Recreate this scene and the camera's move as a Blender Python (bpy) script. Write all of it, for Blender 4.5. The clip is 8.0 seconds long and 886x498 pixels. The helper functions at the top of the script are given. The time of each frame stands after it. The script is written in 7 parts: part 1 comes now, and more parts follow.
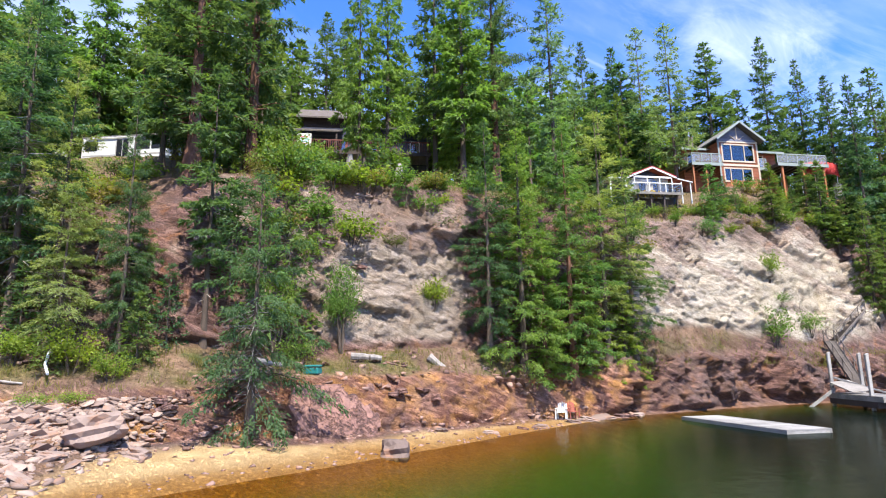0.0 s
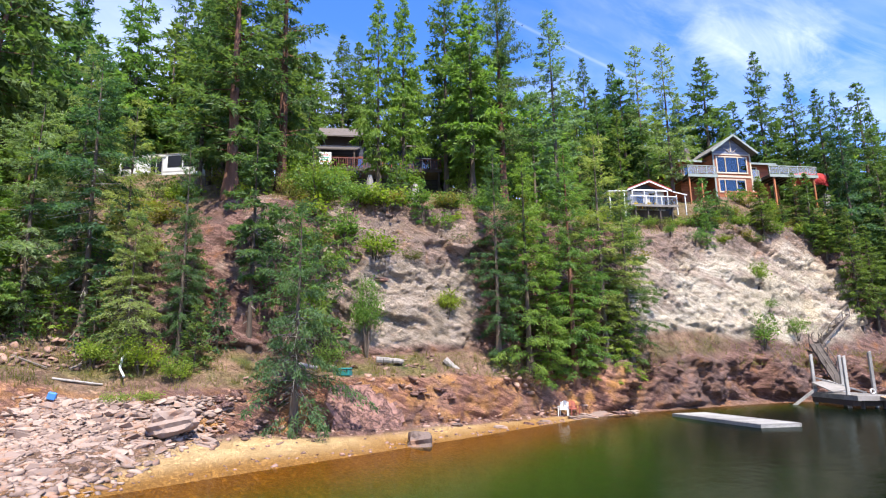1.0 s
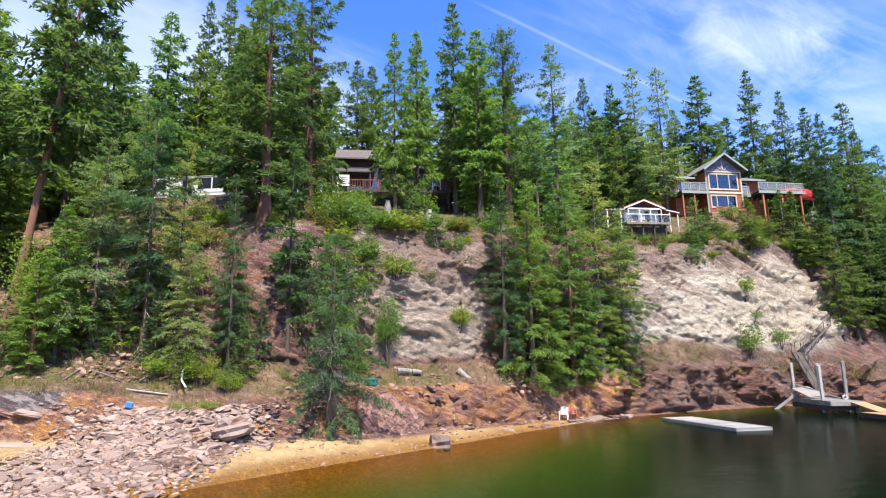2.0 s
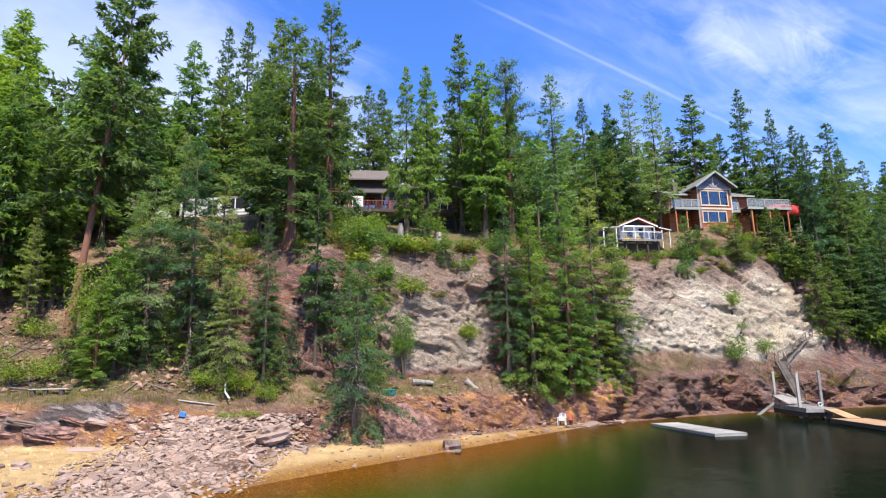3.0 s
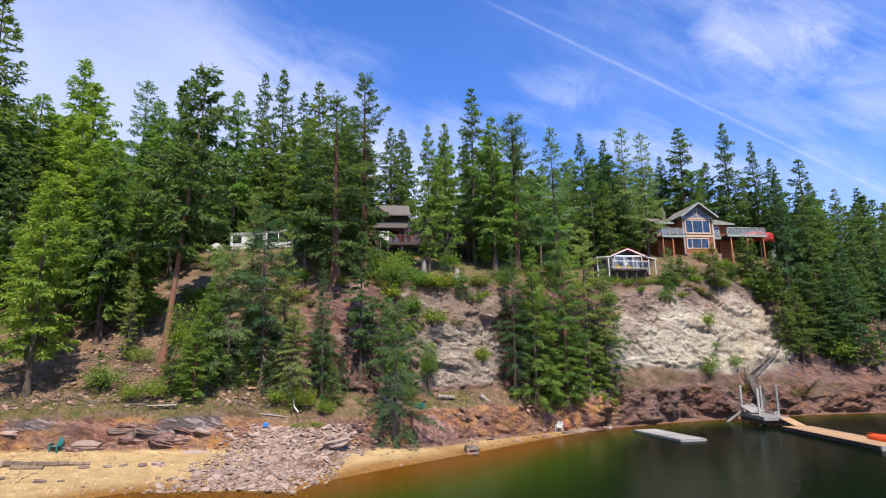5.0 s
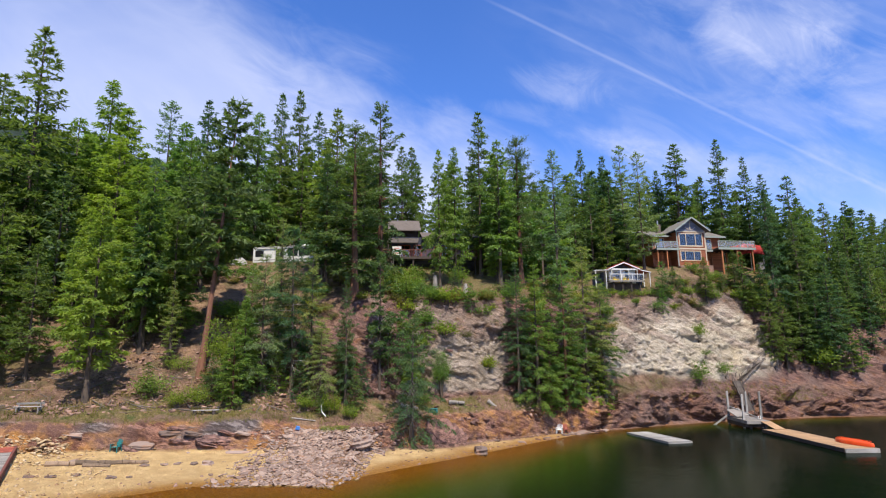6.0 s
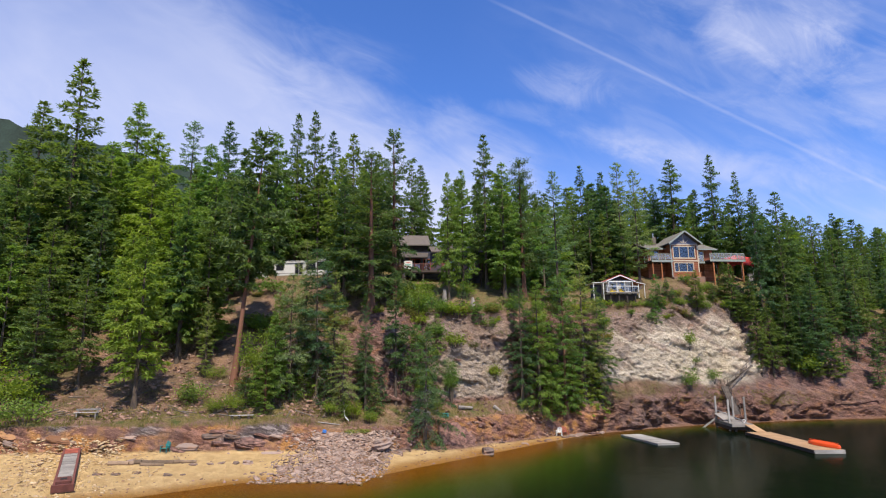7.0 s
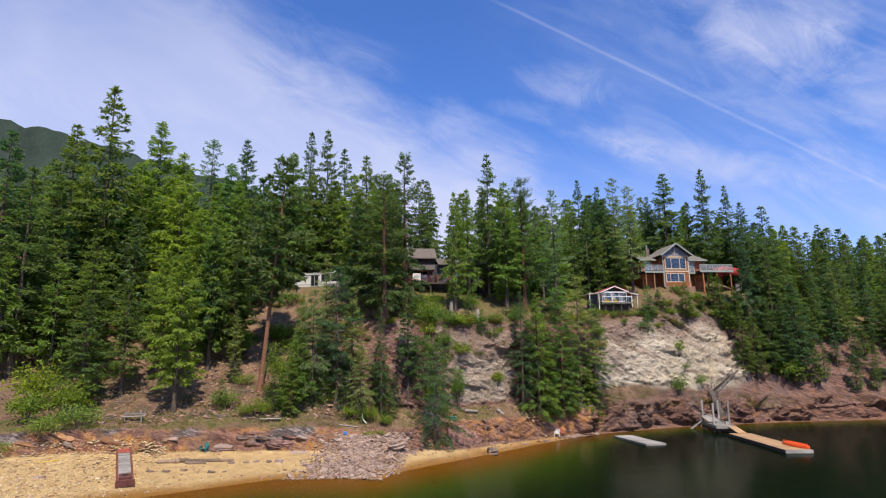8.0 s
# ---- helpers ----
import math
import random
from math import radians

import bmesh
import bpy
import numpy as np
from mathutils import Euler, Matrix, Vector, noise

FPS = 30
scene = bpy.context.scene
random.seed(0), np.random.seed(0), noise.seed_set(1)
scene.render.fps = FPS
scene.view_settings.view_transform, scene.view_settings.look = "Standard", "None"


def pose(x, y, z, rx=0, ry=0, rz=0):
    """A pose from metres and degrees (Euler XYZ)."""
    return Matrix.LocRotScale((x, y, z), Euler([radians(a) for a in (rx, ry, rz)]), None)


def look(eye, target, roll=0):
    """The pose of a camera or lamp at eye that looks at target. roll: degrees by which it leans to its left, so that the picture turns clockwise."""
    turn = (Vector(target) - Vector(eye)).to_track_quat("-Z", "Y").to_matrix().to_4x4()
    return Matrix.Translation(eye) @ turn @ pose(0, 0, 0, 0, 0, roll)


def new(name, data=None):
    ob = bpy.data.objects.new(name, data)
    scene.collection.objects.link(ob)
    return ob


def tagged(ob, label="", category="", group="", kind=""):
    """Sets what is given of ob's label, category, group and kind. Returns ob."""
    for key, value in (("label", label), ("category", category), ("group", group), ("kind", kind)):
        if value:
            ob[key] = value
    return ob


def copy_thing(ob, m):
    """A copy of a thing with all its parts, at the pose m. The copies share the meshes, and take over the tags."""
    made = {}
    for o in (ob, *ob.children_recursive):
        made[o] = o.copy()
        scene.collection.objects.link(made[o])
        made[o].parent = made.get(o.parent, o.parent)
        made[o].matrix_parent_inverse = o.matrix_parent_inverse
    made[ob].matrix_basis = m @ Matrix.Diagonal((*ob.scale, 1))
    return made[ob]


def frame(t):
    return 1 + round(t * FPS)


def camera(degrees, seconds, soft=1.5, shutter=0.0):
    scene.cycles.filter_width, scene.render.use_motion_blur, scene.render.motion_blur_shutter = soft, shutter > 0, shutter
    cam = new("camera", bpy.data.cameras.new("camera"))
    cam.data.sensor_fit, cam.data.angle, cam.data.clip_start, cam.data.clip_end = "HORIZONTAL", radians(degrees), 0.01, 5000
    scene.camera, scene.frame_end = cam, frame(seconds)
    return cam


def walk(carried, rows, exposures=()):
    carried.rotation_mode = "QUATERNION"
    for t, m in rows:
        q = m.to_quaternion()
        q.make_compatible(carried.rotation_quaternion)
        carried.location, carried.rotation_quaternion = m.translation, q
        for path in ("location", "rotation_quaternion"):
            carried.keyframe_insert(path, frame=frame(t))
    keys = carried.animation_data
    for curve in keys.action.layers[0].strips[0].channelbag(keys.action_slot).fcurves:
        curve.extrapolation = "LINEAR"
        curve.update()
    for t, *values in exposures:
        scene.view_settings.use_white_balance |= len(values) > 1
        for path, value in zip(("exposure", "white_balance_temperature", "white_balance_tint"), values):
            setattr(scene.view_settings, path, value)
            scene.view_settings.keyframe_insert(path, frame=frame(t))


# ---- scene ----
cam = camera(73.0, 8.0, soft=1.1)
PATH = [
    (0, (-0.005, 0.419, 3.632), (-0.046, 2.381, 4.02), -1.0),
    (0.5, (-0.25, -1.57, 3.583), (-0.299, 0.39, 3.974), -1.1),
    (1, (-0.469, -3.741, 3.741), (-0.526, -1.78, 4.131), -1.1),
    (1.5, (-0.749, -6.013, 4.015), (-0.811, -4.052, 4.406), -1.1),
    (2.8, (-1.459, -12.614, 5.098), (-1.527, -10.652, 5.485), -1.1),
    (3, (-1.496, -13.469, 5.226), (-1.566, -11.509, 5.617), -1.1),
    (3.5, (-1.726, -16.114, 5.548), (-1.798, -14.154, 5.94), -1.1),
    (4, (-1.842, -18.915, 6.004), (-1.921, -16.954, 6.393), -1.1),
    (4.5, (-2.055, -21.69, 6.463), (-2.138, -19.73, 6.851), -1.1),
    (5.8, (-3.009, -29.296, 7.889), (-3.096, -27.334, 8.265), -0.9),
    (6, (-3.114, -30.517, 8.011), (-3.203, -28.555, 8.391), -0.9),
    (6.5, (-3.354, -33.676, 8.502), (-3.448, -31.715, 8.881), -0.9),
    (7, (-3.631, -36.886, 8.998), (-3.728, -34.924, 9.377), -0.9),
    (7.5, (-3.949, -40.181, 9.473), (-4.046, -38.219, 9.851), -1.0),
    (8, (-4.197, -43.598, 9.963), (-4.295, -41.636, 10.34), -0.9),
]
walk(cam, [(t, look(eye, target, roll)) for t, eye, target, roll in PATH],
     exposures=[(0, 1.33, 6450, 10), (1.5, 1.26, 6500, 11), (3.5, 0.98, 6650, 10), (6, 0.61, 6850, 10), (8, 0.45, 7100, 11)])

# ---------------------------------------------------------------- light
world = bpy.data.worlds.new("sky")
scene.world = world
world.use_nodes = True
SUN_AZ, SUN_EL = 160.0, 57.0      # compass degrees clockwise from +y, and height
sun_way = Vector((math.sin(radians(SUN_AZ)) * math.cos(radians(SUN_EL)), math.cos(radians(SUN_AZ)) * math.cos(radians(SUN_EL)), math.sin(radians(SUN_EL))))
sun = new("sun", bpy.data.lights.new("sun", "SUN"))
sun.data.energy, sun.data.angle, sun.data.color = 4.6, radians(0.53), (1.0, 0.925, 0.80)
sun.matrix_world = look(sun_way * 100, (0, 0, 0))


class Net:
    """Short wiring of shader nodes."""

    def __init__(self, tree):
        self.t = tree
        tree.nodes.clear()

    def n(self, kind, **sets):
        node = self.t.nodes.new(kind)
        for key, value in sets.items():
            self.put(node.inputs[key], value)
        return node

    def put(self, socket, value):
        if isinstance(value, bpy.types.NodeSocket):
            self.t.links.new(value, socket)
        elif isinstance(value, (tuple, list)) and len(value) == 3 and socket.type == "RGBA":
            socket.default_value = (*value, 1)
        else:
            socket.default_value = value

    def math(self, op, a, b=0.0, clamp=False):
        m = self.n("ShaderNodeMath")
        m.operation, m.use_clamp = op, clamp
        self.put(m.inputs[0], a)
        self.put(m.inputs[1], b)
        return m.outputs[0]

    def ramp(self, value, low, high):
        m = self.n("ShaderNodeMapRange")
        m.interpolation_type = "SMOOTHSTEP"
        self.put(m.inputs[0], value)
        self.put(m.inputs[1], low)
        self.put(m.inputs[2], high)
        return m.outputs[0]

    def mix(self, fac, a, b, blend="MIX"):
        m = self.n("ShaderNodeMix")
        m.data_type, m.blend_type = "RGBA", blend
        self.put(m.inputs[0], fac)
        self.put(m.inputs[6], a)
        self.put(m.inputs[7], b)
        return m.outputs[2]

    def noise(self, scale, detail=4.0, rough=0.55, at=None, out=0, distort=0.0):
        m = self.n("ShaderNodeTexNoise")
        self.put(m.inputs["Scale"], scale)
        self.put(m.inputs["Detail"], detail)
        self.put(m.inputs["Roughness"], rough)
        self.put(m.inputs["Distortion"], distort)
        if at is not None:
            self.put(m.inputs["Vector"], at)
        return m.outputs[out]

    def scaled(self, at, scale, turn=(0, 0, 0)):
        """Turned first, then drawn out along the turned axes."""
        if any(turn):
            m = self.n("ShaderNodeMapping")
            self.put(m.inputs["Vector"], at)
            m.inputs["Rotation"].default_value = turn
            at = m.outputs[0]
        m = self.n("ShaderNodeMapping")
        self.put(m.inputs["Vector"], at)
        m.inputs["Scale"].default_value = scale
        return m.outputs[0]

    def bump(self, height, strength, distance):
        m = self.n("ShaderNodeBump")
        self.put(m.inputs["Height"], height)
        self.put(m.inputs["Strength"], strength)
        self.put(m.inputs["Distance"], distance)
        return m.outputs[0]


TRAIL = (-0.4368, 0.5083, -0.7422)   # the plane in which the vapour trail lies
# small clouds over the lake: tangent of bearing and of height, half width, half height, strength
PUFFS = ((0.18, 0.487, 0.070, 0.034, 0.42), (0.545, 0.545, 0.090, 0.060, 0.50), (0.105, 0.436, 0.05, 0.016, 0.22), (0.615, 0.325, 0.050, 0.024, 0.35), (0.43, 0.325, 0.15, 0.026, 0.34),
         (0.53, 0.422, 0.085, 0.030, 0.28), (0.71, 0.445, 0.06, 0.07, 0.30), (0.27, 0.372, 0.075, 0.022, 0.26), (0.64, 0.60, 0.05, 0.05, 0.26))


def sky():
    w = Net(world.node_tree)
    way = w.n("ShaderNodeTexCoord").outputs["Generated"]
    tex = w.n("ShaderNodeTexSky")
    tex.sky_type, tex.sun_disc, tex.sun_elevation, tex.sun_rotation = "NISHITA", False, radians(SUN_EL), radians(SUN_AZ)
    tex.altitude, tex.air_density, tex.dust_density, tex.ozone_density = 500, 1.0, 0.6, 2.5
    air = tex.outputs[0]
    deep = w.mix(1.0, air, (0.54, 0.93, 1.66), "MULTIPLY")
    x, y, z = w.n("ShaderNodeSeparateXYZ", Vector=way).outputs
    ahead = w.math("MAXIMUM", w.math("ABSOLUTE", y), 0.08)
    u, v = w.math("DIVIDE", x, ahead), w.math("DIVIDE", z, ahead)

    def blend(a, ka, b, kb):
        return w.math("ADD", w.math("MULTIPLY", a, ka), w.math("MULTIPLY", b, kb))
    # the high cloud is drawn out from the upper west to the lower east
    run, across = blend(u, 0.85, v, -0.53), blend(u, 0.53, v, 0.85)
    drawn = w.n("ShaderNodeCombineXYZ")
    w.put(drawn.inputs[0], w.math("MULTIPLY", run, 1.3))
    w.put(drawn.inputs[1], w.math("MULTIPLY", across, 3.6))
    broad = w.noise(1.6, 4, 0.55, drawn.outputs[0], distort=0.6)
    fine = w.noise(4.5, 7, 0.62, drawn.outputs[0], distort=0.8)
    tuft = w.noise(8.0, 9, 0.66, w.scaled(way, (1.0, 1.0, 1.7), (0.0, -0.5, 0.0)), distort=1.2)
    rough = w.math("ADD", w.math("MULTIPLY", w.math("SUBTRACT", broad, 0.5), 0.30), w.math("MULTIPLY", w.math("SUBTRACT", fine, 0.5), 0.14))
    # a bank of thin cloud in the west, thinner again overhead
    inward = w.math("SUBTRACT", w.math("ADD", w.math("MULTIPLY", u, -0.59), w.math("MULTIPLY", v, -0.805)), -0.325)
    bank = w.ramp(w.math("ADD", inward, rough), -0.05, 0.13)
    thin = w.ramp(w.math("ADD", w.math("ADD", v, w.math("MULTIPLY", u, 0.16)), w.math("MULTIPLY", rough, 1.5)), 0.66, 0.42)
    mask = w.math("MULTIPLY", bank, w.math("ADD", 0.44, w.math("ADD", w.math("MULTIPLY", thin, 0.28), w.math("MULTIPLY", w.ramp(fine, 0.35, 0.75), 0.12))))
    mask = w.math("ADD", mask, w.math("MULTIPLY", w.math("MULTIPLY", w.ramp(u, -0.05, 0.55), w.math("ADD", w.math("MULTIPLY", w.ramp(broad, 0.34, 0.66), 0.5), w.math("MULTIPLY", w.ramp(fine, 0.40, 0.74), 0.5))), 0.42))
    mask = w.math("ADD", mask, w.math("MULTIPLY", w.ramp(v, 0.42, 0.16), 0.30))
    for pu, pv, ru, rv, k in PUFFS:
        du, dv = w.math("MULTIPLY", w.math("SUBTRACT", u, pu), 1 / ru), w.math("MULTIPLY", w.math("ADD", w.math("SUBTRACT", v, pv), w.math("MULTIPLY", w.math("SUBTRACT", u, pu), 0.18)), 1 / rv)
        r2 = w.math("ADD", w.math("MULTIPLY", du, du), w.math("MULTIPLY", dv, dv))
        soft = w.ramp(w.math("ADD", r2, w.math("MULTIPLY", w.math("SUBTRACT", tuft, 0.5), -7.0)), 2.6, -1.2)
        mask = w.math("ADD", mask, w.math("MULTIPLY", soft, k))

    def side(n):
        d = w.n("ShaderNodeVectorMath")
        d.operation = "DOT_PRODUCT"
        w.put(d.inputs[0], way)
        d.inputs[1].default_value = n
        return d.outputs["Value"]
    off = w.math("ABSOLUTE", w.math("ADD", side(TRAIL), w.math("MULTIPLY", w.math("SUBTRACT", fine, 0.5), 0.004)))
    east = w.math("MULTIPLY", w.ramp(x, 0.0, 0.10), w.ramp(x, 0.66, 0.50))
    trail = w.math("MULTIPLY", w.math("MULTIPLY", w.ramp(off, 0.0042, 0.0), east), w.ramp(broad, 0.15, 0.5))
    mask = w.math("ADD", w.math("MULTIPLY", mask, 0.9, clamp=True), w.math("MULTIPLY", trail, 0.17), clamp=True)
    tone = w.mix(mask, deep, (4.85, 5.4, 7.6))
    back = w.n("ShaderNodeBackground", Color=tone, Strength=0.10)
    w.put(w.n("ShaderNodeOutputWorld").inputs[0], back.outputs[0])


sky()


# ---------------------------------------------------------------- materials
def material(name, build):
    m = bpy.data.materials.new(name)
    m.use_nodes = True
    net = Net(m.node_tree)
    out = build(net)
    net.put(net.n("ShaderNodeOutputMaterial").inputs[0], out)
    return m


def plain(name, colour, rough=0.6, metal=0.0, grain=0.12, scale=6.0, relief=0.0, stretch=(1, 1, 1), spec=0.4):
    """A painted or raw surface with broad stains, fine grain and a little relief; pieces vary by object."""
    def build(w):
        at = w.scaled(w.n("ShaderNodeTexCoord").outputs["Object"], stretch)
        broad, fine = w.noise(scale * 0.25, 4, 0.6, at), w.noise(scale * 4, 5, 0.6, at)
        one = w.n("ShaderNodeObjectInfo").outputs["Random"]
        tone = w.math("ADD", w.math("MULTIPLY", broad, 0.9), w.math("ADD", w.math("MULTIPLY", fine, 0.7), w.math("MULTIPLY", one, 0.4)))
        dark, light = tuple(c * (1 - grain) ** 2 for c in colour), tuple(min(1, c * (1 + grain)) for c in colour)
        col = w.mix(w.ramp(tone, 0.55, 1.45), dark, light)
        p = w.n("ShaderNodeBsdfPrincipled", Roughness=rough, Metallic=metal)
        w.put(p.inputs["Base Color"], col)
        p.inputs["Specular IOR Level"].default_value = spec
        if relief:
            w.put(p.inputs["Normal"], w.bump(w.math("ADD", fine, broad), 0.6, relief))
        return p.outputs[0]
    return material(name, build)


def leafy(name, dark, light, yellow=0.0):
    """Needles and leaves: every spray its own tone, every tree its own cast, some light through."""
    def build(w):
        isle = w.n("ShaderNodeNewGeometry").outputs["Random Per Island"]
        one = w.n("ShaderNodeObjectInfo").outputs["Random"]
        clump = w.noise(0.55, 3, 0.6, w.n("ShaderNodeTexCoord").outputs["Object"])
        tone = w.math("ADD", w.math("MULTIPLY", isle, 0.45), w.math("MULTIPLY", w.ramp(clump, 0.3, 0.7), 0.55))
        col = w.mix(tone, dark, light)
        cast = w.mix(one, (0.68, 0.82, 1.02), (1.40, 1.16, 0.74))
        col = w.mix(1.0, col, cast, "MULTIPLY")
        p = w.n("ShaderNodeBsdfPrincipled", Roughness=0.55)
        w.put(p.inputs["Base Color"], col)
        p.inputs["Specular IOR Level"].default_value = 0.25
        glow = w.n("ShaderNodeBsdfTranslucent")
        w.put(glow.inputs["Color"], w.mix(1.0, col, (1.30, 1.45, 0.65), "MULTIPLY"))
        both = w.n("ShaderNodeMixShader")
        both.inputs[0].default_value = 0.5
        w.put(both.inputs[1], p.outputs[0])
        w.put(both.inputs[2], glow.outputs[0])
        return both.outputs[0]
    return material(name, build)


def ground_look(w):
    at = w.n("ShaderNodeTexCoord").outputs["Object"]
    def mask(name):
        a = w.n("ShaderNodeAttribute")
        a.attribute_name = name
        return a.outputs["Fac"]
    broad, mid, fine = w.noise(0.16, 5, 0.6, at), w.noise(0.9, 6, 0.62, at), w.noise(7.0, 6, 0.65, at)
    bed = w.noise(1.5, 9, 0.70, w.scaled(at, (0.5, 0.5, 2.4), (0.10, -0.34, 0.0)), distort=0.7)
    crack = w.noise(5.5, 9, 0.75, w.scaled(at, (0.55, 0.55, 2.6), (0.15, -0.42, 0.0)), distort=1.0)
    split = w.ramp(w.math("ABSOLUTE", w.math("SUBTRACT", crack, 0.5)), 0.035, 0.0)
    seam = w.ramp(w.math("ABSOLUTE", w.math("SUBTRACT", bed, 0.5)), 0.03, 0.0)
    # bare rock: brown-red schist, weathered grey and rusty by turns
    rock = w.mix(w.ramp(bed, 0.36, 0.64), (0.090, 0.050, 0.042), (0.300, 0.170, 0.142))
    rock = w.mix(w.math("MULTIPLY", w.ramp(broad, 0.46, 0.62), 0.5), rock, (0.235, 0.170, 0.152))
    rock = w.mix(w.math("MULTIPLY", w.ramp(mid, 0.52, 0.72), 0.6), rock, (0.38, 0.155, 0.055))
    red = w.mix(w.ramp(bed, 0.38, 0.62), (0.15, 0.062, 0.042), (0.45, 0.225, 0.150))
    red = w.mix(w.math("MULTIPLY", w.ramp(mid, 0.44, 0.62), 0.72), red, (0.62, 0.31, 0.09))
    red = w.mix(w.math("MULTIPLY", w.ramp(broad, 0.50, 0.60), 0.35), red, (0.27, 0.185, 0.17))
    rock = w.mix(mask("red"), rock, red)
    cap = w.mix(w.ramp(bed, 0.42, 0.60), (0.115, 0.090, 0.088), (0.34, 0.285, 0.265))
    rock = w.mix(mask("cap"), rock, cap)
    chalk = w.mix(w.ramp(bed, 0.30, 0.56), (0.40, 0.315, 0.238), (0.655, 0.58, 0.468))
    chalk = w.mix(w.math("MULTIPLY", w.ramp(broad, 0.44, 0.60), 0.55), chalk, (0.58, 0.49, 0.35))
    chalk = w.mix(w.math("MULTIPLY", w.ramp(crack, 0.55, 0.70), 0.5), chalk, (0.30, 0.23, 0.18))
    rock = w.mix(mask("pale"), rock, chalk)
    rock = w.mix(w.math("MULTIPLY", w.math("MAXIMUM", split, seam), 0.5), rock, w.mix(1.0, rock, (0.22, 0.19, 0.17), "MULTIPLY"))
    soil = w.mix(w.ramp(mid, 0.35, 0.65), (0.165, 0.098, 0.062), (0.360, 0.230, 0.150))
    soil = w.mix(w.math("MULTIPLY", w.ramp(w.noise(0.45, 5, 0.6, at), 0.46, 0.60), 0.65), soil, (0.075, 0.075, 0.026))
    soil = w.mix(w.math("MULTIPLY", w.ramp(fine, 0.56, 0.66), 0.6), soil, (0.36, 0.25, 0.165))
    soil = w.mix(w.math("MULTIPLY", w.ramp(fine, 0.46, 0.38), 0.7), soil, (0.055, 0.042, 0.024))
    rock = w.mix(mask("soil"), rock, soil)
    turf = w.mix(w.ramp(fine, 0.35, 0.65), (0.115, 0.090, 0.034), (0.240, 0.185, 0.080))
    turf = w.mix(w.math("MULTIPLY", w.ramp(mid, 0.48, 0.66), 0.8), turf, (0.06, 0.095, 0.022))
    rock = w.mix(mask("turf"), rock, turf)
    beach = w.mix(w.ramp(mid, 0.35, 0.68), (0.54, 0.358, 0.165), (0.66, 0.465, 0.225))
    beach = w.mix(w.math("MULTIPLY", w.ramp(fine, 0.54, 0.68), 0.32), beach, (0.36, 0.22, 0.10))
    rock = w.mix(mask("sand"), rock, beach)
    wet = w.mix(w.ramp(fine, 0.4, 0.65), (0.27, 0.125, 0.026), (0.40, 0.20, 0.045))
    rock = w.mix(mask("wet"), rock, wet)
    # the water's dimming with depth, painted on the bed: olive, then near-black green
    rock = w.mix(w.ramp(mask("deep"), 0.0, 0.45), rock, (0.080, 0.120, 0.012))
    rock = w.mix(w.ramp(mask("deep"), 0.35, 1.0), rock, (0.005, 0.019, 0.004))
    p = w.n("ShaderNodeBsdfPrincipled", Roughness=0.88)
    w.put(p.inputs["Base Color"], rock)
    p.inputs["Specular IOR Level"].default_value = 0.22
    high = w.math("ADD", w.math("MULTIPLY", bed, 0.55), w.math("ADD", w.math("MULTIPLY", crack, 0.85), w.math("MULTIPLY", fine, 0.35)))
    high = w.math("SUBTRACT", high, w.math("MULTIPLY", w.math("MAXIMUM", split, seam), 0.35))
    w.put(p.inputs["Normal"], w.bump(high, 0.9, 0.12))
    return p.outputs[0]


def lake_look(w):
    at = w.n("ShaderNodeTexCoord").outputs["Object"]
    small = w.noise(2.4, 4, 0.55, w.scaled(at, (1.0, 0.55, 1.0), (0, 0, 0.35)))
    long_ = w.noise(0.35, 3, 0.5, w.scaled(at, (1.0, 0.5, 1.0), (0, 0, -0.2)))
    lift = w.bump(w.math("ADD", w.math("MULTIPLY", small, 0.6), long_), 0.32, 0.12)
    gloss = w.n("ShaderNodeBsdfGlossy", Roughness=0.12)
    gloss.inputs["Color"].default_value = (0.30, 0.33, 0.32, 1)
    w.put(gloss.inputs["Normal"], lift)
    clear = w.n("ShaderNodeBsdfTransparent")
    clear.inputs["Color"].default_value = (0.86, 0.76, 0.44, 1)
    fres = w.n("ShaderNodeFresnel")
    fres.inputs["IOR"].default_value = 1.26
    w.put(fres.inputs["Normal"], lift)
    turbid = w.n("ShaderNodeAttribute")
    turbid.attribute_name = "turbid"
    silt = w.n("ShaderNodeBsdfDiffuse")
    w.put(silt.inputs["Color"], w.mix(w.ramp(turbid.outputs["Fac"], 0.5, 1.0), (0.034, 0.066, 0.008), (0.004, 0.008, 0.004)))
    body = w.n("ShaderNodeMixShader")
    w.put(body.inputs[0], turbid.outputs["Fac"])
    w.put(body.inputs[1], clear.outputs[0])
    w.put(body.inputs[2], silt.outputs[0])
    both = w.n("ShaderNodeMixShader")
    w.put(both.inputs[0], fres.outputs[0])
    w.put(both.inputs[1], body.outputs[0])
    w.put(both.inputs[2], gloss.outputs[0])
    return both.outputs[0]


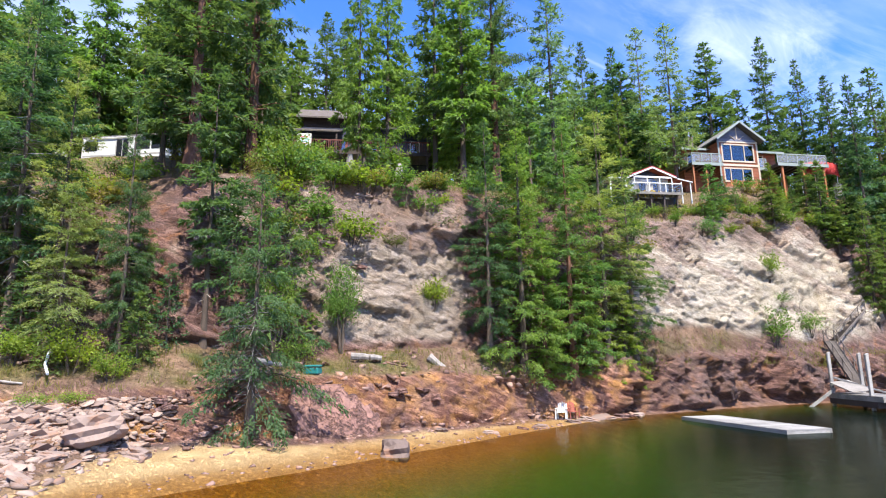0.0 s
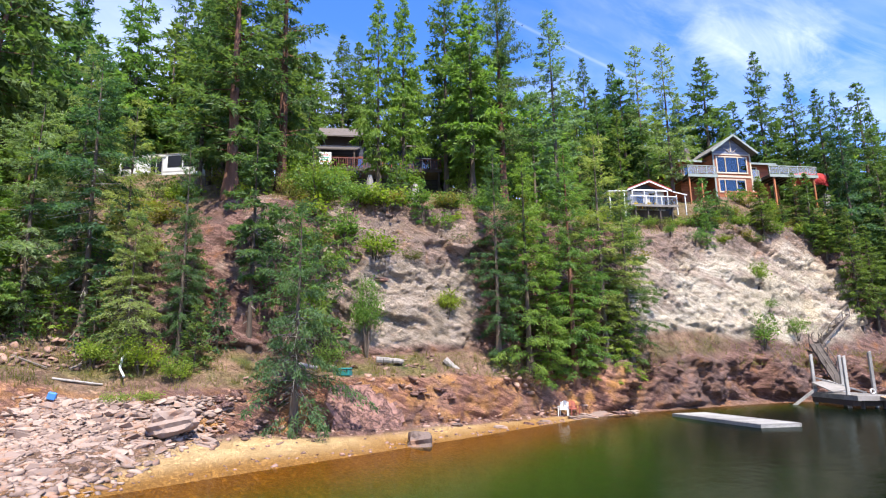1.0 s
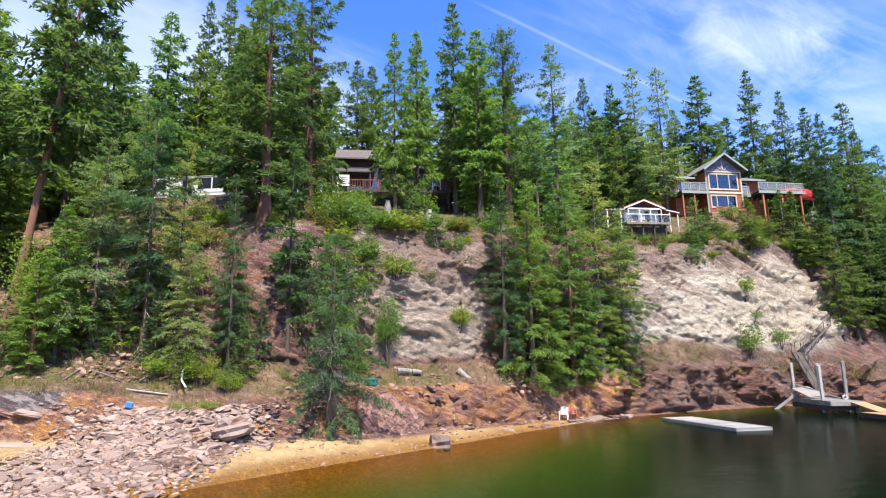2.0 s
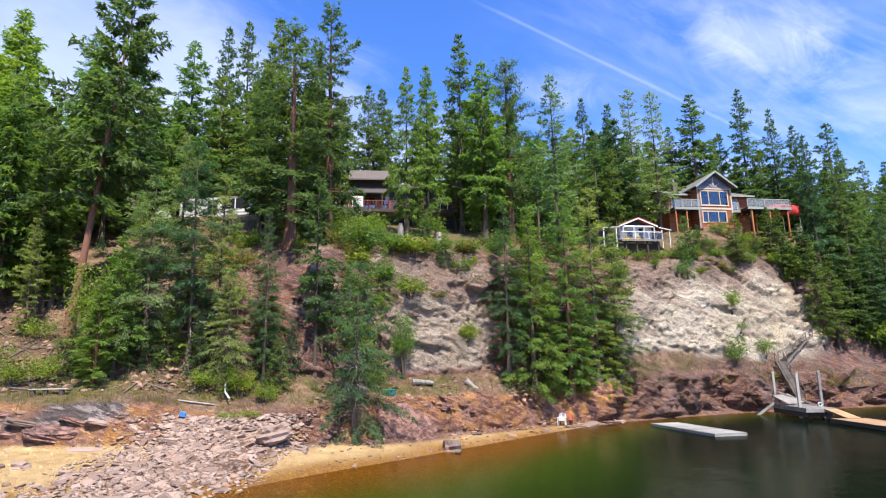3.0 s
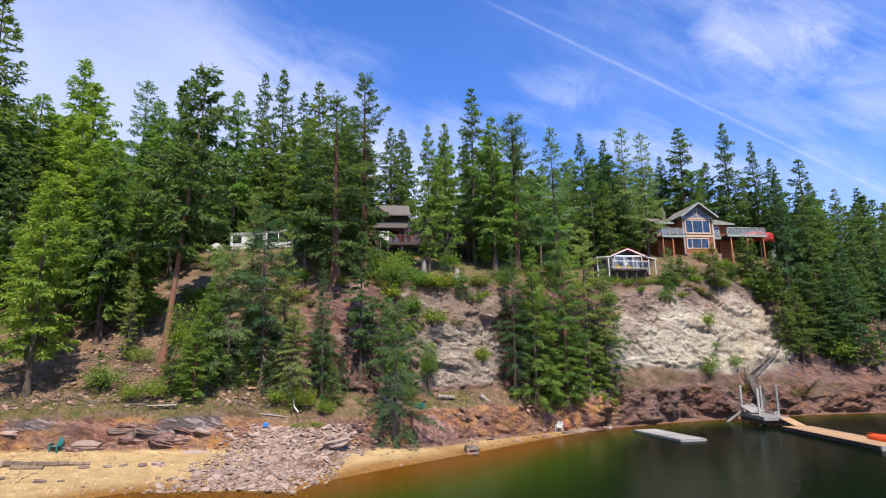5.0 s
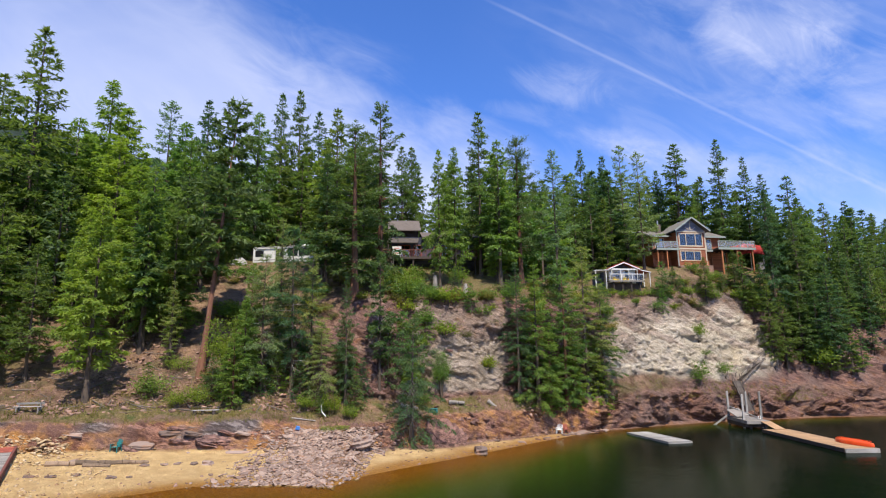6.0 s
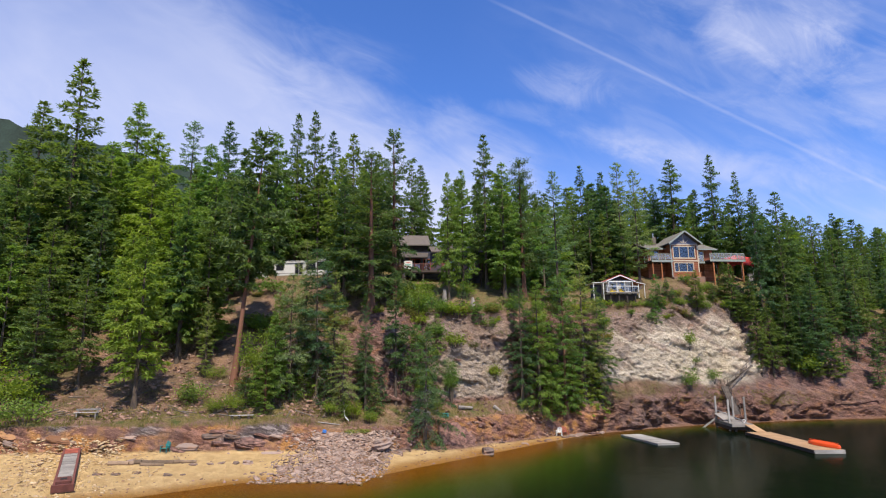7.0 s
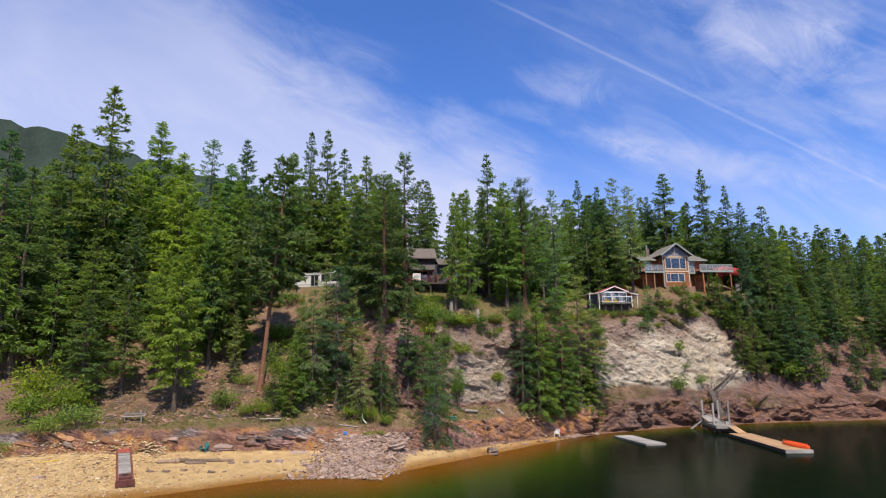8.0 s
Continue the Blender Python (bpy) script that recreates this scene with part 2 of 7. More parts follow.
def stone_look(w, dark=(0.19, 0.135, 0.112), light=(0.335, 0.250, 0.203)):
    at = w.n("ShaderNodeTexCoord").outputs["Object"]
    isle, one = w.n("ShaderNodeNewGeometry").outputs["Random Per Island"], w.n("ShaderNodeObjectInfo").outputs["Random"]
    pick = w.math("FRACT", w.math("ADD", isle, one))
    fine, mid = w.noise(9, 6, 0.65, at), w.noise(2.2, 5, 0.6, at)
    col = w.mix(w.ramp(pick, 0.1, 0.9), dark, light)
    col = w.mix(w.math("MULTIPLY", w.ramp(mid, 0.5, 0.68), 0.6), col, (0.30, 0.15, 0.08))
    col = w.mix(w.math("MULTIPLY", w.ramp(fine, 0.5, 0.75), 0.35), col, (0.15, 0.12, 0.11))
    p = w.n("ShaderNodeBsdfPrincipled", Roughness=0.85)
    w.put(p.inputs["Base Color"], col)
    p.inputs["Specular IOR Level"].default_value = 0.25
    w.put(p.inputs["Normal"], w.bump(w.math("ADD", fine, mid), 0.6, 0.05))
    return p.outputs[0]


RED_PEBBLE = material("red_brown_stone", lambda w: stone_look(w, (0.12, 0.07, 0.055), (0.33, 0.21, 0.165)))
TAN_STONE = material("tan_stone", lambda w: stone_look(w, (0.26, 0.17, 0.09), (0.52, 0.40, 0.25)))
GROUND, LAKE, STONE = material("ground", ground_look), material("lake_water", lake_look), material("stone", stone_look)
FIR = leafy("fir_needles", (0.056, 0.102, 0.046), (0.140, 0.213, 0.079))
CEDAR = leafy("cedar_sprays", (0.082, 0.156, 0.043), (0.230, 0.335, 0.083))
PINE = leafy("pine_needles", (0.056, 0.100, 0.048), (0.151, 0.218, 0.090))
LARCH = leafy("larch_needles", (0.112, 0.168, 0.079), (0.274, 0.347, 0.175))
BROAD = leafy("broad_leaves", (0.078, 0.146, 0.022), (0.252, 0.336, 0.063))
DRY = leafy("dry_needles", (0.12, 0.06, 0.02), (0.28, 0.13, 0.05))
GRASS = leafy("grass_blades", (0.06, 0.08, 0.02), (0.24, 0.225, 0.085))
BARK = plain("grey_brown_bark", (0.105, 0.078, 0.060), 0.9, grain=0.35, scale=3, relief=0.05, stretch=(6, 6, 0.8))
RED_BARK = plain("red_brown_bark", (0.155, 0.072, 0.046), 0.9, grain=0.35, scale=3, relief=0.06, stretch=(5, 5, 0.7))
DEAD = plain("bleached_wood", (0.29, 0.26, 0.23), 0.85, grain=0.3, scale=4, relief=0.02, stretch=(6, 6, 0.8))


# ---------------------------------------------------------------- building aids
def mesh_ob(name, data_or_bm, mat, parent=None, label="", smooth=False):
    if isinstance(data_or_bm, bmesh.types.BMesh):
        me = bpy.data.meshes.new(name)
        data_or_bm.to_mesh(me)
        data_or_bm.free()
    else:
        me = data_or_bm
    if mat and not me.materials:
        me.materials.append(mat)
    if smooth:
        me.shade_smooth()
    ob = new(name, me)
    ob.parent = parent
    if label:
        ob["label"] = label
    return ob


def part(name, bm, mat, parent, label="", smooth=False):
    return mesh_ob(name, bm, mat, parent, label, smooth)


def thing(name, m, label, category, group="", kind=""):
    ob = new(name)
    ob.empty_display_size = 0.2
    ob.matrix_world = m
    return tagged(ob, label, category, group, kind)


def box(bm, x0, x1, y0, y1, z0, z1, m=None, bevel=0.0):
    """A box between two corners, its edges eased by bevel, laid into bm."""
    made = bmesh.ops.create_cube(bm, size=1)["verts"]
    bmesh.ops.transform(bm, verts=made, matrix=Matrix.LocRotScale(((x0 + x1) / 2, (y0 + y1) / 2, (z0 + z1) / 2), None, (abs(x1 - x0), abs(y1 - y0), abs(z1 - z0))))
    if bevel:
        edges = list({e for v in made for e in v.link_edges})
        made = list({v for f in bmesh.ops.bevel(bm, geom=edges, offset=bevel, segments=1, affect="EDGES")["faces"] for v in f.verts} | {v for v in made if v.is_valid})
    if m is not None:
        bmesh.ops.transform(bm, verts=made, matrix=m)
    return bm


def boxes(*rows, bevel=0.0):
    bm = bmesh.new()
    for r in rows:
        box(bm, *r, bevel=bevel)
    return bm


def rod(bm, a, b, r0, r1=None, sides=6):
    """A tapered round bar from a to b."""
    a, b = Vector(a), Vector(b)
    d = b - a
    made = bmesh.ops.create_cone(bm, cap_ends=True, segments=sides, radius1=r0, radius2=r0 if r1 is None else r1, depth=d.length)["verts"]
    bmesh.ops.transform(bm, verts=made, matrix=Matrix.Translation((a + b) / 2) @ d.to_track_quat("Z", "Y").to_matrix().to_4x4())
    return bm


def beam(bm, a, b, wide, thick):
    """A square bar from a to b."""
    a, b = Vector(a), Vector(b)
    d = b - a
    made = bmesh.ops.create_cube(bm, size=1)["verts"]
    bmesh.ops.transform(bm, verts=made, matrix=Matrix.Translation((a + b) / 2) @ d.to_track_quat("Z", "Y").to_matrix().to_4x4() @ Matrix.Diagonal((wide, thick, d.length, 1)))
    return bm


def arrays(name, verts, faces, mat, attrs=None, smooth=False):
    """A mesh from numpy corners (n, 3) and faces (m, k)."""
    me = bpy.data.meshes.new(name)
    verts, faces = np.asarray(verts, np.float32), np.asarray(faces, np.int32)
    k = faces.shape[1]
    me.vertices.add(len(verts))
    me.vertices.foreach_set("co", verts.ravel())
    me.loops.add(faces.size)
    me.loops.foreach_set("vertex_index", faces.ravel())
    me.polygons.add(len(faces))
    me.polygons.foreach_set("loop_start", np.arange(0, faces.size, k, dtype=np.int32))
    me.update(calc_edges=True)
    for key, values in (attrs or {}).items():
        layer = me.attributes.new(key, "FLOAT", "POINT")
        layer.data.foreach_set("value", np.asarray(values, np.float32))
    me.materials.append(mat)
    if smooth:
        me.shade_smooth()
    return me


# smooth and cellular noise on whole arrays
def hashed(i, j, k, seed):
    v = np.sin(i * 127.1 + j * 311.7 + k * 74.7 + seed * 53.3) * 43758.5453
    return v - np.floor(v)


def value_noise(p, seed=0):
    b = np.floor(p)
    f = p - b
    f = f * f * (3 - 2 * f)
    out = 0
    for dx in (0, 1):
        for dy in (0, 1):
            for dz in (0, 1):
                wgt = np.where(dx, f[:, 0], 1 - f[:, 0]) * np.where(dy, f[:, 1], 1 - f[:, 1]) * np.where(dz, f[:, 2], 1 - f[:, 2])
                out = out + wgt * hashed(b[:, 0] + dx, b[:, 1] + dy, b[:, 2] + dz, seed)
    return out


def fbm(p, octaves=4, seed=0):
    out, amp = 0, 0.5
    for o in range(octaves):
        out = out + amp * (value_noise(p * 2 ** o, seed + o) - 0.5)
        amp *= 0.5
    return out


def cells(p, seed=0):
    """Per point: the cell's own random value, the distance to the next cell, and the height on the cell's own tilted face."""
    b = np.floor(p)
    best, second, own, lean = np.full(len(p), 9.0), np.full(len(p), 9.0), np.zeros(len(p)), np.zeros(len(p))
    for dx in (-1, 0, 1):
        for dy in (-1, 0, 1):
            for dz in (-1, 0, 1):
                c = b + (dx, dy, dz)
                q = c + np.stack([hashed(c[:, 0], c[:, 1], c[:, 2], seed + s) for s in (1, 2, 3)], 1)
                d = np.linalg.norm(q - p, axis=1)
                r = hashed(c[:, 0], c[:, 1], c[:, 2], seed + 4)
                g = np.stack([hashed(c[:, 0], c[:, 1], c[:, 2], seed + s) - 0.5 for s in (5, 6, 7)], 1)
                near = d < best
                second = np.where(near, best, np.minimum(second, d))
                own = np.where(near, r, own)
                lean = np.where(near, ((p - q) * g).sum(1), lean)
                best = np.where(near, d, best)
    return own, second - best, lean


# ---------------------------------------------------------------- the shore
# each station: x, the waterline's y, then y and z of beach foot, ledge, cliff foot, cliff middle, cliff top, plateau
STATIONS = [
    (-220,-90,(-70,2.5),(-66,4.5),(-55,7),(-40,11),(-25,16),(-5,22)),
    (-110,-38,(-20,2.5),(-17,4.5),(-8,7.5),(6,14),(20,21),(42,31)),
    (-80,-24,(-6,2.4),(-4,4.4),(4,6.5),(18,12.5),(32,20),(49,29.5)),
    (-60,-14,(5,2.3),(7,4.2),(14,5.6),(24,10),(36,16.5),(51,24.5)),
    (-48,-8,(10.5,2.2),(12,4.2),(18,5.2),(28,9.3),(38,15),(51,22)),
    (-39,-2.5,(14,2.0),(15.2,4.2),(20,5.2),(29,9),(38,15),(50,21.8)),
    (-30,3.8,(18.8,1.5),(20,3.6),(25,5.3),(30,8.2),(38,14.5),(48,21.7)),
    (-22,11.0,(20.5,1.1),(21.8,3.6),(25.5,5.2),(30,9.5),(38,16),(49,21.6)),
    (-16,11.9,(20,1.5),(24,2.8),(28.5,5.0),(30.5,10),(34.5,15),(46,20.5)),
    (-12.6,11.0,(22,1.2),(25,3),(29.5,5),(30.7,10),(34,14.8),(45,19.2)),
    (-11.4,14.0,(23.6,1.1),(26,3),(30.3,4.7),(31.6,10),(34.8,14.9),(44.3,18.9)),
    (-9,17.2,(26.5,.8),(27.8,3.1),(32,4.2),(33.5,10),(36.5,15),(43,18.3)),
    (-4.5,22.6,(29.5,.7),(30.4,3.3),(35,4.7),(35.7,10),(37.2,15),(41,17)),
    (-.5,27.6,(32.8,.6),(33.7,3.3),(36.6,4.8),(37.6,11),(39,15),(43,17.3)),
    (5,34.7,(38,.5),(39,2.8),(41,4.5),(42.3,10),(44,15),(49,17.8)),
    (10,40.8,(41.3,.4),(42.2,3.2),(43.6,5.2),(44.8,10.2),(46.8,15.2),(52,18.2)),
    (15,43.8,(44.2,.4),(44.7,3),(45.4,5.8),(46.4,10.6),(48.8,15.0),(56.5,18.2)),
    (20,47,(47.3,.4),(47.8,3.2),(48.8,6),(50.2,11),(52,15.6),(58,18.7)),
    (26,50,(50.3,.4),(50.8,3.5),(51.7,6),(53.2,12),(55.5,17),(60,20.5)),
    (32,52,(52.3,.4),(52.9,3),(54.2,5),(56.2,13),(59,18),(64.5,22.2)),
    (38,54,(54.4,.4),(55.2,2.6),(56.8,4.6),(59.6,13),(62,17.5),(67,21.6)),
    (45,55.8,(56.3,.4),(57.2,2.5),(58.8,4.2),(61.8,10.5),(64,16),(67.5,21.6)),
    (52,56.8,(57.3,.4),(58.3,2.6),(60,4.5),(64,10),(68,15),(74,19.5)),
    (60,58,(58.6,.4),(59.6,3),(62,5),(66,10),(70,14),(77,18)),
    (90,63,(63.6,.4),(64.6,3),(67,5),(72,10),(77,14),(86,18)),
    (150,82,(82.6,.4),(83.6,3),(87,5),(93,10),(99,14),(110,18)),
    (260,140,(140.6,.4),(141.6,3),(145,5),(152,10),(160,14),(175,18)),
]


WATER = 0.25


def knots(s):
    y8, z8 = s[-1]
    fall = 1 + 4 * min(1, max(0, (s[0] - 8) / 14))      # the bed drops faster under the cliffs
    return [(s[1] - 60, -12), (s[1] - 14, WATER - 3.2 * min(fall, 3)), (s[1] - 4, WATER - 0.7 * fall), (s[1], WATER), *s[2:], (y8 + 45, z8 + 14), (y8 + 160, z8 + 32), (y8 + 420, z8 + 48), (y8 + 4200, z8 + 60)]


STATION_X = np.array([s[0] for s in STATIONS], float)
KNOTS = np.array([knots(s) for s in STATIONS], float)


def profile(x):
    return (np.array([np.interp(x, STATION_X, KNOTS[:, i, 0]) for i in range(KNOTS.shape[1])]),
            np.array([np.interp(x, STATION_X, KNOTS[:, i, 1]) for i in range(KNOTS.shape[1])]))


def ground_at(x, y):
    ky, kz = profile(x)
    return float(np.interp(y, ky, kz))


def smooth(v, a, b):
    t = np.clip((v - a) / (b - a), 0, 1)
    return t * t * (3 - 2 * t)


def make_ground():
    xs = np.concatenate([[-3500, -900], np.arange(-220, -62, 3.0), np.arange(-62, -20, 0.3), np.arange(-20, 42, 0.155), np.arange(42, 64, 0.35), np.arange(64, 261, 3.0), [900, 3500]])
    steps = [4, 8, 14, 26, 28, 28, 46, 44, 28, 16, 8, 6, 4]
    ky, kz = profile(xs)
    cols_y, cols_z, band = [], [], []
    for i, n in enumerate(steps):
        for f in np.arange(n) / n:
            cols_y.append(ky[i] * (1 - f) + ky[i + 1] * f)
            cols_z.append(kz[i] * (1 - f) + kz[i + 1] * f)
            band.append(i + f)
    cols_y.append(ky[-1]); cols_z.append(kz[-1]); band.append(len(steps))
    Y, Z = np.array(cols_y), np.array(cols_z)
    X = np.broadcast_to(xs, Y.shape)
    B = np.broadcast_to(np.array(band)[:, None], Y.shape)
    rows, cols = Y.shape
    P = np.stack([X, Y, Z], -1)
    du = np.gradient(P, axis=1)
    dv = np.gradient(P, axis=0)
    N = np.cross(du, dv)
    N /= np.linalg.norm(N, axis=-1, keepdims=True) + 1e-9
    p, n, b = P.reshape(-1, 3), N.reshape(-1, 3), B.ravel()
    x, z = p[:, 0], p[:, 2]
    # where the sheet is rock, and how rough
    ragged = fbm(p * 0.22, 3, 5)
    east = smooth(x, 7, 11)
    top_edge = 1 - smooth(b, 8.3, 9.0)
    face = smooth(b, 4.0, 4.15) * top_edge * east + (1 - east) * (smooth(b, 4.0, 4.15) * (1 - smooth(b, 4.85, 5.05)) + smooth(b, 5.75, 6.05) * top_edge)
    left = 1 - smooth(x, -24, -17) * 0.75
    steep = np.clip(1.2 * (1 - np.abs(n[:, 2])) + 0.3 * smooth(x, 8, 12) + 0.4 * smooth(x, -17, -13) * (1 - smooth(x, 6, 9)) * smooth(b, 6.2, 6.8) * (1 - smooth(b, 8.3, 8.8)), 0.12, 1) * (1 - 0.45 * smooth(b, 7.3, 8.0) * (1 - smooth(x, 6, 10)))
    rough = np.clip(face, 0, 1) * steep * (0.35 + 0.65 * (1 - (1 - smooth(x, -24, -17)) * 0.35)) * (1 - 0.5 * (1 - smooth(b, 4.9, 5.1)) * smooth(x, -17, -13) * (1 - smooth(x, 6, 10)))
    warp = np.stack([fbm(p * 0.5, 3, 61), fbm(p * 0.5, 3, 62), fbm(p * 0.5, 3, 63)], 1) * 1.6
    q = p + warp
    dip = np.stack([q[:, 0] * 0.94 - 0.34 * q[:, 2], q[:, 1], 1.75 * (q[:, 2] * 0.94 + 0.34 * q[:, 0])], 1)
    own1, gap1, lean1 = cells(dip * 0.22, 11)
    own2, gap2, lean2 = cells(dip * 0.55, 23)
    own3, gap3, lean3 = cells(dip * 1.5, 37)
    beds = dip[:, 2] + 2.2 * own1 + 0.8 * own2          # layers, broken and shifted from block to block
    ledge = 0.42 * (np.mod(beds * 0.45, 1.0) - 0.5) + 0.24 * (np.mod(beds * 1.15 + 0.3, 1.0) - 0.5) + 0.12 * (np.mod(beds * 2.9, 1.0) - 0.5)
    east_face = smooth(x, 8, 12)
    scree = east_face * smooth(z + 0.8 * ragged, 3.6, 4.6) * (1 - smooth(z + 0.8 * ragged, 6.0, 7.0))
    blocks = east_face * (1 - smooth(z + 0.8 * ragged, 3.4, 4.6))
    rough = rough * (1 - 0.7 * scree)
    move = rough * (0.5 * (own1 - 0.5) + 1.2 * lean1 + 0.12 * (own2 - 0.5) + 0.5 * lean2 + 0.10 * (own3 - 0.5) + 0.40 * lean3 + 0.26 * ledge + 1.3 * fbm(p * 0.16, 3, 8) + (0.40 - 0.25 * blocks) * fbm(dip * (0.4, 0.4, 1.1), 5, 9) + 0.16 * fbm(dip * (1.4, 1.4, 4.0), 3, 10) + blocks * (1.3 * lean1 + 0.9 * (own1 - 0.5) + 0.7 * lean2 + 0.5 * (own2 - 0.5)))
    p2 = p + n * move[:, None]
    gentle = (1 - rough) * smooth(b, 3.15, 3.6)
    p2[:, 2] += gentle * (0.5 * fbm(p * 0.35, 3, 31) + 0.22 * fbm(p * 1.6, 3, 32)) * np.where(b < 4, 0.35, 1.0)
    # what covers it
    strand = smooth(b, 2.9, 3.0) * (1 - smooth(b, 4.0, 4.12))
    rubble = smooth(x, -18.5, -16.8) * (1 - smooth(x, -12.4, -11.2))
    sand = strand * (1 - 0.85 * rubble) * np.where(x < -12, 1, (1 - smooth(x, 5, 11)) * smooth(0.92 - (b - 3) + 0.9 * ragged, 0.0, 0.25))
    sand = sand * np.where(x < -31, smooth(ragged + 0.10 + 0.012 * (x + 44) * 3, -0.10, 0.05), 1)
    high_face = smooth(z + 3.0 * ragged, 5.2, 6.4)
    pale = smooth(x + 5 * ragged, 12.5, 15) * (1 - smooth(x + 6 * ragged, 37, 40)) * high_face * (1 - 0.8 * smooth(z + 7 * ragged + 0.05 * (x - 26) ** 2 * 0.3, 13.0, 16.5)) * (0.55 + 0.45 * smooth(fbm(dip * np.array([0.25, 0.25, 0.7]), 4, 83), -0.13, 0.02))
    pale2 = smooth(x + 4 * ragged, -9.0, -6.5) * (1 - smooth(x + 4 * ragged, -0.6, 1.4)) * smooth(z + 2 * ragged, 4.8, 5.6) * (1 - 0.55 * smooth(z + 5 * ragged, 9.5, 11)) * (1 - smooth(z + 4 * ragged, 13, 16))
    pale3 = smooth(x + 4 * ragged, -16, -13) * (1 - smooth(x, -9, -8)) * smooth(z + 3 * ragged, 6, 8) * 0.5 * smooth(fbm(p * 0.5, 3, 77), -0.02, 0.14)
    pale = np.clip(pale + 0.6 * pale2 + pale3, 0, 1) * (1 - smooth(b, 8.2, 8.5))
    red = (0.45 + 0.55 * smooth(fbm(p * 0.35, 3, 91), -0.12, 0.08)) * smooth(b, 3.9, 4.1) * (1 - smooth(b, 4.95, 5.2)) * (1 - smooth(x, 8, 16) * 0.8)
    turf = (1 - smooth(x, 5, 9)) * smooth(b, 4.95, 5.15) * (1 - smooth(b, 5.8, 6.0)) * smooth(fbm(p * 0.6, 3, 41) + np.where(x > 3, -0.3, 0.02), -0.06, 0.10)
    turf = np.clip(turf + smooth(b + 3 * ragged, 8.4, 9.2) * 0.85, 0, 1)
    soil = np.clip((1 - east) * smooth(b + 2.4 * ragged + 2.0 * fbm(p * 0.55, 3, 98), 7.4, 8.2) * 0.3 + (1 - 0.8 * smooth(x, 6, 10)) * smooth(b, 4.95, 5.1) * (1 - smooth(b, 5.9, 6.1)) + smooth(b + ragged, 7.9, 8.5) + (1 - smooth(x + 4 * ragged, -22, -16)) * smooth(b, 5.6, 6.0), 0, 1) * (0.55 + 0.45 * smooth(fbm(p * 0.7, 3, 44), -0.1, 0.1))
    soil = np.clip(soil + smooth(x, 11, 13) * (1 - smooth(x + 3 * ragged, 20, 24)) * smooth(z + ragged, 4.0, 4.8) * (1 - smooth(z + 2 * ragged, 6.0, 7.0)), 0, 1)
    cap = (1 - smooth(x, -19, -17)) * smooth(b + 0.9 * ragged, 4.45, 4.6) * (1 - smooth(b, 5.0, 5.15)) * smooth(fbm(p * 0.3, 3, 95), -0.08, 0.06)
    wet = (1 - smooth(z - WATER + 0.3 * ragged, 0.0, 0.34)) * (1 - 0.75 * smooth(x, 3, 9))
    # not a cover: how far the bed's colour is darkened for water depth
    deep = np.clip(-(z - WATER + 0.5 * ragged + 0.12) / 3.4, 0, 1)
    idx = np.arange(rows * cols).reshape(rows, cols)
    quads = np.stack([idx[:-1, :-1], idx[:-1, 1:], idx[1:, 1:], idx[1:, :-1]], -1).reshape(-1, 4)
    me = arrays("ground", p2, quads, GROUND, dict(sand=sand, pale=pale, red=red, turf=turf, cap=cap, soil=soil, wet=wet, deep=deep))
    ob = tagged(new("ground", me), "rocky lakeshore ground, sandy beach below a red and pale cliff", "ground", kind="structure")
    return ob


ground = make_ground()


# the lake: one level sheet, clear at the margin and turbid over deep water
def make_water():
    xs = np.concatenate([[-3500, -600], np.arange(-160, 161, 2.0), [600, 3500]])
    ys = np.concatenate([[-4200, -900, -300, -150], np.arange(-100, 75, 1.6), [110, 180, 400]])
    X, Y = np.meshgrid(xs, ys)
    bed = np.array([np.interp(ys, *profile(x)) for x in xs]).T
    idx = np.arange(X.size).reshape(X.shape)
    quads = np.stack([idx[:-1, :-1], idx[:-1, 1:], idx[1:, 1:], idx[1:, :-1]], -1).reshape(-1, 4)
    me = arrays("water", np.stack([X, Y, 0 * X + WATER], -1).reshape(-1, 3), quads, LAKE, dict(turbid=np.minimum(1, 1.12 * (1 - np.exp(np.minimum(0, bed.ravel() - WATER + 0.45) / 3.2)))))
    tagged(new("water", me), "dark green rippled lake water, amber in the shallows", "lake", kind="structure")


make_water()


# ---------------------------------------------------------------- trees
def trunk_mesh(name, h, r, mat, bend, rng, sides=8, levels=9):
    """A tapered, slightly bowed stem that flares at the foot; returns the mesh and its axis."""
    t = np.linspace(0, 1, levels)
    ax = np.stack([bend * h * np.sin(t * 2.2 + rng.uniform(0, 1)) * t, bend * h * 0.7 * np.sin(t * 1.7) * t, t * h], 1)
    ax[0, 2] = -0.6
    rad = r * (1 - 0.93 * t) * (1 + 0.55 * np.exp(-t * 26))
    a = np.arange(sides) * 2 * math.pi / sides
    rings = ax[:, None, :] + np.stack([np.cos(a), np.sin(a), 0 * a], 1)[None] * (rad[:, None, None] * rng.uniform(0.88, 1.12, (levels, sides, 1)))
    idx = np.arange(levels * sides).reshape(levels, sides)
    nxt = np.roll(idx, -1, 1)
    faces = np.stack([idx[:-1], nxt[:-1], nxt[1:], idx[1:]], -1).reshape(-1, 4)
    return arrays(name, rings.reshape(-1, 3), faces, mat, smooth=True), ax


def unit(v):
    return v / (np.linalg.norm(v, axis=-1, keepdims=True) + 1e-9)


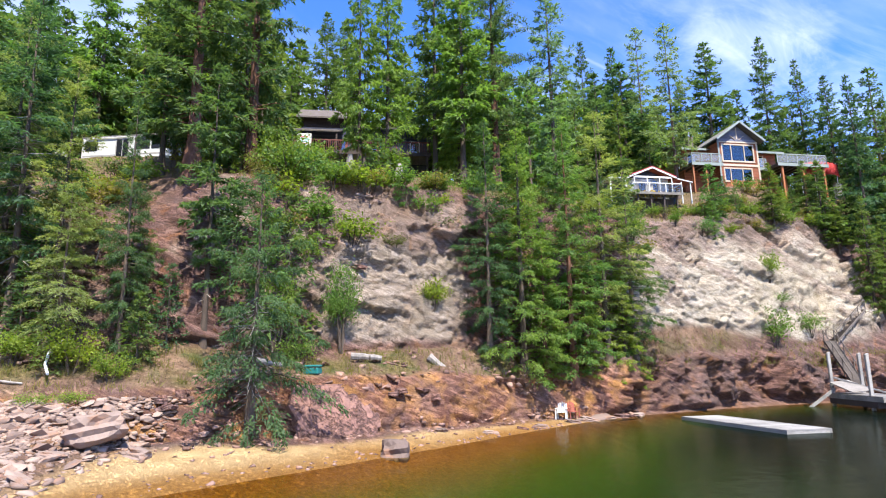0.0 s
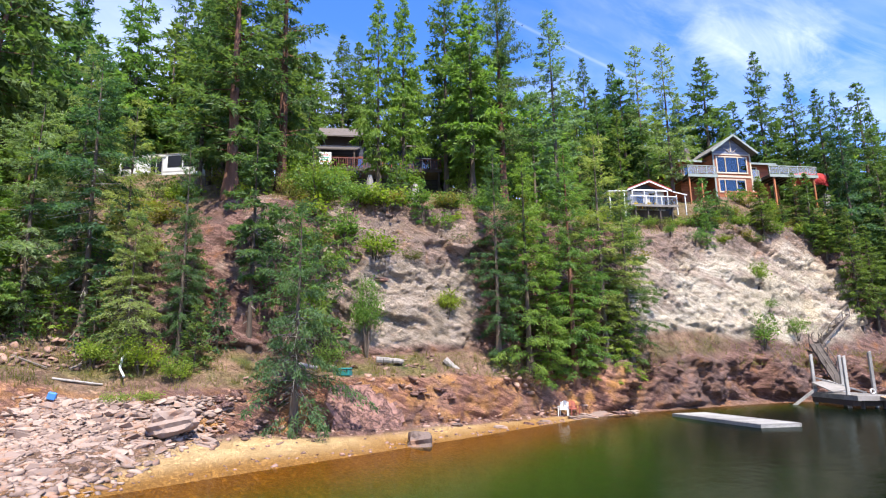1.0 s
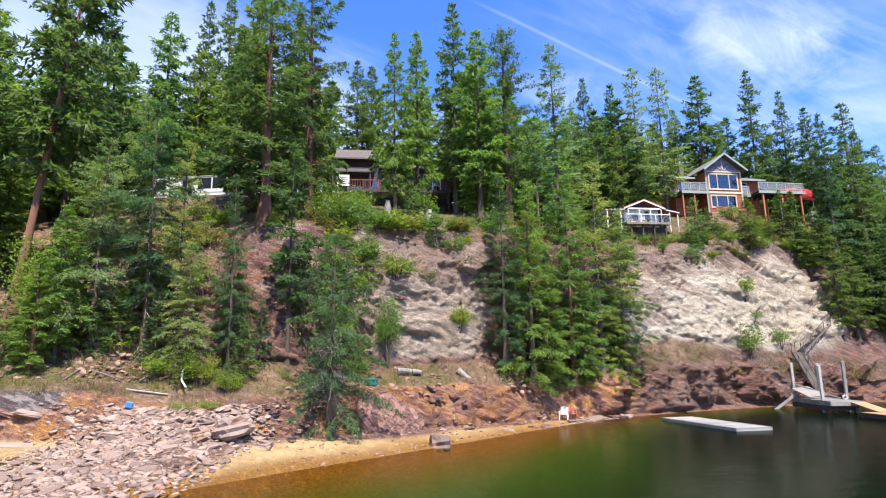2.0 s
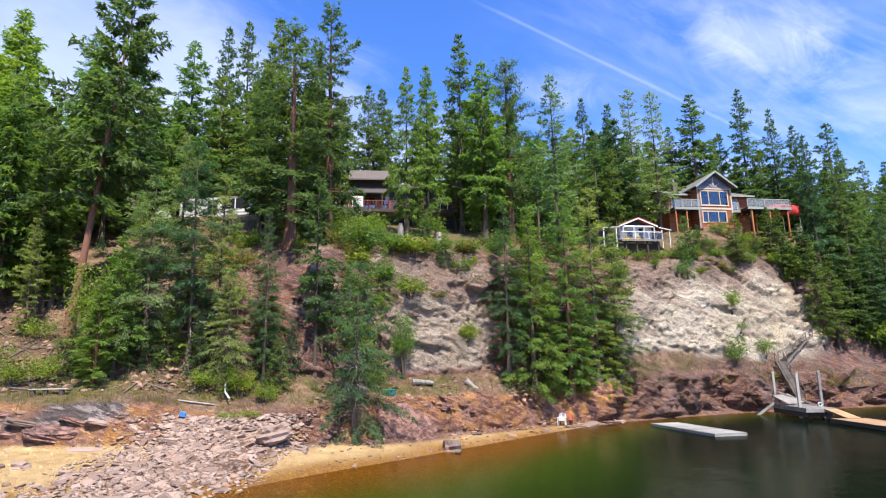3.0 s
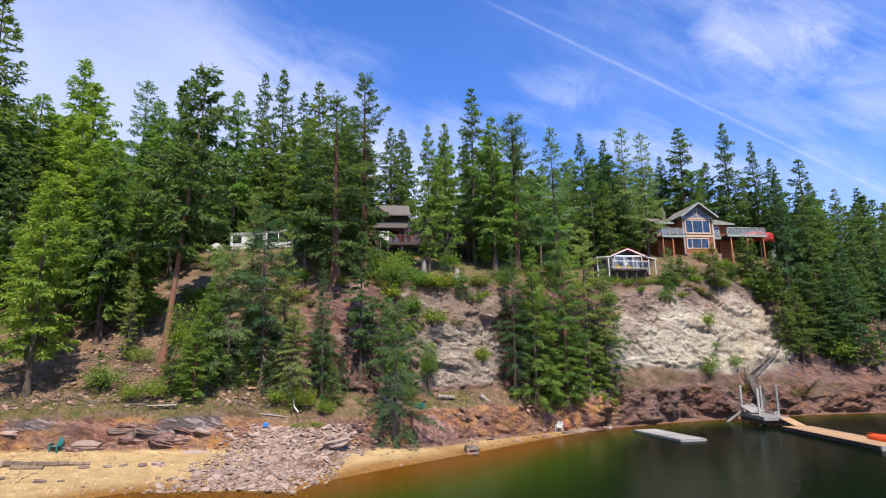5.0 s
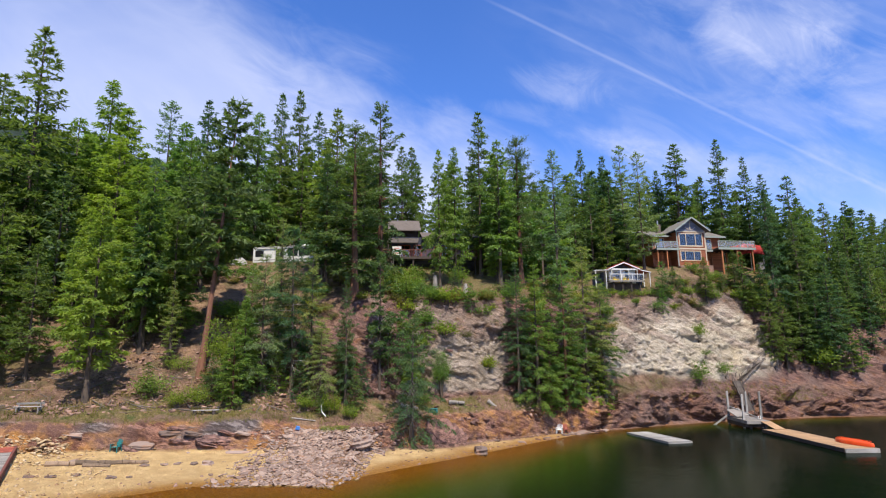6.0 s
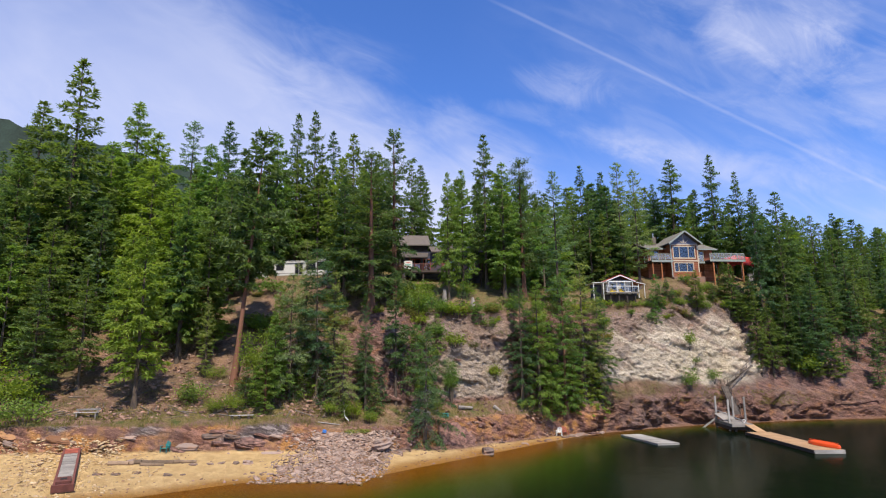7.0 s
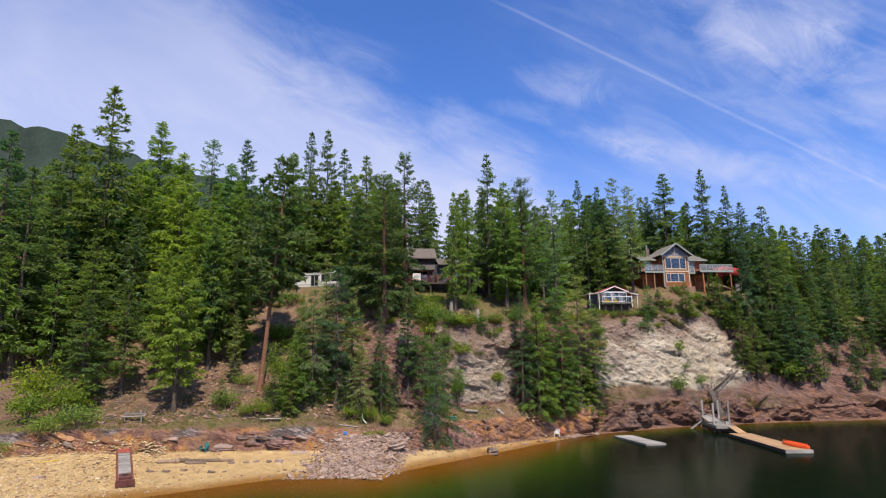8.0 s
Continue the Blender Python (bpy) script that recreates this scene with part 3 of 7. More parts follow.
def sprays(base, way, length, width, rng):
    """One slim, pointed spray a row."""
    side = unit(np.cross(way, unit(rng.normal(size=way.shape) * 0.55 + (0, 0, 1))))
    v = np.stack([base - side * width[:, None] / 2, base + side * width[:, None] / 2, base + way * length[:, None]], 1)
    return v.reshape(-1, 3)


def conifer(name, seed, label, leaf, bark, h=20.0, radius=2.6, bare=0.12, branches=110, per=30, droop=0.35, rise=0.15, spray=0.46, wide=0.20,
            swell=0.9, ragged=0.35, hang=0.35, thick=0.24, bend=0.006, tufts=False, twigs=0, along_twig=3, lean_side=0.0):
    """A conifer of its own: stem, limbs in loose whorls, side twigs in the plane of every limb, and pointed sprays along every twig."""
    rng = np.random.default_rng(seed)
    root = thing(name, Matrix(), label, "tree")
    me, ax = trunk_mesh("trunk", h, thick, bark, bend, rng)
    mesh_ob("trunk", me, None, root)
    whorls = max(6, branches // 5)
    ring = np.linspace(0, 1, whorls) ** 0.88
    who = np.arange(branches)
    rel = np.clip(ring[who % whorls] + rng.normal(0, 0.75 / whorls, branches), 0, 0.985)
    t = np.clip(bare + (1 - bare) * rel, bare * 0.9, 0.985)
    turn = rng.uniform(0, 6.28, whorls)[who % whorls]
    ang = turn + (who // whorls) * 2 * math.pi / 5 + rng.normal(0, 0.28, branches)
    out = np.stack([np.cos(ang), np.sin(ang), 0 * ang], 1)
    side = np.stack([-out[:, 1], out[:, 0], 0 * ang], 1)
    lobes = 1 + ragged * 0.4 * np.sin(rel * rng.uniform(8, 14) + rng.uniform(0, 6)) * (1 - rel)
    short = np.where(rng.uniform(0, 1, branches) < 0.45 * ragged, rng.uniform(0.3, 0.7, branches), 1.0)      # limbs broken or held back
    reach = radius * (1 - rel) ** swell * np.clip(0.5 + rel * 4, 0.5, 1) * rng.normal(1, 0.10 + 0.2 * ragged, branches).clip(0.4, 1.45) * lobes * short
    reach = reach * (1 + lean_side * out[:, 0]) + 0.16
    foot = np.stack([np.interp(t, np.linspace(0, 1, len(ax)), ax[:, i]) for i in range(3)], 1)
    up = rise + 0.65 * rel ** 2 + rng.normal(0, 0.08, branches)
    sag = droop * (1 - 0.8 * rel)

    def along(i, s):
        p = foot[i] + out[i] * (reach[i] * s)[:, None]
        p[:, 2] += reach[i] * (up[i] * s - sag[i] * s * s + 0.10 * s ** 4)
        return p
    # limbs, three-sided
    rr = thick * 0.20 * (1 - 0.8 * t)
    rings = []
    cuts = ((0.0, 1.0), (0.5, 0.6), (0.95, 0.15)) if along_twig > 2 else ((0.0, 1.0), (0.9, 0.2))
    for s, f in cuts:
        c = along(who, np.full(branches, s))
        for k in range(3):
            a = k * 2.094
            rings.append(c + (side * math.cos(a) + np.array([0, 0, 1.0]) * math.sin(a)) * (rr * f)[:, None])
    v = np.stack(rings, 1)
    base = np.arange(branches)[:, None] * 3 * len(cuts)
    q = np.concatenate([base + np.array([[l * 3 + k, l * 3 + (k + 1) % 3, l * 3 + 3 + (k + 1) % 3, l * 3 + 3 + k]]) for l in range(len(cuts) - 1) for k in range(3)])
    tagged(mesh_ob("branchwork", arrays("branchwork", v.reshape(-1, 3), q, bark), None, root), kind="stuff")
    # side twigs, then sprays along each of them
    n = np.maximum(4, (per * np.clip(reach / radius, 0.10, 1.4) ** 0.9).astype(int))
    i = np.repeat(who, n)
    m = len(i)
    s = rng.uniform(0.10 + 0.12 * (1 - rel[i]), 1.0, m) ** 0.85
    if tufts:
        s = np.clip(np.round(s * 4) / 4 + rng.normal(0, 0.05, m), 0.3, 1.02)
    p = along(i, s)
    sign = np.where(np.arange(m) % 2, 1.0, -1.0)
    long_ = np.clip(0.14 + 0.36 * reach[i] * (1.06 - s), 0.12, 1.1) * rng.uniform(0.6, 1.25, m)
    heading = unit(out[i] * rng.uniform(0.45, 0.95, m)[:, None] + side[i] * (sign * rng.uniform(0.45, 1.0, m))[:, None] + np.array([0, 0, 1.0]) * (rng.normal(-0.45 * hang, 0.22, m) + 0.5 * rel[i] ** 2)[:, None])
    f = np.linspace(0.12, 0.92, along_twig)
    j = np.repeat(np.arange(m), along_twig)
    g = np.tile(f, m) + rng.normal(0, 0.10, m * along_twig)
    q = p[j] + heading[j] * (long_[j] * g)[:, None] + rng.normal(0, 0.03 + 0.03 * hang, (len(j), 3))
    q[:, 2] -= hang * 0.35 * long_[j] * np.clip(g, 0, 1) ** 2
    if tufts:
        q = p[j] + rng.normal(0, 0.17, (len(j), 3))
        way = unit(out[i][j] * 0.5 + rng.normal(0, 0.8, (len(j), 3)) + (0, 0, 0.35))
    else:
        way = unit(heading[j] + rng.normal(0, 0.42, (len(j), 3)) - np.array([0, 0, 1.0]) * (0.55 * hang * rng.uniform(0, 1, len(j)))[:, None])
    size = rng.uniform(0.6, 1.25, len(j)) * (0.70 + 0.30 * (1 - rel[i][j]))
    v = sprays(q, way, spray * size, wide * size, rng)
    # the leader
    k = 16
    top = np.repeat(ax[-1:], k, 0) - np.array([0, 0, 1.0]) * (rng.uniform(0, 1, k) ** 1.5 * 0.05 * h)[:, None]
    tw = unit(rng.normal(0, 0.35, (k, 3)) + (0, 0, 1.0))
    v = np.concatenate([v, sprays(top, tw, np.full(k, spray * 0.8), np.full(k, wide * 0.6), rng)])
    mesh_ob("crown", arrays("crown", v, np.arange(len(v)).reshape(-1, 3), leaf), None, root)
    if twigs:
        # bare dead twigs below the living crown
        j = rng.uniform(0.08, bare + 0.45, twigs)
        f0 = np.stack([np.interp(j, np.linspace(0, 1, len(ax)), ax[:, c]) for c in range(3)], 1)
        w = unit(np.stack([np.cos(j * 400), np.sin(j * 400), rng.uniform(-0.75, 0.1, twigs)], 1))
        tagged(mesh_ob("dead_brush", arrays("dead_brush", sprays(f0, w, rng.uniform(0.7, 2.2, twigs), np.full(twigs, 0.045), rng), np.arange(twigs * 3).reshape(-1, 3), DEAD), None, root, "bare grey twigs"), kind="stuff")
    return root


def shrub(name, seed, label, leaf, bark, h=2.2, radius=1.3, stems=7, leaves=1250, leaf_size=0.16, category="bush"):
    """A leafy bush: forked stems and loose clumps of single leaves."""
    rng = np.random.default_rng(seed)
    root = thing(name, Matrix(), label, category)
    bm = bmesh.new()
    tips = []
    for k in range(stems):
        a, lean = rng.uniform(0, 6.28), rng.uniform(0.15, 0.9)
        mid = Vector((math.cos(a) * radius * lean * 0.45, math.sin(a) * radius * lean * 0.45, h * rng.uniform(0.35, 0.5)))
        rod(bm, (mid.x * 0.12, mid.y * 0.12, -0.25), mid, 0.035 * h / 2, 0.022 * h / 2, 5)
        for f in range(3):
            end = mid + Vector((math.cos(a + rng.uniform(-1, 1)) * radius * rng.uniform(0.2, 0.6), math.sin(a + rng.uniform(-1, 1)) * radius * rng.uniform(0.2, 0.6), h * rng.uniform(0.05, 0.5)))
            rod(bm, mid, end, 0.02 * h / 2, 0.008, 4)
            tips += [mid.lerp(end, 0.45), end]
    tagged(part("branchwork", bm, bark, root), kind="stuff")
    tips = np.array([tuple(t) for t in tips])
    c = tips[rng.integers(0, len(tips), leaves)]
    p = c + rng.normal(0, 1, (leaves, 3)) * np.array([0.27, 0.27, 0.2]) * radius * 0.85
    p[:, 2] = np.maximum(p[:, 2], 0.05)
    way = unit(rng.normal(0, 1, (leaves, 3)) + (0, 0, 0.15))
    side = unit(np.cross(way, rng.normal(0, 1, (leaves, 3))))
    ln = leaf_size * rng.uniform(0.6, 1.3, leaves)[:, None]
    v = np.stack([p, p + way * ln * 0.5 + side * ln * 0.32, p + way * ln, p + way * ln * 0.5 - side * ln * 0.32], 1).reshape(-1, 3)
    mesh_ob("foliage", arrays("foliage", v, np.arange(len(v)).reshape(-1, 4), leaf), None, root)
    return root


def planted(x, y, h, proto_h, wide=1.0, turn=0.0, lean=(0.0, 0.0), z=None, sink=0.0):
    s = h / proto_h
    gz = ground_at(x, y) if z is None else z
    return Matrix.Translation((x, y, gz - sink)) @ Euler((radians(lean[0]), radians(lean[1]), 0)).to_matrix().to_4x4() @ Matrix.Rotation(turn, 4, "Z") @ Matrix.Diagonal((s * wide, s * wide, s, 1))


FIR_LABEL = "tall dark green fir tree with drooping dense branches"
CEDAR_LABEL = "bright green cedar tree with feathery hanging sprays"
PINE_LABEL = "tall pine with reddish bare trunk and tufted crown"
LARCH_LABEL = "slim light green larch with sparse short branches"
SPARSE_LABEL = "thin greyish conifer with bare twigs on its trunk"
KIND = {
    "fir": [conifer("fir_tree", 11, FIR_LABEL, FIR, BARK, radius=3.7, branches=156, per=34, bare=0.14, ragged=0.35, swell=0.92, droop=0.50, hang=0.4),
            conifer("fir_tree", 12, FIR_LABEL, FIR, BARK, radius=3.4, branches=150, per=34, ragged=0.55, bare=0.18, swell=0.88, droop=0.45, hang=0.5),
            conifer("fir_tree", 13, FIR_LABEL, FIR, BARK, radius=4.0, branches=143, per=36, bare=0.16, ragged=0.45, swell=0.95, droop=0.55, hang=0.45)],
    "cedar": [conifer("cedar_tree", 21, CEDAR_LABEL, CEDAR, BARK, radius=3.4, branches=162, per=34, droop=0.55, hang=0.95, swell=0.80, bare=0.14, ragged=0.4),
              conifer("cedar_tree", 22, CEDAR_LABEL, CEDAR, BARK, radius=3.1, branches=156, per=34, droop=0.50, hang=0.85, swell=0.75, bare=0.18, ragged=0.5)],
    "pine": [conifer("pine_tree", 31, PINE_LABEL, PINE, RED_BARK, radius=3.5, branches=117, per=70, bare=0.24, tufts=True, swell=0.5, ragged=0.6, spray=0.34, wide=0.12, thick=0.34, droop=0.3),
             conifer("pine_tree", 32, PINE_LABEL, PINE, RED_BARK, radius=3.6, branches=110, per=72, bare=0.20, tufts=True, swell=0.45, ragged=0.65, spray=0.34, wide=0.12, thick=0.32, droop=0.25)],
    "red_fir": [conifer("fir_tree", 34, "tall ragged fir with red-brown trunk and heavy dark branches", PINE, RED_BARK, radius=4.0, branches=143, per=44, along_twig=4, spray=0.38, wide=0.15, bare=0.10, swell=0.55, ragged=0.75, thick=0.42, droop=0.60, hang=0.65, rise=0.20),
                conifer("fir_tree", 35, "tall ragged fir with red-brown trunk and heavy dark branches", PINE, RED_BARK, radius=3.7, branches=130, per=44, along_twig=4, spray=0.38, wide=0.15, bare=0.14, swell=0.50, ragged=0.85, thick=0.40, droop=0.55, hang=0.6, rise=0.15)],
    "bare_pine": [conifer("pine_tree", 33, "tall leaning fir with long bare red trunk and dark crown", PINE, RED_BARK, radius=2.5, branches=124, per=40, bare=0.38, swell=0.35, ragged=0.7, thick=0.24, droop=0.5, hang=0.6)],
    "slim": [conifer("fir_tree", 36, "slim ragged dark fir with bare lower trunk", FIR, BARK, radius=2.4, branches=98, per=34, bare=0.30, swell=0.55, ragged=0.7, thick=0.22, droop=0.5, hang=0.5, twigs=50)],
    "larch": [conifer("larch_tree", 41, LARCH_LABEL, LARCH, BARK, radius=2.3, branches=130, per=34, swell=0.62, ragged=0.6, spray=0.32, wide=0.15, thick=0.2, bare=0.1, hang=0.5),
              conifer("larch_tree", 42, LARCH_LABEL, LARCH, BARK, radius=2.4, branches=124, per=34, swell=0.55, ragged=0.65, spray=0.32, wide=0.15, thick=0.2, bare=0.18, hang=0.5)],
    "cedar_near": [conifer("cedar_tree", 23, CEDAR_LABEL, CEDAR, BARK, radius=3.3, branches=170, per=42, along_twig=7, spray=0.27, wide=0.085, droop=0.60, hang=1.05, swell=0.75, bare=0.03, ragged=0.45),
                   conifer("cedar_tree", 24, CEDAR_LABEL, CEDAR, RED_BARK, radius=3.0, branches=160, per=42, along_twig=7, spray=0.27, wide=0.085, droop=0.55, hang=0.95, swell=0.7, bare=0.06, ragged=0.6)],
    "fir_near": [conifer("fir_tree", 14, FIR_LABEL, FIR, BARK, radius=3.2, branches=150, per=42, along_twig=7, spray=0.26, wide=0.080, droop=0.60, hang=0.8, swell=0.75, bare=0.06, ragged=0.6)],
    "larch_near": [conifer("larch_tree", 43, LARCH_LABEL, LARCH, BARK, radius=2.7, branches=120, per=40, along_twig=5, swell=0.6, ragged=0.65, spray=0.27, wide=0.085, thick=0.2, bare=0.10, droop=0.6, hang=0.8, twigs=80)],
    "sparse": [conifer("thin_conifer", 51, SPARSE_LABEL, LARCH, BARK, h=14, radius=2.5, branches=105, per=42, along_twig=5, swell=0.6, ragged=0.6, spray=0.24, wide=0.080, thick=0.15, bare=0.12, droop=0.75, hang=0.9, twigs=160, bend=0.012),
               conifer("thin_conifer", 52, SPARSE_LABEL, FIR, BARK, h=14, radius=2.3, branches=100, per=42, along_twig=5, swell=0.6, ragged=0.65, spray=0.24, wide=0.080, thick=0.14, bare=0.2, droop=0.7, hang=0.9, twigs=140, bend=0.014)],
    "hemlock": [conifer("hemlock_tree", 54, "sparse drooping hemlock with bare dead twigs, leaning over the ledge", FIR, BARK, h=10.5, radius=3.1, branches=85, per=60, along_twig=5, swell=0.62, ragged=0.6, spray=0.22, wide=0.075, thick=0.17, bare=0.04, droop=0.75, hang=1.1, twigs=260, bend=0.012, rise=0.1)],
    "young": [conifer("young_fir", 61, "young bright green fir with soft dense branches", CEDAR, BARK, h=5, radius=1.5, branches=78, per=12, along_twig=2, spray=0.34, wide=0.16, thick=0.07, bare=0.02, droop=0.2),
              conifer("young_fir", 62, "young dark green fir with dense branches", FIR, BARK, h=5, radius=1.4, branches=78, per=12, along_twig=2, spray=0.34, wide=0.16, thick=0.07, bare=0.02, droop=0.15)],
    "far": [conifer("fir_tree", 71, FIR_LABEL, FIR, BARK, radius=3.7, branches=108, per=17, along_twig=2, spray=0.80, wide=0.38, swell=0.9, ragged=0.4), conifer("fir_tree", 72, FIR_LABEL, FIR, BARK, radius=3.4, branches=108, per=17, along_twig=2, spray=0.80, wide=0.38, ragged=0.6, swell=0.85),
            conifer("cedar_tree", 73, CEDAR_LABEL, CEDAR, BARK, radius=3.5, branches=108, per=17, along_twig=2, spray=0.80, wide=0.40, hang=0.7, swell=0.8, ragged=0.4), conifer("cedar_tree", 74, CEDAR_LABEL, PINE, BARK, radius=3.3, branches=102, per=17, along_twig=2, spray=0.80, wide=0.38, hang=0.6, swell=0.7, ragged=0.6)],
    "far_fir": [conifer("fir_tree", 75, FIR_LABEL, FIR, BARK, radius=3.7, branches=108, per=17, along_twig=2, spray=0.80, wide=0.38, swell=0.92, ragged=0.4), conifer("fir_tree", 76, FIR_LABEL, FIR, BARK, radius=3.4, branches=106, per=17, along_twig=2, spray=0.80, wide=0.38, ragged=0.55, swell=0.85)],
    "far_cedar": [conifer("cedar_tree", 77, CEDAR_LABEL, CEDAR, BARK, radius=3.3, branches=108, per=17, along_twig=2, spray=0.74, wide=0.36, bare=0.2, hang=0.7, swell=0.75, ragged=0.5)],
    "dry_fir": [conifer("young_fir", 63, "small dead conifer with rust-brown needles", DRY, BARK, h=5, radius=1.3, branches=70, per=10, along_twig=2, spray=0.34, wide=0.14, thick=0.08, bare=0.2, droop=0.3)],
    "bush": [shrub("bush", 81, "leafy green bush on the slope", BROAD, BARK), shrub("bush", 82, "leafy green bush with loose branches", BROAD, BARK, h=2.6, radius=1.2, leaves=1300), shrub("bush", 83, "low dark green bush", CEDAR, BARK, h=1.5, radius=1.3, leaves=1100, leaf_size=0.13)],
    "scrub": [shrub("bush", 84, "scrubby green undergrowth on the slope", BROAD, BARK, h=2.0, radius=1.3, leaves=620, leaf_size=0.22), shrub("bush", 85, "dry brownish scrub on the slope", GRASS, BARK, h=1.8, radius=1.2, leaves=520, leaf_size=0.20)],
    "broad": [shrub("leafy_tree", 91, "small leafy tree with yellow-green foliage", BROAD, BARK, h=7, radius=2.2, stems=8, leaves=4200, leaf_size=0.20, category="tree")],
}
TALL = {"sparse": 14, "hemlock": 10.5, "young": 5, "dry_fir": 5, "bush": 2.2, "scrub": 2.0, "broad": 7}
PICK = random.Random(5)


def plant(kind, x, y, h, wide=1.0, lean=(0.0, 0.0), z=None, group="", sink=0.15):
    options = KIND[kind]
    k = PICK.randrange(len(options))
    proto = options[k]
    m = planted(x, y, h, TALL.get(kind, 20), wide, PICK.uniform(0, 6.28), lean, z, sink)
    ob = copy_thing(proto, m)
    return tagged(ob, group=group or "trees on the shore")


# on the wooded slope in the west: kind, x, y, height, width
for kind, x, y, h, w in (
        ("fir", -57.3, 38, 34.8, 0.85), ("fir", -65.6, 42, 26.4, 1), ("fir", -66, 30, 27, 1), ("fir", -57.7, 24, 25, 0.9), ("fir", -67.7, 22, 23, 1), ("fir", -63, 36, 20, 1.1),
        ("cedar", -62, 60, 27.9, 1), ("cedar", -49.8, 45, 24.4, 1.1), ("larch", -52.7, 62, 26, 1), ("cedar", -44, 50, 21.8, 1.1), ("fir", -45.2, 60, 26.6, 0.8), ("cedar", -56, 44, 22, 1.2),
        ("cedar", -36.9, 21.6, 18.3, 0.9), ("fir", -46.4, 20, 12.3, 1.1), ("fir", -50, 26, 17, 1.1), ("cedar", -41, 34, 19, 1.2), ("cedar", -46, 38, 21, 1.1)):
    plant(kind, x, y, h, w * 1.25)
for kind, x, y, h, w in (
        ("cedar", -35.1, 55, 23.2, 1.1), ("fir", -34.6, 64, 27.8, 0.75), ("fir", -30.7, 62, 27.7, 0.75), ("fir", -19.7, 42, 22.7, 1), ("cedar", -40, 44, 20, 1.1), ("fir", -28, 64, 24, 0.9),
        ("red_fir", -16.0, 35, 20.4, 1.15), ("red_fir", -13.6, 38.5, 23, 0.85), ("fir", -13.5, 60, 18.3, 1), ("fir", -12.3, 64, 18.7, 1), ("cedar", -6.8, 41.5, 17.4, 0.72), ("cedar", -4.9, 42.5, 18.0, 0.8),
        ("fir", -1.6, 51, 24, 0.85), ("cedar", 0.8, 46, 19.6, 1.1), ("pine", 3.6, 48, 20.7, 1), ("larch", 8.2, 47, 20.6, 1.1), ("fir", -17, 46, 19, 1)):
    plant(kind, x, y, h, w)
for x, y, h in ((-37.4, 30.5, 17.0), (-34.4, 31.0, 16.0), (-40.6, 28.0, 15.0)):
    plant("slim", x, y, h, 1.1)
plant("dry_fir", -37.5, 36.0, 6.5, 1.2)
plant("bare_pine", -29.9, 28.4, 29.5, 0.95, lean=(-4, 3.5))
for kind, x, y, h, w in (
        ("fir", 17.2, 74, 22.4, 0.8), ("fir", 20.5, 72, 20.8, 0.9), ("larch", 23, 69, 22, 1), ("larch", 23.7, 62, 20.3, 1.1), ("fir", 36, 80, 22.6, 1.3), ("fir", 33.7, 84, 17, 1), ("fir", 43.9, 80, 23.9, 0.9),
        ("fir", 48.7, 80, 22.4, 0.8), ("fir", 49.2, 75, 19.3, 1), ("fir", 49.7, 68, 21.5, 1.2), ("fir", 52.4, 70, 18.4, 1.1), ("fir", 62, 80, 17.7, 1), ("fir", 69.8, 86, 18.3, 1), ("fir", 76, 88, 15.4, 1)):
    plant(kind, x, y, h, w)
# in front of the cliff
for kind, x, y, h, w in (
        ("cedar_near", 4.2, 38.8, 16.2, 1.2), ("cedar_near", 7.6, 40.6, 17.8, 1.15), ("larch_near", 10.4, 42.6, 18.6, 1.3), ("fir_near", 12.6, 43.8, 15.2, 1.15), ("fir_near", 2.0, 37.6, 15.6, 1.0), ("cedar_near", 5.6, 39.4, 9.6, 1.4), ("cedar_near", 8.6, 41.2, 9.0, 1.4), ("cedar_near", 11.6, 42.8, 8.0, 1.3),
        ("slim", -12.3, 29.4, 14.6, 0.95), ("broad", -26.4, 26.4, 7.0, 0.9)):
    plant(kind, x, y, h, w)
plant("hemlock", -8.9, 26.6, 10.6, 1.0, lean=(3, 1), z=1.8)
for kind, x, y, h, w in (
        ("sparse", -23.0, 26.2, 13.0, 1.15), ("larch_near", -22.2, 28.6, 15.0, 1.1), ("sparse", -20.4, 27.2, 15.6, 1.2), ("larch_near", -18.8, 27.8, 13.2, 1.1), ("fir_near", -15.2, 27.2, 12.6, 0.75), ("sparse", -17.4, 26.2, 8.0, 1.2), ("cedar_near", -25.0, 28.2, 11.0, 1.0), ("sparse", -15.6, 28.6, 8.0, 1.1), ("cedar_near", -24.6, 23.6, 6.8, 1.6), ("cedar", -24.2, 24.8, 9.5, 1.25),
        ("cedar", -34.5, 32.0, 10.5, 1.0), ("cedar", -38.6, 33.0, 10.0, 1.1), ("larch", -33.2, 28.6, 9.0, 1.1), ("young", -13.8, 28.8, 4.0, 0.9), ("young", -11.6, 30.6, 6.0, 0.8)):
    plant(kind, x, y, h, w)


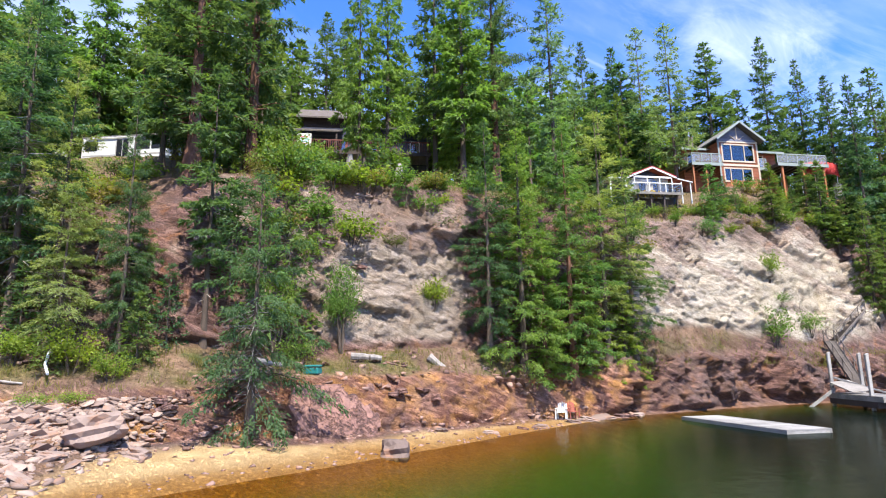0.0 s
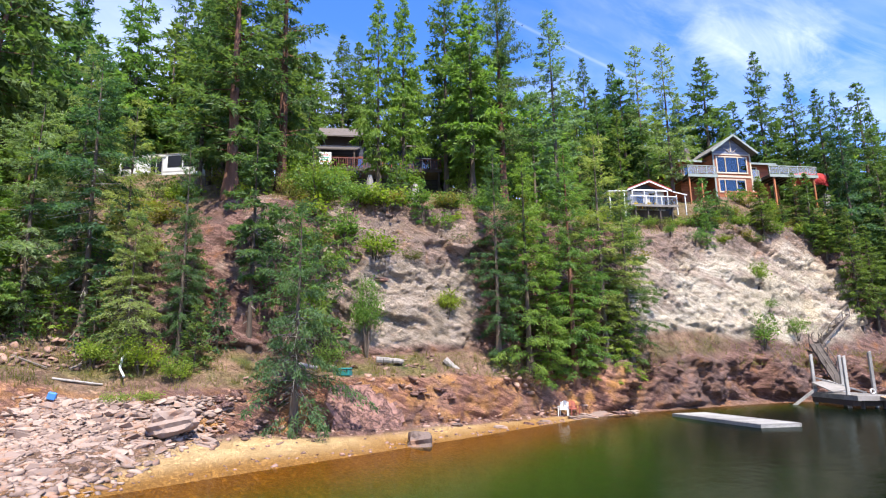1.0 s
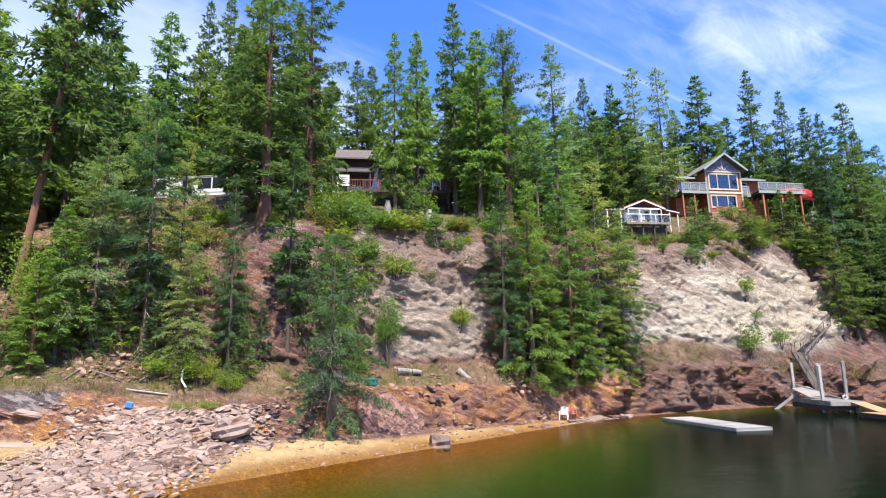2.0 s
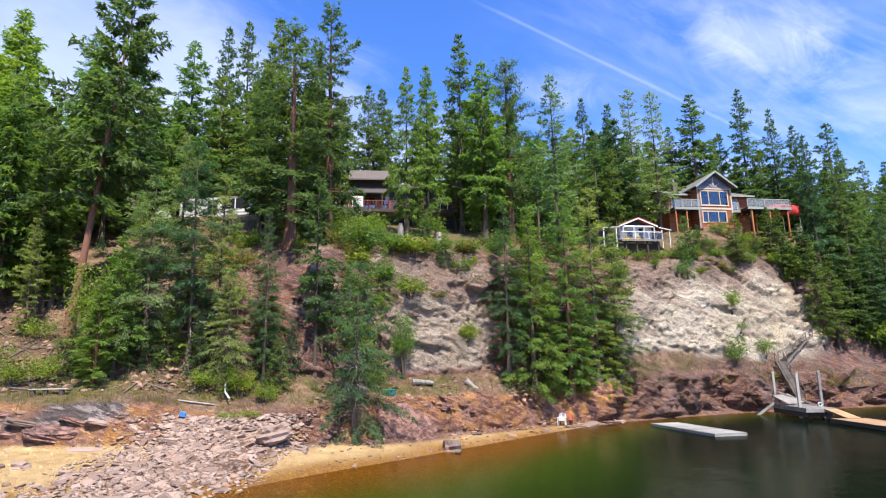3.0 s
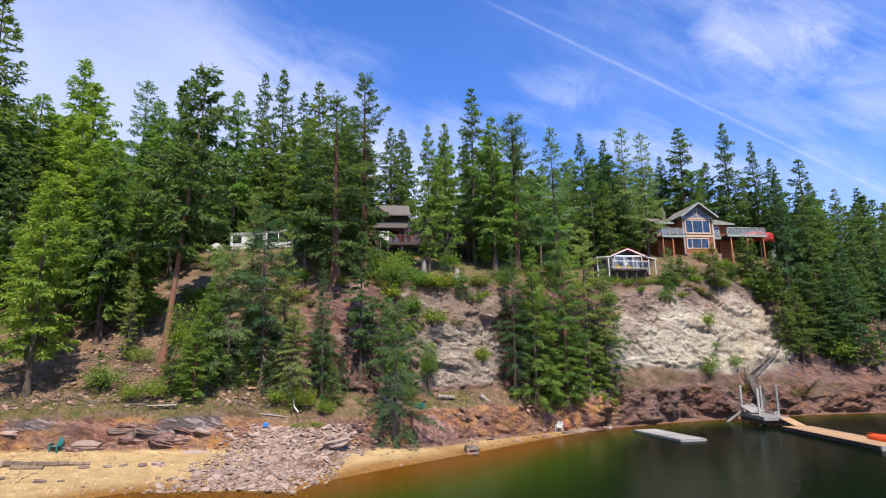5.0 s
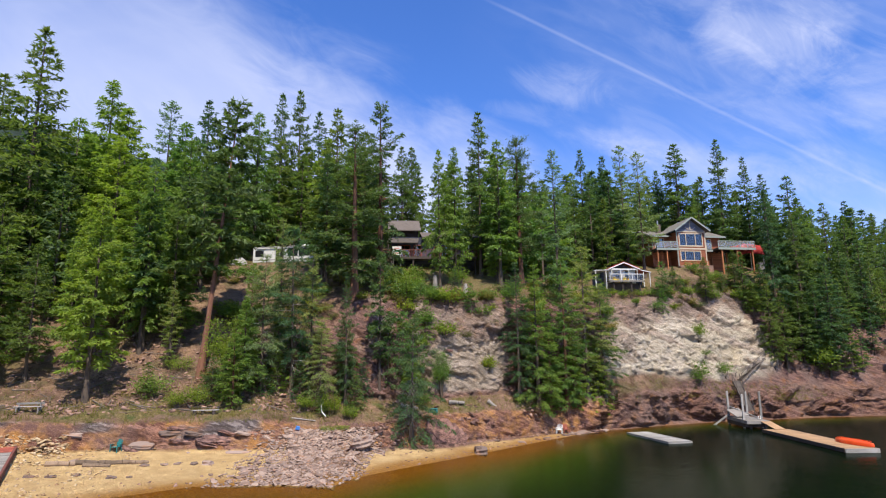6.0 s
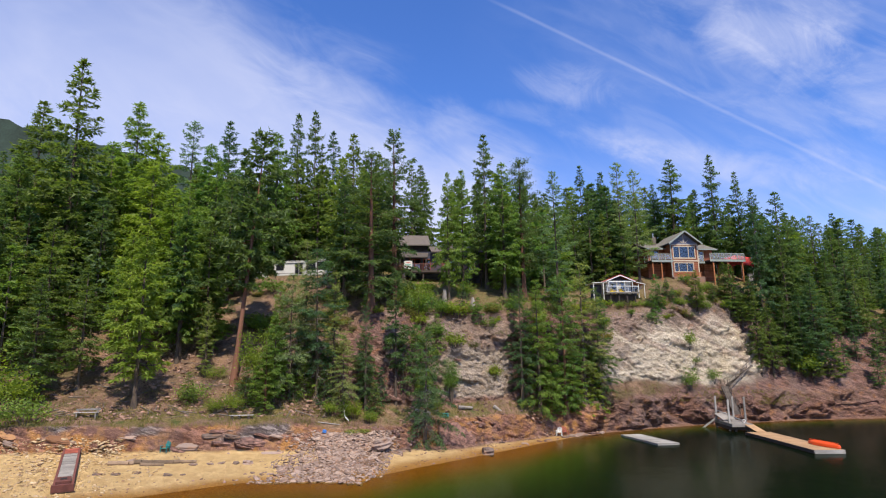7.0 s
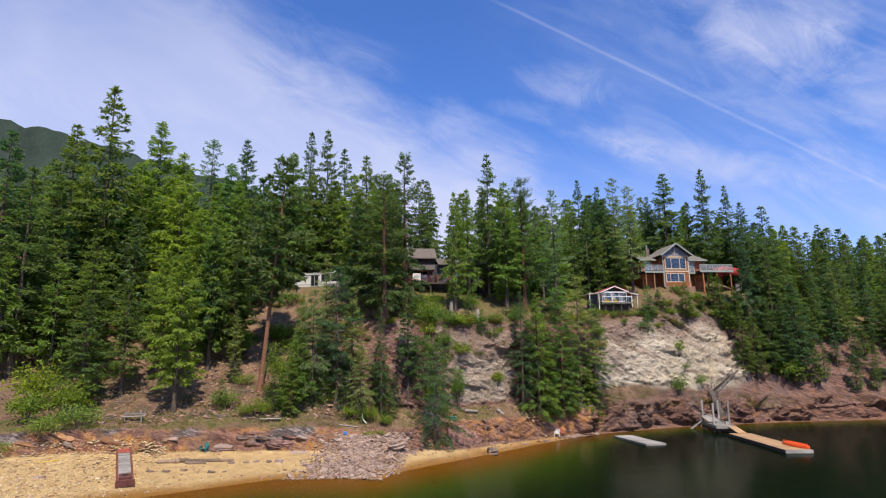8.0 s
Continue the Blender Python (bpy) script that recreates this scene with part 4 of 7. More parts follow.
# ---------------------------------------------------------------- more materials
def siding(name, colour, lap=0.18, grain=0.16):
    """Lapped boards: a shadow line at every lap, boards of slightly different tone."""
    def build(w):
        at = w.n("ShaderNodeTexCoord").outputs["Object"]
        z = w.n("ShaderNodeSeparateXYZ", Vector=at).outputs[2]
        saw = w.math("FRACT", w.math("MULTIPLY", z, 1 / lap))
        row = w.math("FLOOR", w.math("MULTIPLY", z, 1 / lap))
        tone = w.n("ShaderNodeTexWhiteNoise")
        tone.noise_dimensions = "1D"
        w.put(tone.inputs["W"], row)
        grainy = w.noise(9, 5, 0.6, w.scaled(at, (0.25, 1, 5)))
        stain = w.noise(0.7, 4, 0.6, at)
        fac = w.math("ADD", w.math("MULTIPLY", tone.outputs[0], 0.45), w.math("ADD", w.math("MULTIPLY", grainy, 0.35), w.math("MULTIPLY", stain, 0.4)))
        col = w.mix(w.ramp(fac, 0.25, 0.95), tuple(c * (1 - 2 * grain) for c in colour), tuple(c * (1 + grain) for c in colour))
        p = w.n("ShaderNodeBsdfPrincipled", Roughness=0.7)
        w.put(p.inputs["Base Color"], col)
        p.inputs["Specular IOR Level"].default_value = 0.3
        w.put(p.inputs["Normal"], w.bump(w.math("ADD", saw, w.math("MULTIPLY", grainy, 0.2)), 0.8, 0.03))
        return p.outputs[0]
    return material(name, build)


def pane_look(w):
    gloss = w.n("ShaderNodeBsdfGlossy", Roughness=0.03)
    clear = w.n("ShaderNodeBsdfTransparent")
    clear.inputs["Color"].default_value = (0.55, 0.60, 0.62, 1)
    fres = w.n("ShaderNodeFresnel")
    fres.inputs["IOR"].default_value = 2.3
    both = w.n("ShaderNodeMixShader")
    w.put(both.inputs[0], fres.outputs[0])
    w.put(both.inputs[1], clear.outputs[0])
    w.put(both.inputs[2], gloss.outputs[0])
    return both.outputs[0]


GLASS = material("window_glass", pane_look)


def smoke_look(w):
    film = w.n("ShaderNodeBsdfPrincipled", Roughness=0.15)
    film.inputs["Base Color"].default_value = (0.07, 0.08, 0.10, 1)
    both = w.n("ShaderNodeMixShader")
    both.inputs[0].default_value = 0.28
    w.put(both.inputs[1], w.n("ShaderNodeBsdfTransparent").outputs[0])
    w.put(both.inputs[2], film.outputs[0])
    return both.outputs[0]


SMOKE = material("smoked_railing_pane", smoke_look)


def frost_look(w):
    film = w.n("ShaderNodeBsdfPrincipled", Roughness=0.25)
    film.inputs["Base Color"].default_value = (0.36, 0.38, 0.42, 1)
    clear = w.n("ShaderNodeBsdfTransparent")
    both = w.n("ShaderNodeMixShader")
    both.inputs[0].default_value = 0.26
    w.put(both.inputs[1], clear.outputs[0])
    w.put(both.inputs[2], film.outputs[0])
    return both.outputs[0]


FROST = material("frosted_railing_pane", frost_look)
RED_WOOD, ORANGE_WOOD = siding("red_cedar_siding", (0.27, 0.095, 0.05)), plain("orange_stained_wood", (0.34, 0.125, 0.05), 0.6, grain=0.3, stretch=(1, 1, 0.2))
GREY_SIDING, DARK_SIDING, BLUE_SIDING = siding("grey_siding", (0.20, 0.21, 0.27)), siding("dark_brown_siding", (0.075, 0.05, 0.045)), siding("slate_blue_siding", (0.055, 0.06, 0.09))
CREAM, WHITE, OFFWHITE = plain("cream_paint", (0.50, 0.41, 0.31), 0.5), plain("white_paint", (0.62, 0.62, 0.60), 0.45, grain=0.08), plain("aged_white_panel", (0.60, 0.60, 0.57), 0.4, grain=0.07)
SAGE, ROOF, ROOF_BROWN = plain("sage_green_paint", (0.25, 0.285, 0.265), 0.5), plain("grey_shingle", (0.15, 0.14, 0.12), 0.9, grain=0.3, scale=10, relief=0.02), plain("brown_shingle", (0.105, 0.088, 0.080), 0.9, grain=0.3, scale=10, relief=0.02)
GREY_WOOD, TAN_WOOD, PALE_WOOD = plain("weathered_grey_boards", (0.245, 0.225, 0.205), 0.8, grain=0.3, scale=4, relief=0.01), plain("tan_boards", (0.38, 0.235, 0.125), 0.75, grain=0.2, scale=4, relief=0.01), plain("bleached_boards", (0.30, 0.285, 0.265), 0.75, grain=0.32, scale=4, relief=0.01)
DARK_WOOD, STEEL, RUBBER = plain("dark_timber", (0.06, 0.045, 0.04), 0.8), plain("galvanised_steel", (0.5, 0.5, 0.5), 0.35, metal=0.9), plain("black_rubber", (0.02, 0.02, 0.02), 0.7)
RED_PAINT, ORANGE_PLASTIC, TARP_RED = plain("red_trim_paint", (0.50, 0.05, 0.05), 0.5), plain("orange_red_plastic", (0.78, 0.09, 0.02), 0.3, grain=0.08, spec=0.5), plain("red_tarpaulin", (0.62, 0.07, 0.07), 0.5, grain=0.15)
TEAL, BLUE, YELLOW, GREY_COVER = plain("teal_plastic", (0.02, 0.17, 0.165), 0.4), plain("blue_plastic", (0.06, 0.22, 0.60), 0.4), plain("yellow_plastic", (0.80, 0.58, 0.04), 0.4), plain("grey_canvas", (0.33, 0.32, 0.31), 0.8)
DIM_RED, INK_RED, INK_GREEN = plain("faded_red_paint", (0.30, 0.075, 0.05), 0.75, grain=0.35, scale=9), plain("red_print", (0.6, 0.08, 0.08), 0.5), plain("green_print", (0.05, 0.35, 0.25), 0.5)
DARK_PANE = plain("tinted_window", (0.014, 0.015, 0.018), 0.25, grain=0.1, spec=0.2)
OLD_WOOD = plain("old_brown_timber", (0.125, 0.102, 0.086), 0.85, grain=0.25, scale=4, relief=0.01)
BROWN_LOG = plain("brown_driftwood", (0.215, 0.150, 0.100), 0.85, grain=0.35, scale=4, relief=0.02)
MAROON = plain("maroon_wood", (0.15, 0.05, 0.04), 0.75, grain=0.3, scale=9)


# ---------------------------------------------------------------- building parts
def wall(u0, u1, z0, z1, openings=(), thick=0.16, at=0.0, along="x"):
    """An upright wall along x or y, pierced right through by openings (u0, u1, z0, z1)."""
    us = sorted({u0, u1, *(o[0] for o in openings), *(o[1] for o in openings)})
    zs = sorted({z0, z1, *(o[2] for o in openings), *(o[3] for o in openings)})
    bm = bmesh.new()
    for a, b in zip(us, us[1:]):
        for c, d in zip(zs, zs[1:]):
            if not any(o[0] <= (a + b) / 2 <= o[1] and o[2] <= (c + d) / 2 <= o[3] for o in openings):
                if along == "x":
                    box(bm, a, b, at, at + thick, c, d)
                else:
                    box(bm, at, at + thick, a, b, c, d)
    bmesh.ops.remove_doubles(bm, verts=bm.verts, dist=0.0005)
    return bm


def window(root, u0, u1, z0, z1, y, trim=CREAM, bars=(), wide=0.09):
    """A framed window facing -y: frame and mullions, sill, one pane a light."""
    bm = bmesh.new()
    for a, b, c, d in ((u0 - wide, u0 + 0.03, z0 - wide, z1 + wide), (u1 - 0.03, u1 + wide, z0 - wide, z1 + wide), (u0 + 0.03, u1 - 0.03, z1 - 0.03, z1 + wide), (u0 + 0.03, u1 - 0.03, z0 - wide, z0 + 0.03), *((b - 0.05, b + 0.05, z0 + 0.03, z1 - 0.03) for b in bars)):
        box(bm, a, b, y - 0.05, y + 0.06, c, d)
    frame_ob = part("window", bm, trim, root, "painted window frame")
    part("sill", boxes((u0 - wide - 0.03, u1 + wide + 0.03, y - 0.10, y - 0.052, z0 - wide - 0.05, z0 - wide + 0.01)), trim, frame_ob)
    edges = [u0 + 0.03, *bars, u1 - 0.03]
    for a, b in zip(edges, edges[1:]):
        part("pane", boxes((a, b, y + 0.01, y + 0.022, z0 + 0.03, z1 - 0.03)), GLASS, frame_ob)
    return frame_ob


def slab(bm, pts, thick):
    """A sloping sheet through four corners, thick downwards."""
    top = [bm.verts.new(p) for p in pts]
    low = [bm.verts.new((p[0], p[1], p[2] - thick)) for p in pts]
    n = len(pts)
    bm.faces.new(top)
    bm.faces.new(low[::-1])
    for i in range(n):
        bm.faces.new((top[i], low[i], low[(i + 1) % n], top[(i + 1) % n]))
    bmesh.ops.recalc_face_normals(bm, faces=bm.faces)
    return bm


def prism(pts, y0, y1):
    """An upright outline (x, z) pushed from y0 to y1."""
    bm = bmesh.new()
    a = [bm.verts.new((x, y0, z)) for x, z in pts]
    b = [bm.verts.new((x, y1, z)) for x, z in pts]
    bm.faces.new(a)
    bm.faces.new(b[::-1])
    for i in range(len(pts)):
        bm.faces.new((a[i], b[i], b[(i + 1) % len(pts)], a[(i + 1) % len(pts)]))
    bmesh.ops.recalc_face_normals(bm, faces=bm.faces)
    return bm


def railing(root, pts, z, high, post_mat, panel=None, every=1.5, rail_mat=None, bars=0):
    """A railing along a line of (x, y) points: posts, top rail, and panes or bars between them."""
    rail_mat = rail_mat or post_mat
    for (xa, ya), (xb, yb) in zip(pts, pts[1:]):
        length = math.hypot(xb - xa, yb - ya)
        n = max(1, round(length / every))
        place = [(xa + (xb - xa) * i / n, ya + (yb - ya) * i / n) for i in range(n + 1)]
        for x, y in place:
            part("railing_post", boxes((x - 0.045, x + 0.045, y - 0.045, y + 0.045, z, z + high)), post_mat, root)
        part("handrail", beam(bmesh.new(), (xa, ya, z + high + 0.03), (xb, yb, z + high + 0.03), 0.06, 0.10), rail_mat, root)
        for (x0, y0), (x1, y1) in zip(place, place[1:]):
            if panel:
                d = Vector((x1 - x0, y1 - y0, 0)).normalized() * 0.06
                bm = beam(bmesh.new(), (x0 + d.x, y0 + d.y, z + high * 0.52), (x1 - d.x, y1 - d.y, z + high * 0.52), high * 0.8 if abs(d.x) < abs(d.y) else 0.02, 0.02 if abs(d.x) < abs(d.y) else high * 0.8)
                part("railing_pane", bm, panel, root)
            else:
                for k in range(1, bars):
                    x, y = x0 + (x1 - x0) * k / bars, y0 + (y1 - y0) * k / bars
                    part("baluster", boxes((x - 0.02, x + 0.02, y - 0.02, y + 0.02, z + 0.06, z + high)), post_mat, root)


def boards(root, x0, x1, y0, y1, z, n, mat, thick=0.04, along="y", gap=0.015):
    """Deck boards side by side, on one shared mesh."""
    wide = ((x1 - x0) if along == "y" else (y1 - y0)) / n
    bm = bmesh.new()
    if along == "y":
        box(bm, gap / 2, wide - gap / 2, 0, y1 - y0, -thick, 0)
    else:
        box(bm, 0, x1 - x0, gap / 2, wide - gap / 2, -thick, 0)
    me = bpy.data.meshes.new("board")
    bm.to_mesh(me)
    bm.free()
    rng = random.Random(n)
    for i in range(n):
        ob = mesh_ob("board", me, mat, root)
        ob.location = (x0 + i * wide, y0, z + rng.uniform(-0.004, 0.004)) if along == "y" else (x0, y0 + i * wide, z + rng.uniform(-0.004, 0.004))


# ---------------------------------------------------------------- the red house
def red_house():
    h = thing("house", pose(30.7, 67.0, 22.4, 0, 0, 11), "red-brown timber house with grey gable and wide decks", "house")
    W = 5.0
    low, high = (0.55, 4.0, 1.72, 3.2), (0.5, 4.45, 4.15, 6.1)
    # projecting gable bay
    part("wall", wall(0, W, -0.6, 6.45, [low, high]), RED_WOOD, h, "red-brown timber front wall")
    part("wall", boxes((0, 0.16, 0.16, 6, -0.6, 6.45)), RED_WOOD, h)
    part("wall", boxes((W - 0.16, W, 0.16, 6, -0.6, 6.45)), RED_WOOD, h)
    part("gable", prism([(0, 6.45), (W, 6.45), (W, 6.65), (W / 2, 8.6), (0, 6.65)], 0.002, 0.17), GREY_SIDING, h, "grey boarded gable")
    for x0, x1 in ((-0.07, 0.13), (W - 0.13, W + 0.07)):
        part("corner_trim", boxes((x0, x1, -0.05, -0.003, -0.4, 6.6)), SAGE if x0 < 1 else CREAM, h)
    part("band", boxes((0.135, W - 0.135, -0.05, -0.003, 3.5, 3.75)), CREAM, h)
    part("band", boxes((0.135, W - 0.135, -0.05, -0.003, 6.36, 6.52)), CREAM, h)
    for a in (-52, 0, 52):
        bm = bmesh.new()
        v = Vector((math.sin(radians(a)), 0, math.cos(radians(a))))
        o = Vector((W / 2, -0.035, 6.55))
        beam(bm, o + v * 0.25, o + v * (1.72 if a == 0 else 1.15), 0.13, 0.05)
        part("gable_strut", bm, CREAM, h, "cream fan-shaped gable bar")
    window(h, *high, 0.03, CREAM, (1.62, 3.3), 0.12)
    window(h, *low, 0.03, CREAM, (1.3, 2.85), 0.12)
    # roof of the bay, with fascia boards
    for s in (-1, 1):
        pts = [(W / 2, -0.75, 8.82), (W / 2 + s * 3.05, -0.75, 6.62), (W / 2 + s * 3.05, 6.5, 6.62), (W / 2, 6.5, 8.82)]
        part("roof", slab(bmesh.new(), pts, 0.16), ROOF, h, "grey-green shingled roof slope")
        part("fascia", beam(bmesh.new(), (W / 2, -0.80, 8.72), (W / 2 + s * 3.1, -0.80, 6.48), 0.06, 0.24), SAGE, h)
    # main body behind
    X0, X1 = -3.2, 9.1
    side = [(-2.6, -1.1, 3.75, 5.7)]
    part("wall", wall(X0, -0.002, -0.6, 6.1, side, at=2.2), RED_WOOD, h)
    part("wall", wall(W + 0.002, X1, -0.6, 6.1, [(5.7, 7.4, 3.7, 5.7)], at=2.2), RED_WOOD, h)
    for x in (X0, X1 - 0.16):
        part("wall", boxes((x, x + 0.16, 2.362, 9.4, -0.6, 6.1)), RED_WOOD, h)
    part("wall", boxes((X0, X1, 9.402, 9.56, -0.6, 6.1)), RED_WOOD, h)
    part("floor", boxes((X0 + 0.17, X1 - 0.17, 2.37, 9.39, 3.3, 3.5)), DARK_WOOD, h)
    window(h, -2.6, -1.1, 3.75, 5.7, 2.23, CREAM)
    window(h, 5.7, 7.4, 3.7, 5.7, 2.23, CREAM, (6.55,))
    part("roof", slab(bmesh.new(), [(X0 - 0.6, 1.4, 6.05), (X1 + 0.6, 1.4, 6.05), (X1 + 0.6, 5.8, 7.75), (X0 - 0.6, 5.8, 7.75)], 0.16), ROOF, h)
    part("roof", slab(bmesh.new(), [(X0 - 0.6, 5.802, 7.75), (X1 + 0.6, 5.802, 7.75), (X1 + 0.6, 10.2, 6.05), (X0 - 0.6, 10.2, 6.05)], 0.16), ROOF, h)
    part("fascia", boxes((X0 - 0.6, -0.6, 1.33, 1.395, 5.82, 6.06)), SAGE, h)
    part("fascia", boxes((5.7, X1 + 0.6, 1.33, 1.395, 5.82, 6.06)), SAGE, h)
    flue = part("chimney", boxes((-1.05, -0.35, 4.1, 4.8, 6.6, 8.6), bevel=0.02), OLD_WOOD, h, "boxed timber chimney")
    part("flue", rod(bmesh.new(), (-0.7, 4.45, 8.6), (-0.7, 4.45, 9.35), 0.14, 0.14, 10), STEEL, flue)
    # west deck over posts
    def deck(x0, x1, y0, y1, z, pane_side):
        boards(h, x0, x1, y0, y1, z, max(6, int((x1 - x0) / 0.22)), GREY_WOOD)
        part("deck_fascia", boxes((x0 - 0.03, x1 + 0.03, y0 - 0.07, y0 - 0.005, z - 0.36, z + 0.01)), SAGE, h, "pale green deck edge board")
        for x in np.arange(x0 + 0.1, x1, 0.8):
            part("deck_joist", boxes((x, x + 0.06, y0, y1, z - 0.3, z - 0.045)), DARK_WOOD, h)
        railing(h, pane_side, z, 1.05, SAGE, FROST, 1.35, SAGE)
    deck(-3.9, -0.06, -0.6, 2.18, 3.6, [(-3.85, 2.1), (-3.85, -0.55), (-0.15, -0.55)])
    for x in (-3.8, -2.2):
        part("deck_post", boxes((x, x + 0.17, -0.5, -0.33, -1.0, 3.24)), ORANGE_WOOD, h, "orange-stained timber post")
    deck(5.06, 6.3, 0.2, 2.18, 3.55, [(5.2, 0.25), (6.2, 0.25)])
    deck(6.35, 12.9, -1.4, 2.15, 3.65, [(6.4, -1.35), (12.85, -1.35), (12.85, 2.1)])
    for x in (6.9, 9.6, 12.3):
        part("deck_post", boxes((x, x + 0.2, -1.3, -1.1, -1.6, 3.28)), ORANGE_WOOD, h, "orange-stained timber post")
        part("deck_post", boxes((x, x + 0.2, 1.6, 1.8, -1.2, 3.28)), ORANGE_WOOD, h, "orange-stained timber post")
    # low board railing before the lower windows
    for i in range(16):
        part("picket", boxes((0.6 + i * 0.27, 0.78 + i * 0.27, -0.75, -0.71, 0.72, 1.52)), ORANGE_WOOD, h)
    part("handrail", boxes((0.5, 4.95, -0.80, -0.752, 1.40, 1.52)), ORANGE_WOOD, h)
    part("terrace", boxes((-0.3, 5.4, -1.0, -0.004, -0.9, 0.7), bevel=0.06), RED_PEBBLE, h, "low stone terrace wall")
    return h


red_house()

# red awning and small white shed beside the house
cover = thing("awning", pose(41.2, 69.4, 24.3, 0, 0, 8) @ Matrix.Diagonal((1.25, 1, 1.12, 1)), "red tarpaulin stretched over a frame beside the house", "awning")
bm = bmesh.new()
rows = [[bm.verts.new((x, y, 2.1 + 0.55 * math.sin((x + 0.4) * 0.75) - 0.22 * abs(y - 1.2) + 0.08 * math.sin(3 * x + 2 * y))) for x in np.linspace(-0.4, 3.4, 10)] for y in np.linspace(-0.6, 3.0, 7)]
for a, b in zip(rows, rows[1:]):
    for i in range(9):
        bm.faces.new((a[i], a[i + 1], b[i + 1], b[i]))
drop = [bm.verts.new((v.co.x * 1.02, v.co.y - 0.12, v.co.z - 1.35)) for v in rows[0]]
for i in range(9):
    bm.faces.new((rows[0][i], drop[i], drop[i + 1], rows[0][i + 1]))
bmesh.ops.solidify(bm, geom=bm.faces[:], thickness=0.02)
part("canopy", bm, TARP_RED, cover, smooth=True)
for x in (-0.35, 3.35):
    for y in (-0.5, 2.9):
        part("pole", rod(bmesh.new(), (x, y, -1.6), (x, y, 2.15), 0.035), STEEL, cover)
shed = thing("tool_shed", pose(43.6, 66.9, 22.6) @ Matrix.Diagonal((0.7, 0.7, 0.7, 1)), "small grey wooden tool shed with a slanted roof", "shed")
part("body", boxes((-0.45, 0.45, -0.4, 0.4, -1.5, 0.95)), GREY_WOOD, shed)
part("roof", slab(bmesh.new(), [(-0.55, -0.52, 1.0), (0.55, -0.52, 1.0), (0.55, 0.5, 1.2), (-0.55, 0.5, 1.2)], 0.06), ROOF, shed)
part("door", boxes((-0.28, 0.3, -0.43, -0.404, -0.6, 0.8)), GREY_WOOD, shed)
red_car = thing("covered_car", pose(21.9, 74.0, ground_at(21.9, 74.0), 0, 0, 20), "red car half hidden behind the trees", "car")
bm = prism([(-1.9, 0.35), (1.9, 0.35), (1.95, 0.75), (1.25, 0.88), (0.65, 1.38), (-0.85, 1.4), (-1.5, 0.95), (-1.95, 0.85)], -0.8, 0.8)
bmesh.ops.bevel(bm, geom=bm.edges[:], offset=0.07, segments=2, affect="EDGES")
part("body", bm, TARP_RED, red_car, smooth=False)
part("side_window", boxes((-1.2, 0.7, -0.812, -0.803, 0.95, 1.28)), GLASS, red_car)
for x in (-1.2, 1.2):
    for y in (-0.78, 0.78):
        wheel = part("wheel", rod(bmesh.new(), (x, y - 0.1, 0.33), (x, y + 0.1, 0.33), 0.33, 0.33, 16), RUBBER, red_car)
        part("rim", rod(bmesh.new(), (x, y - 0.112, 0.33), (x, y + 0.112, 0.33), 0.19, 0.19, 12), STEEL, wheel)


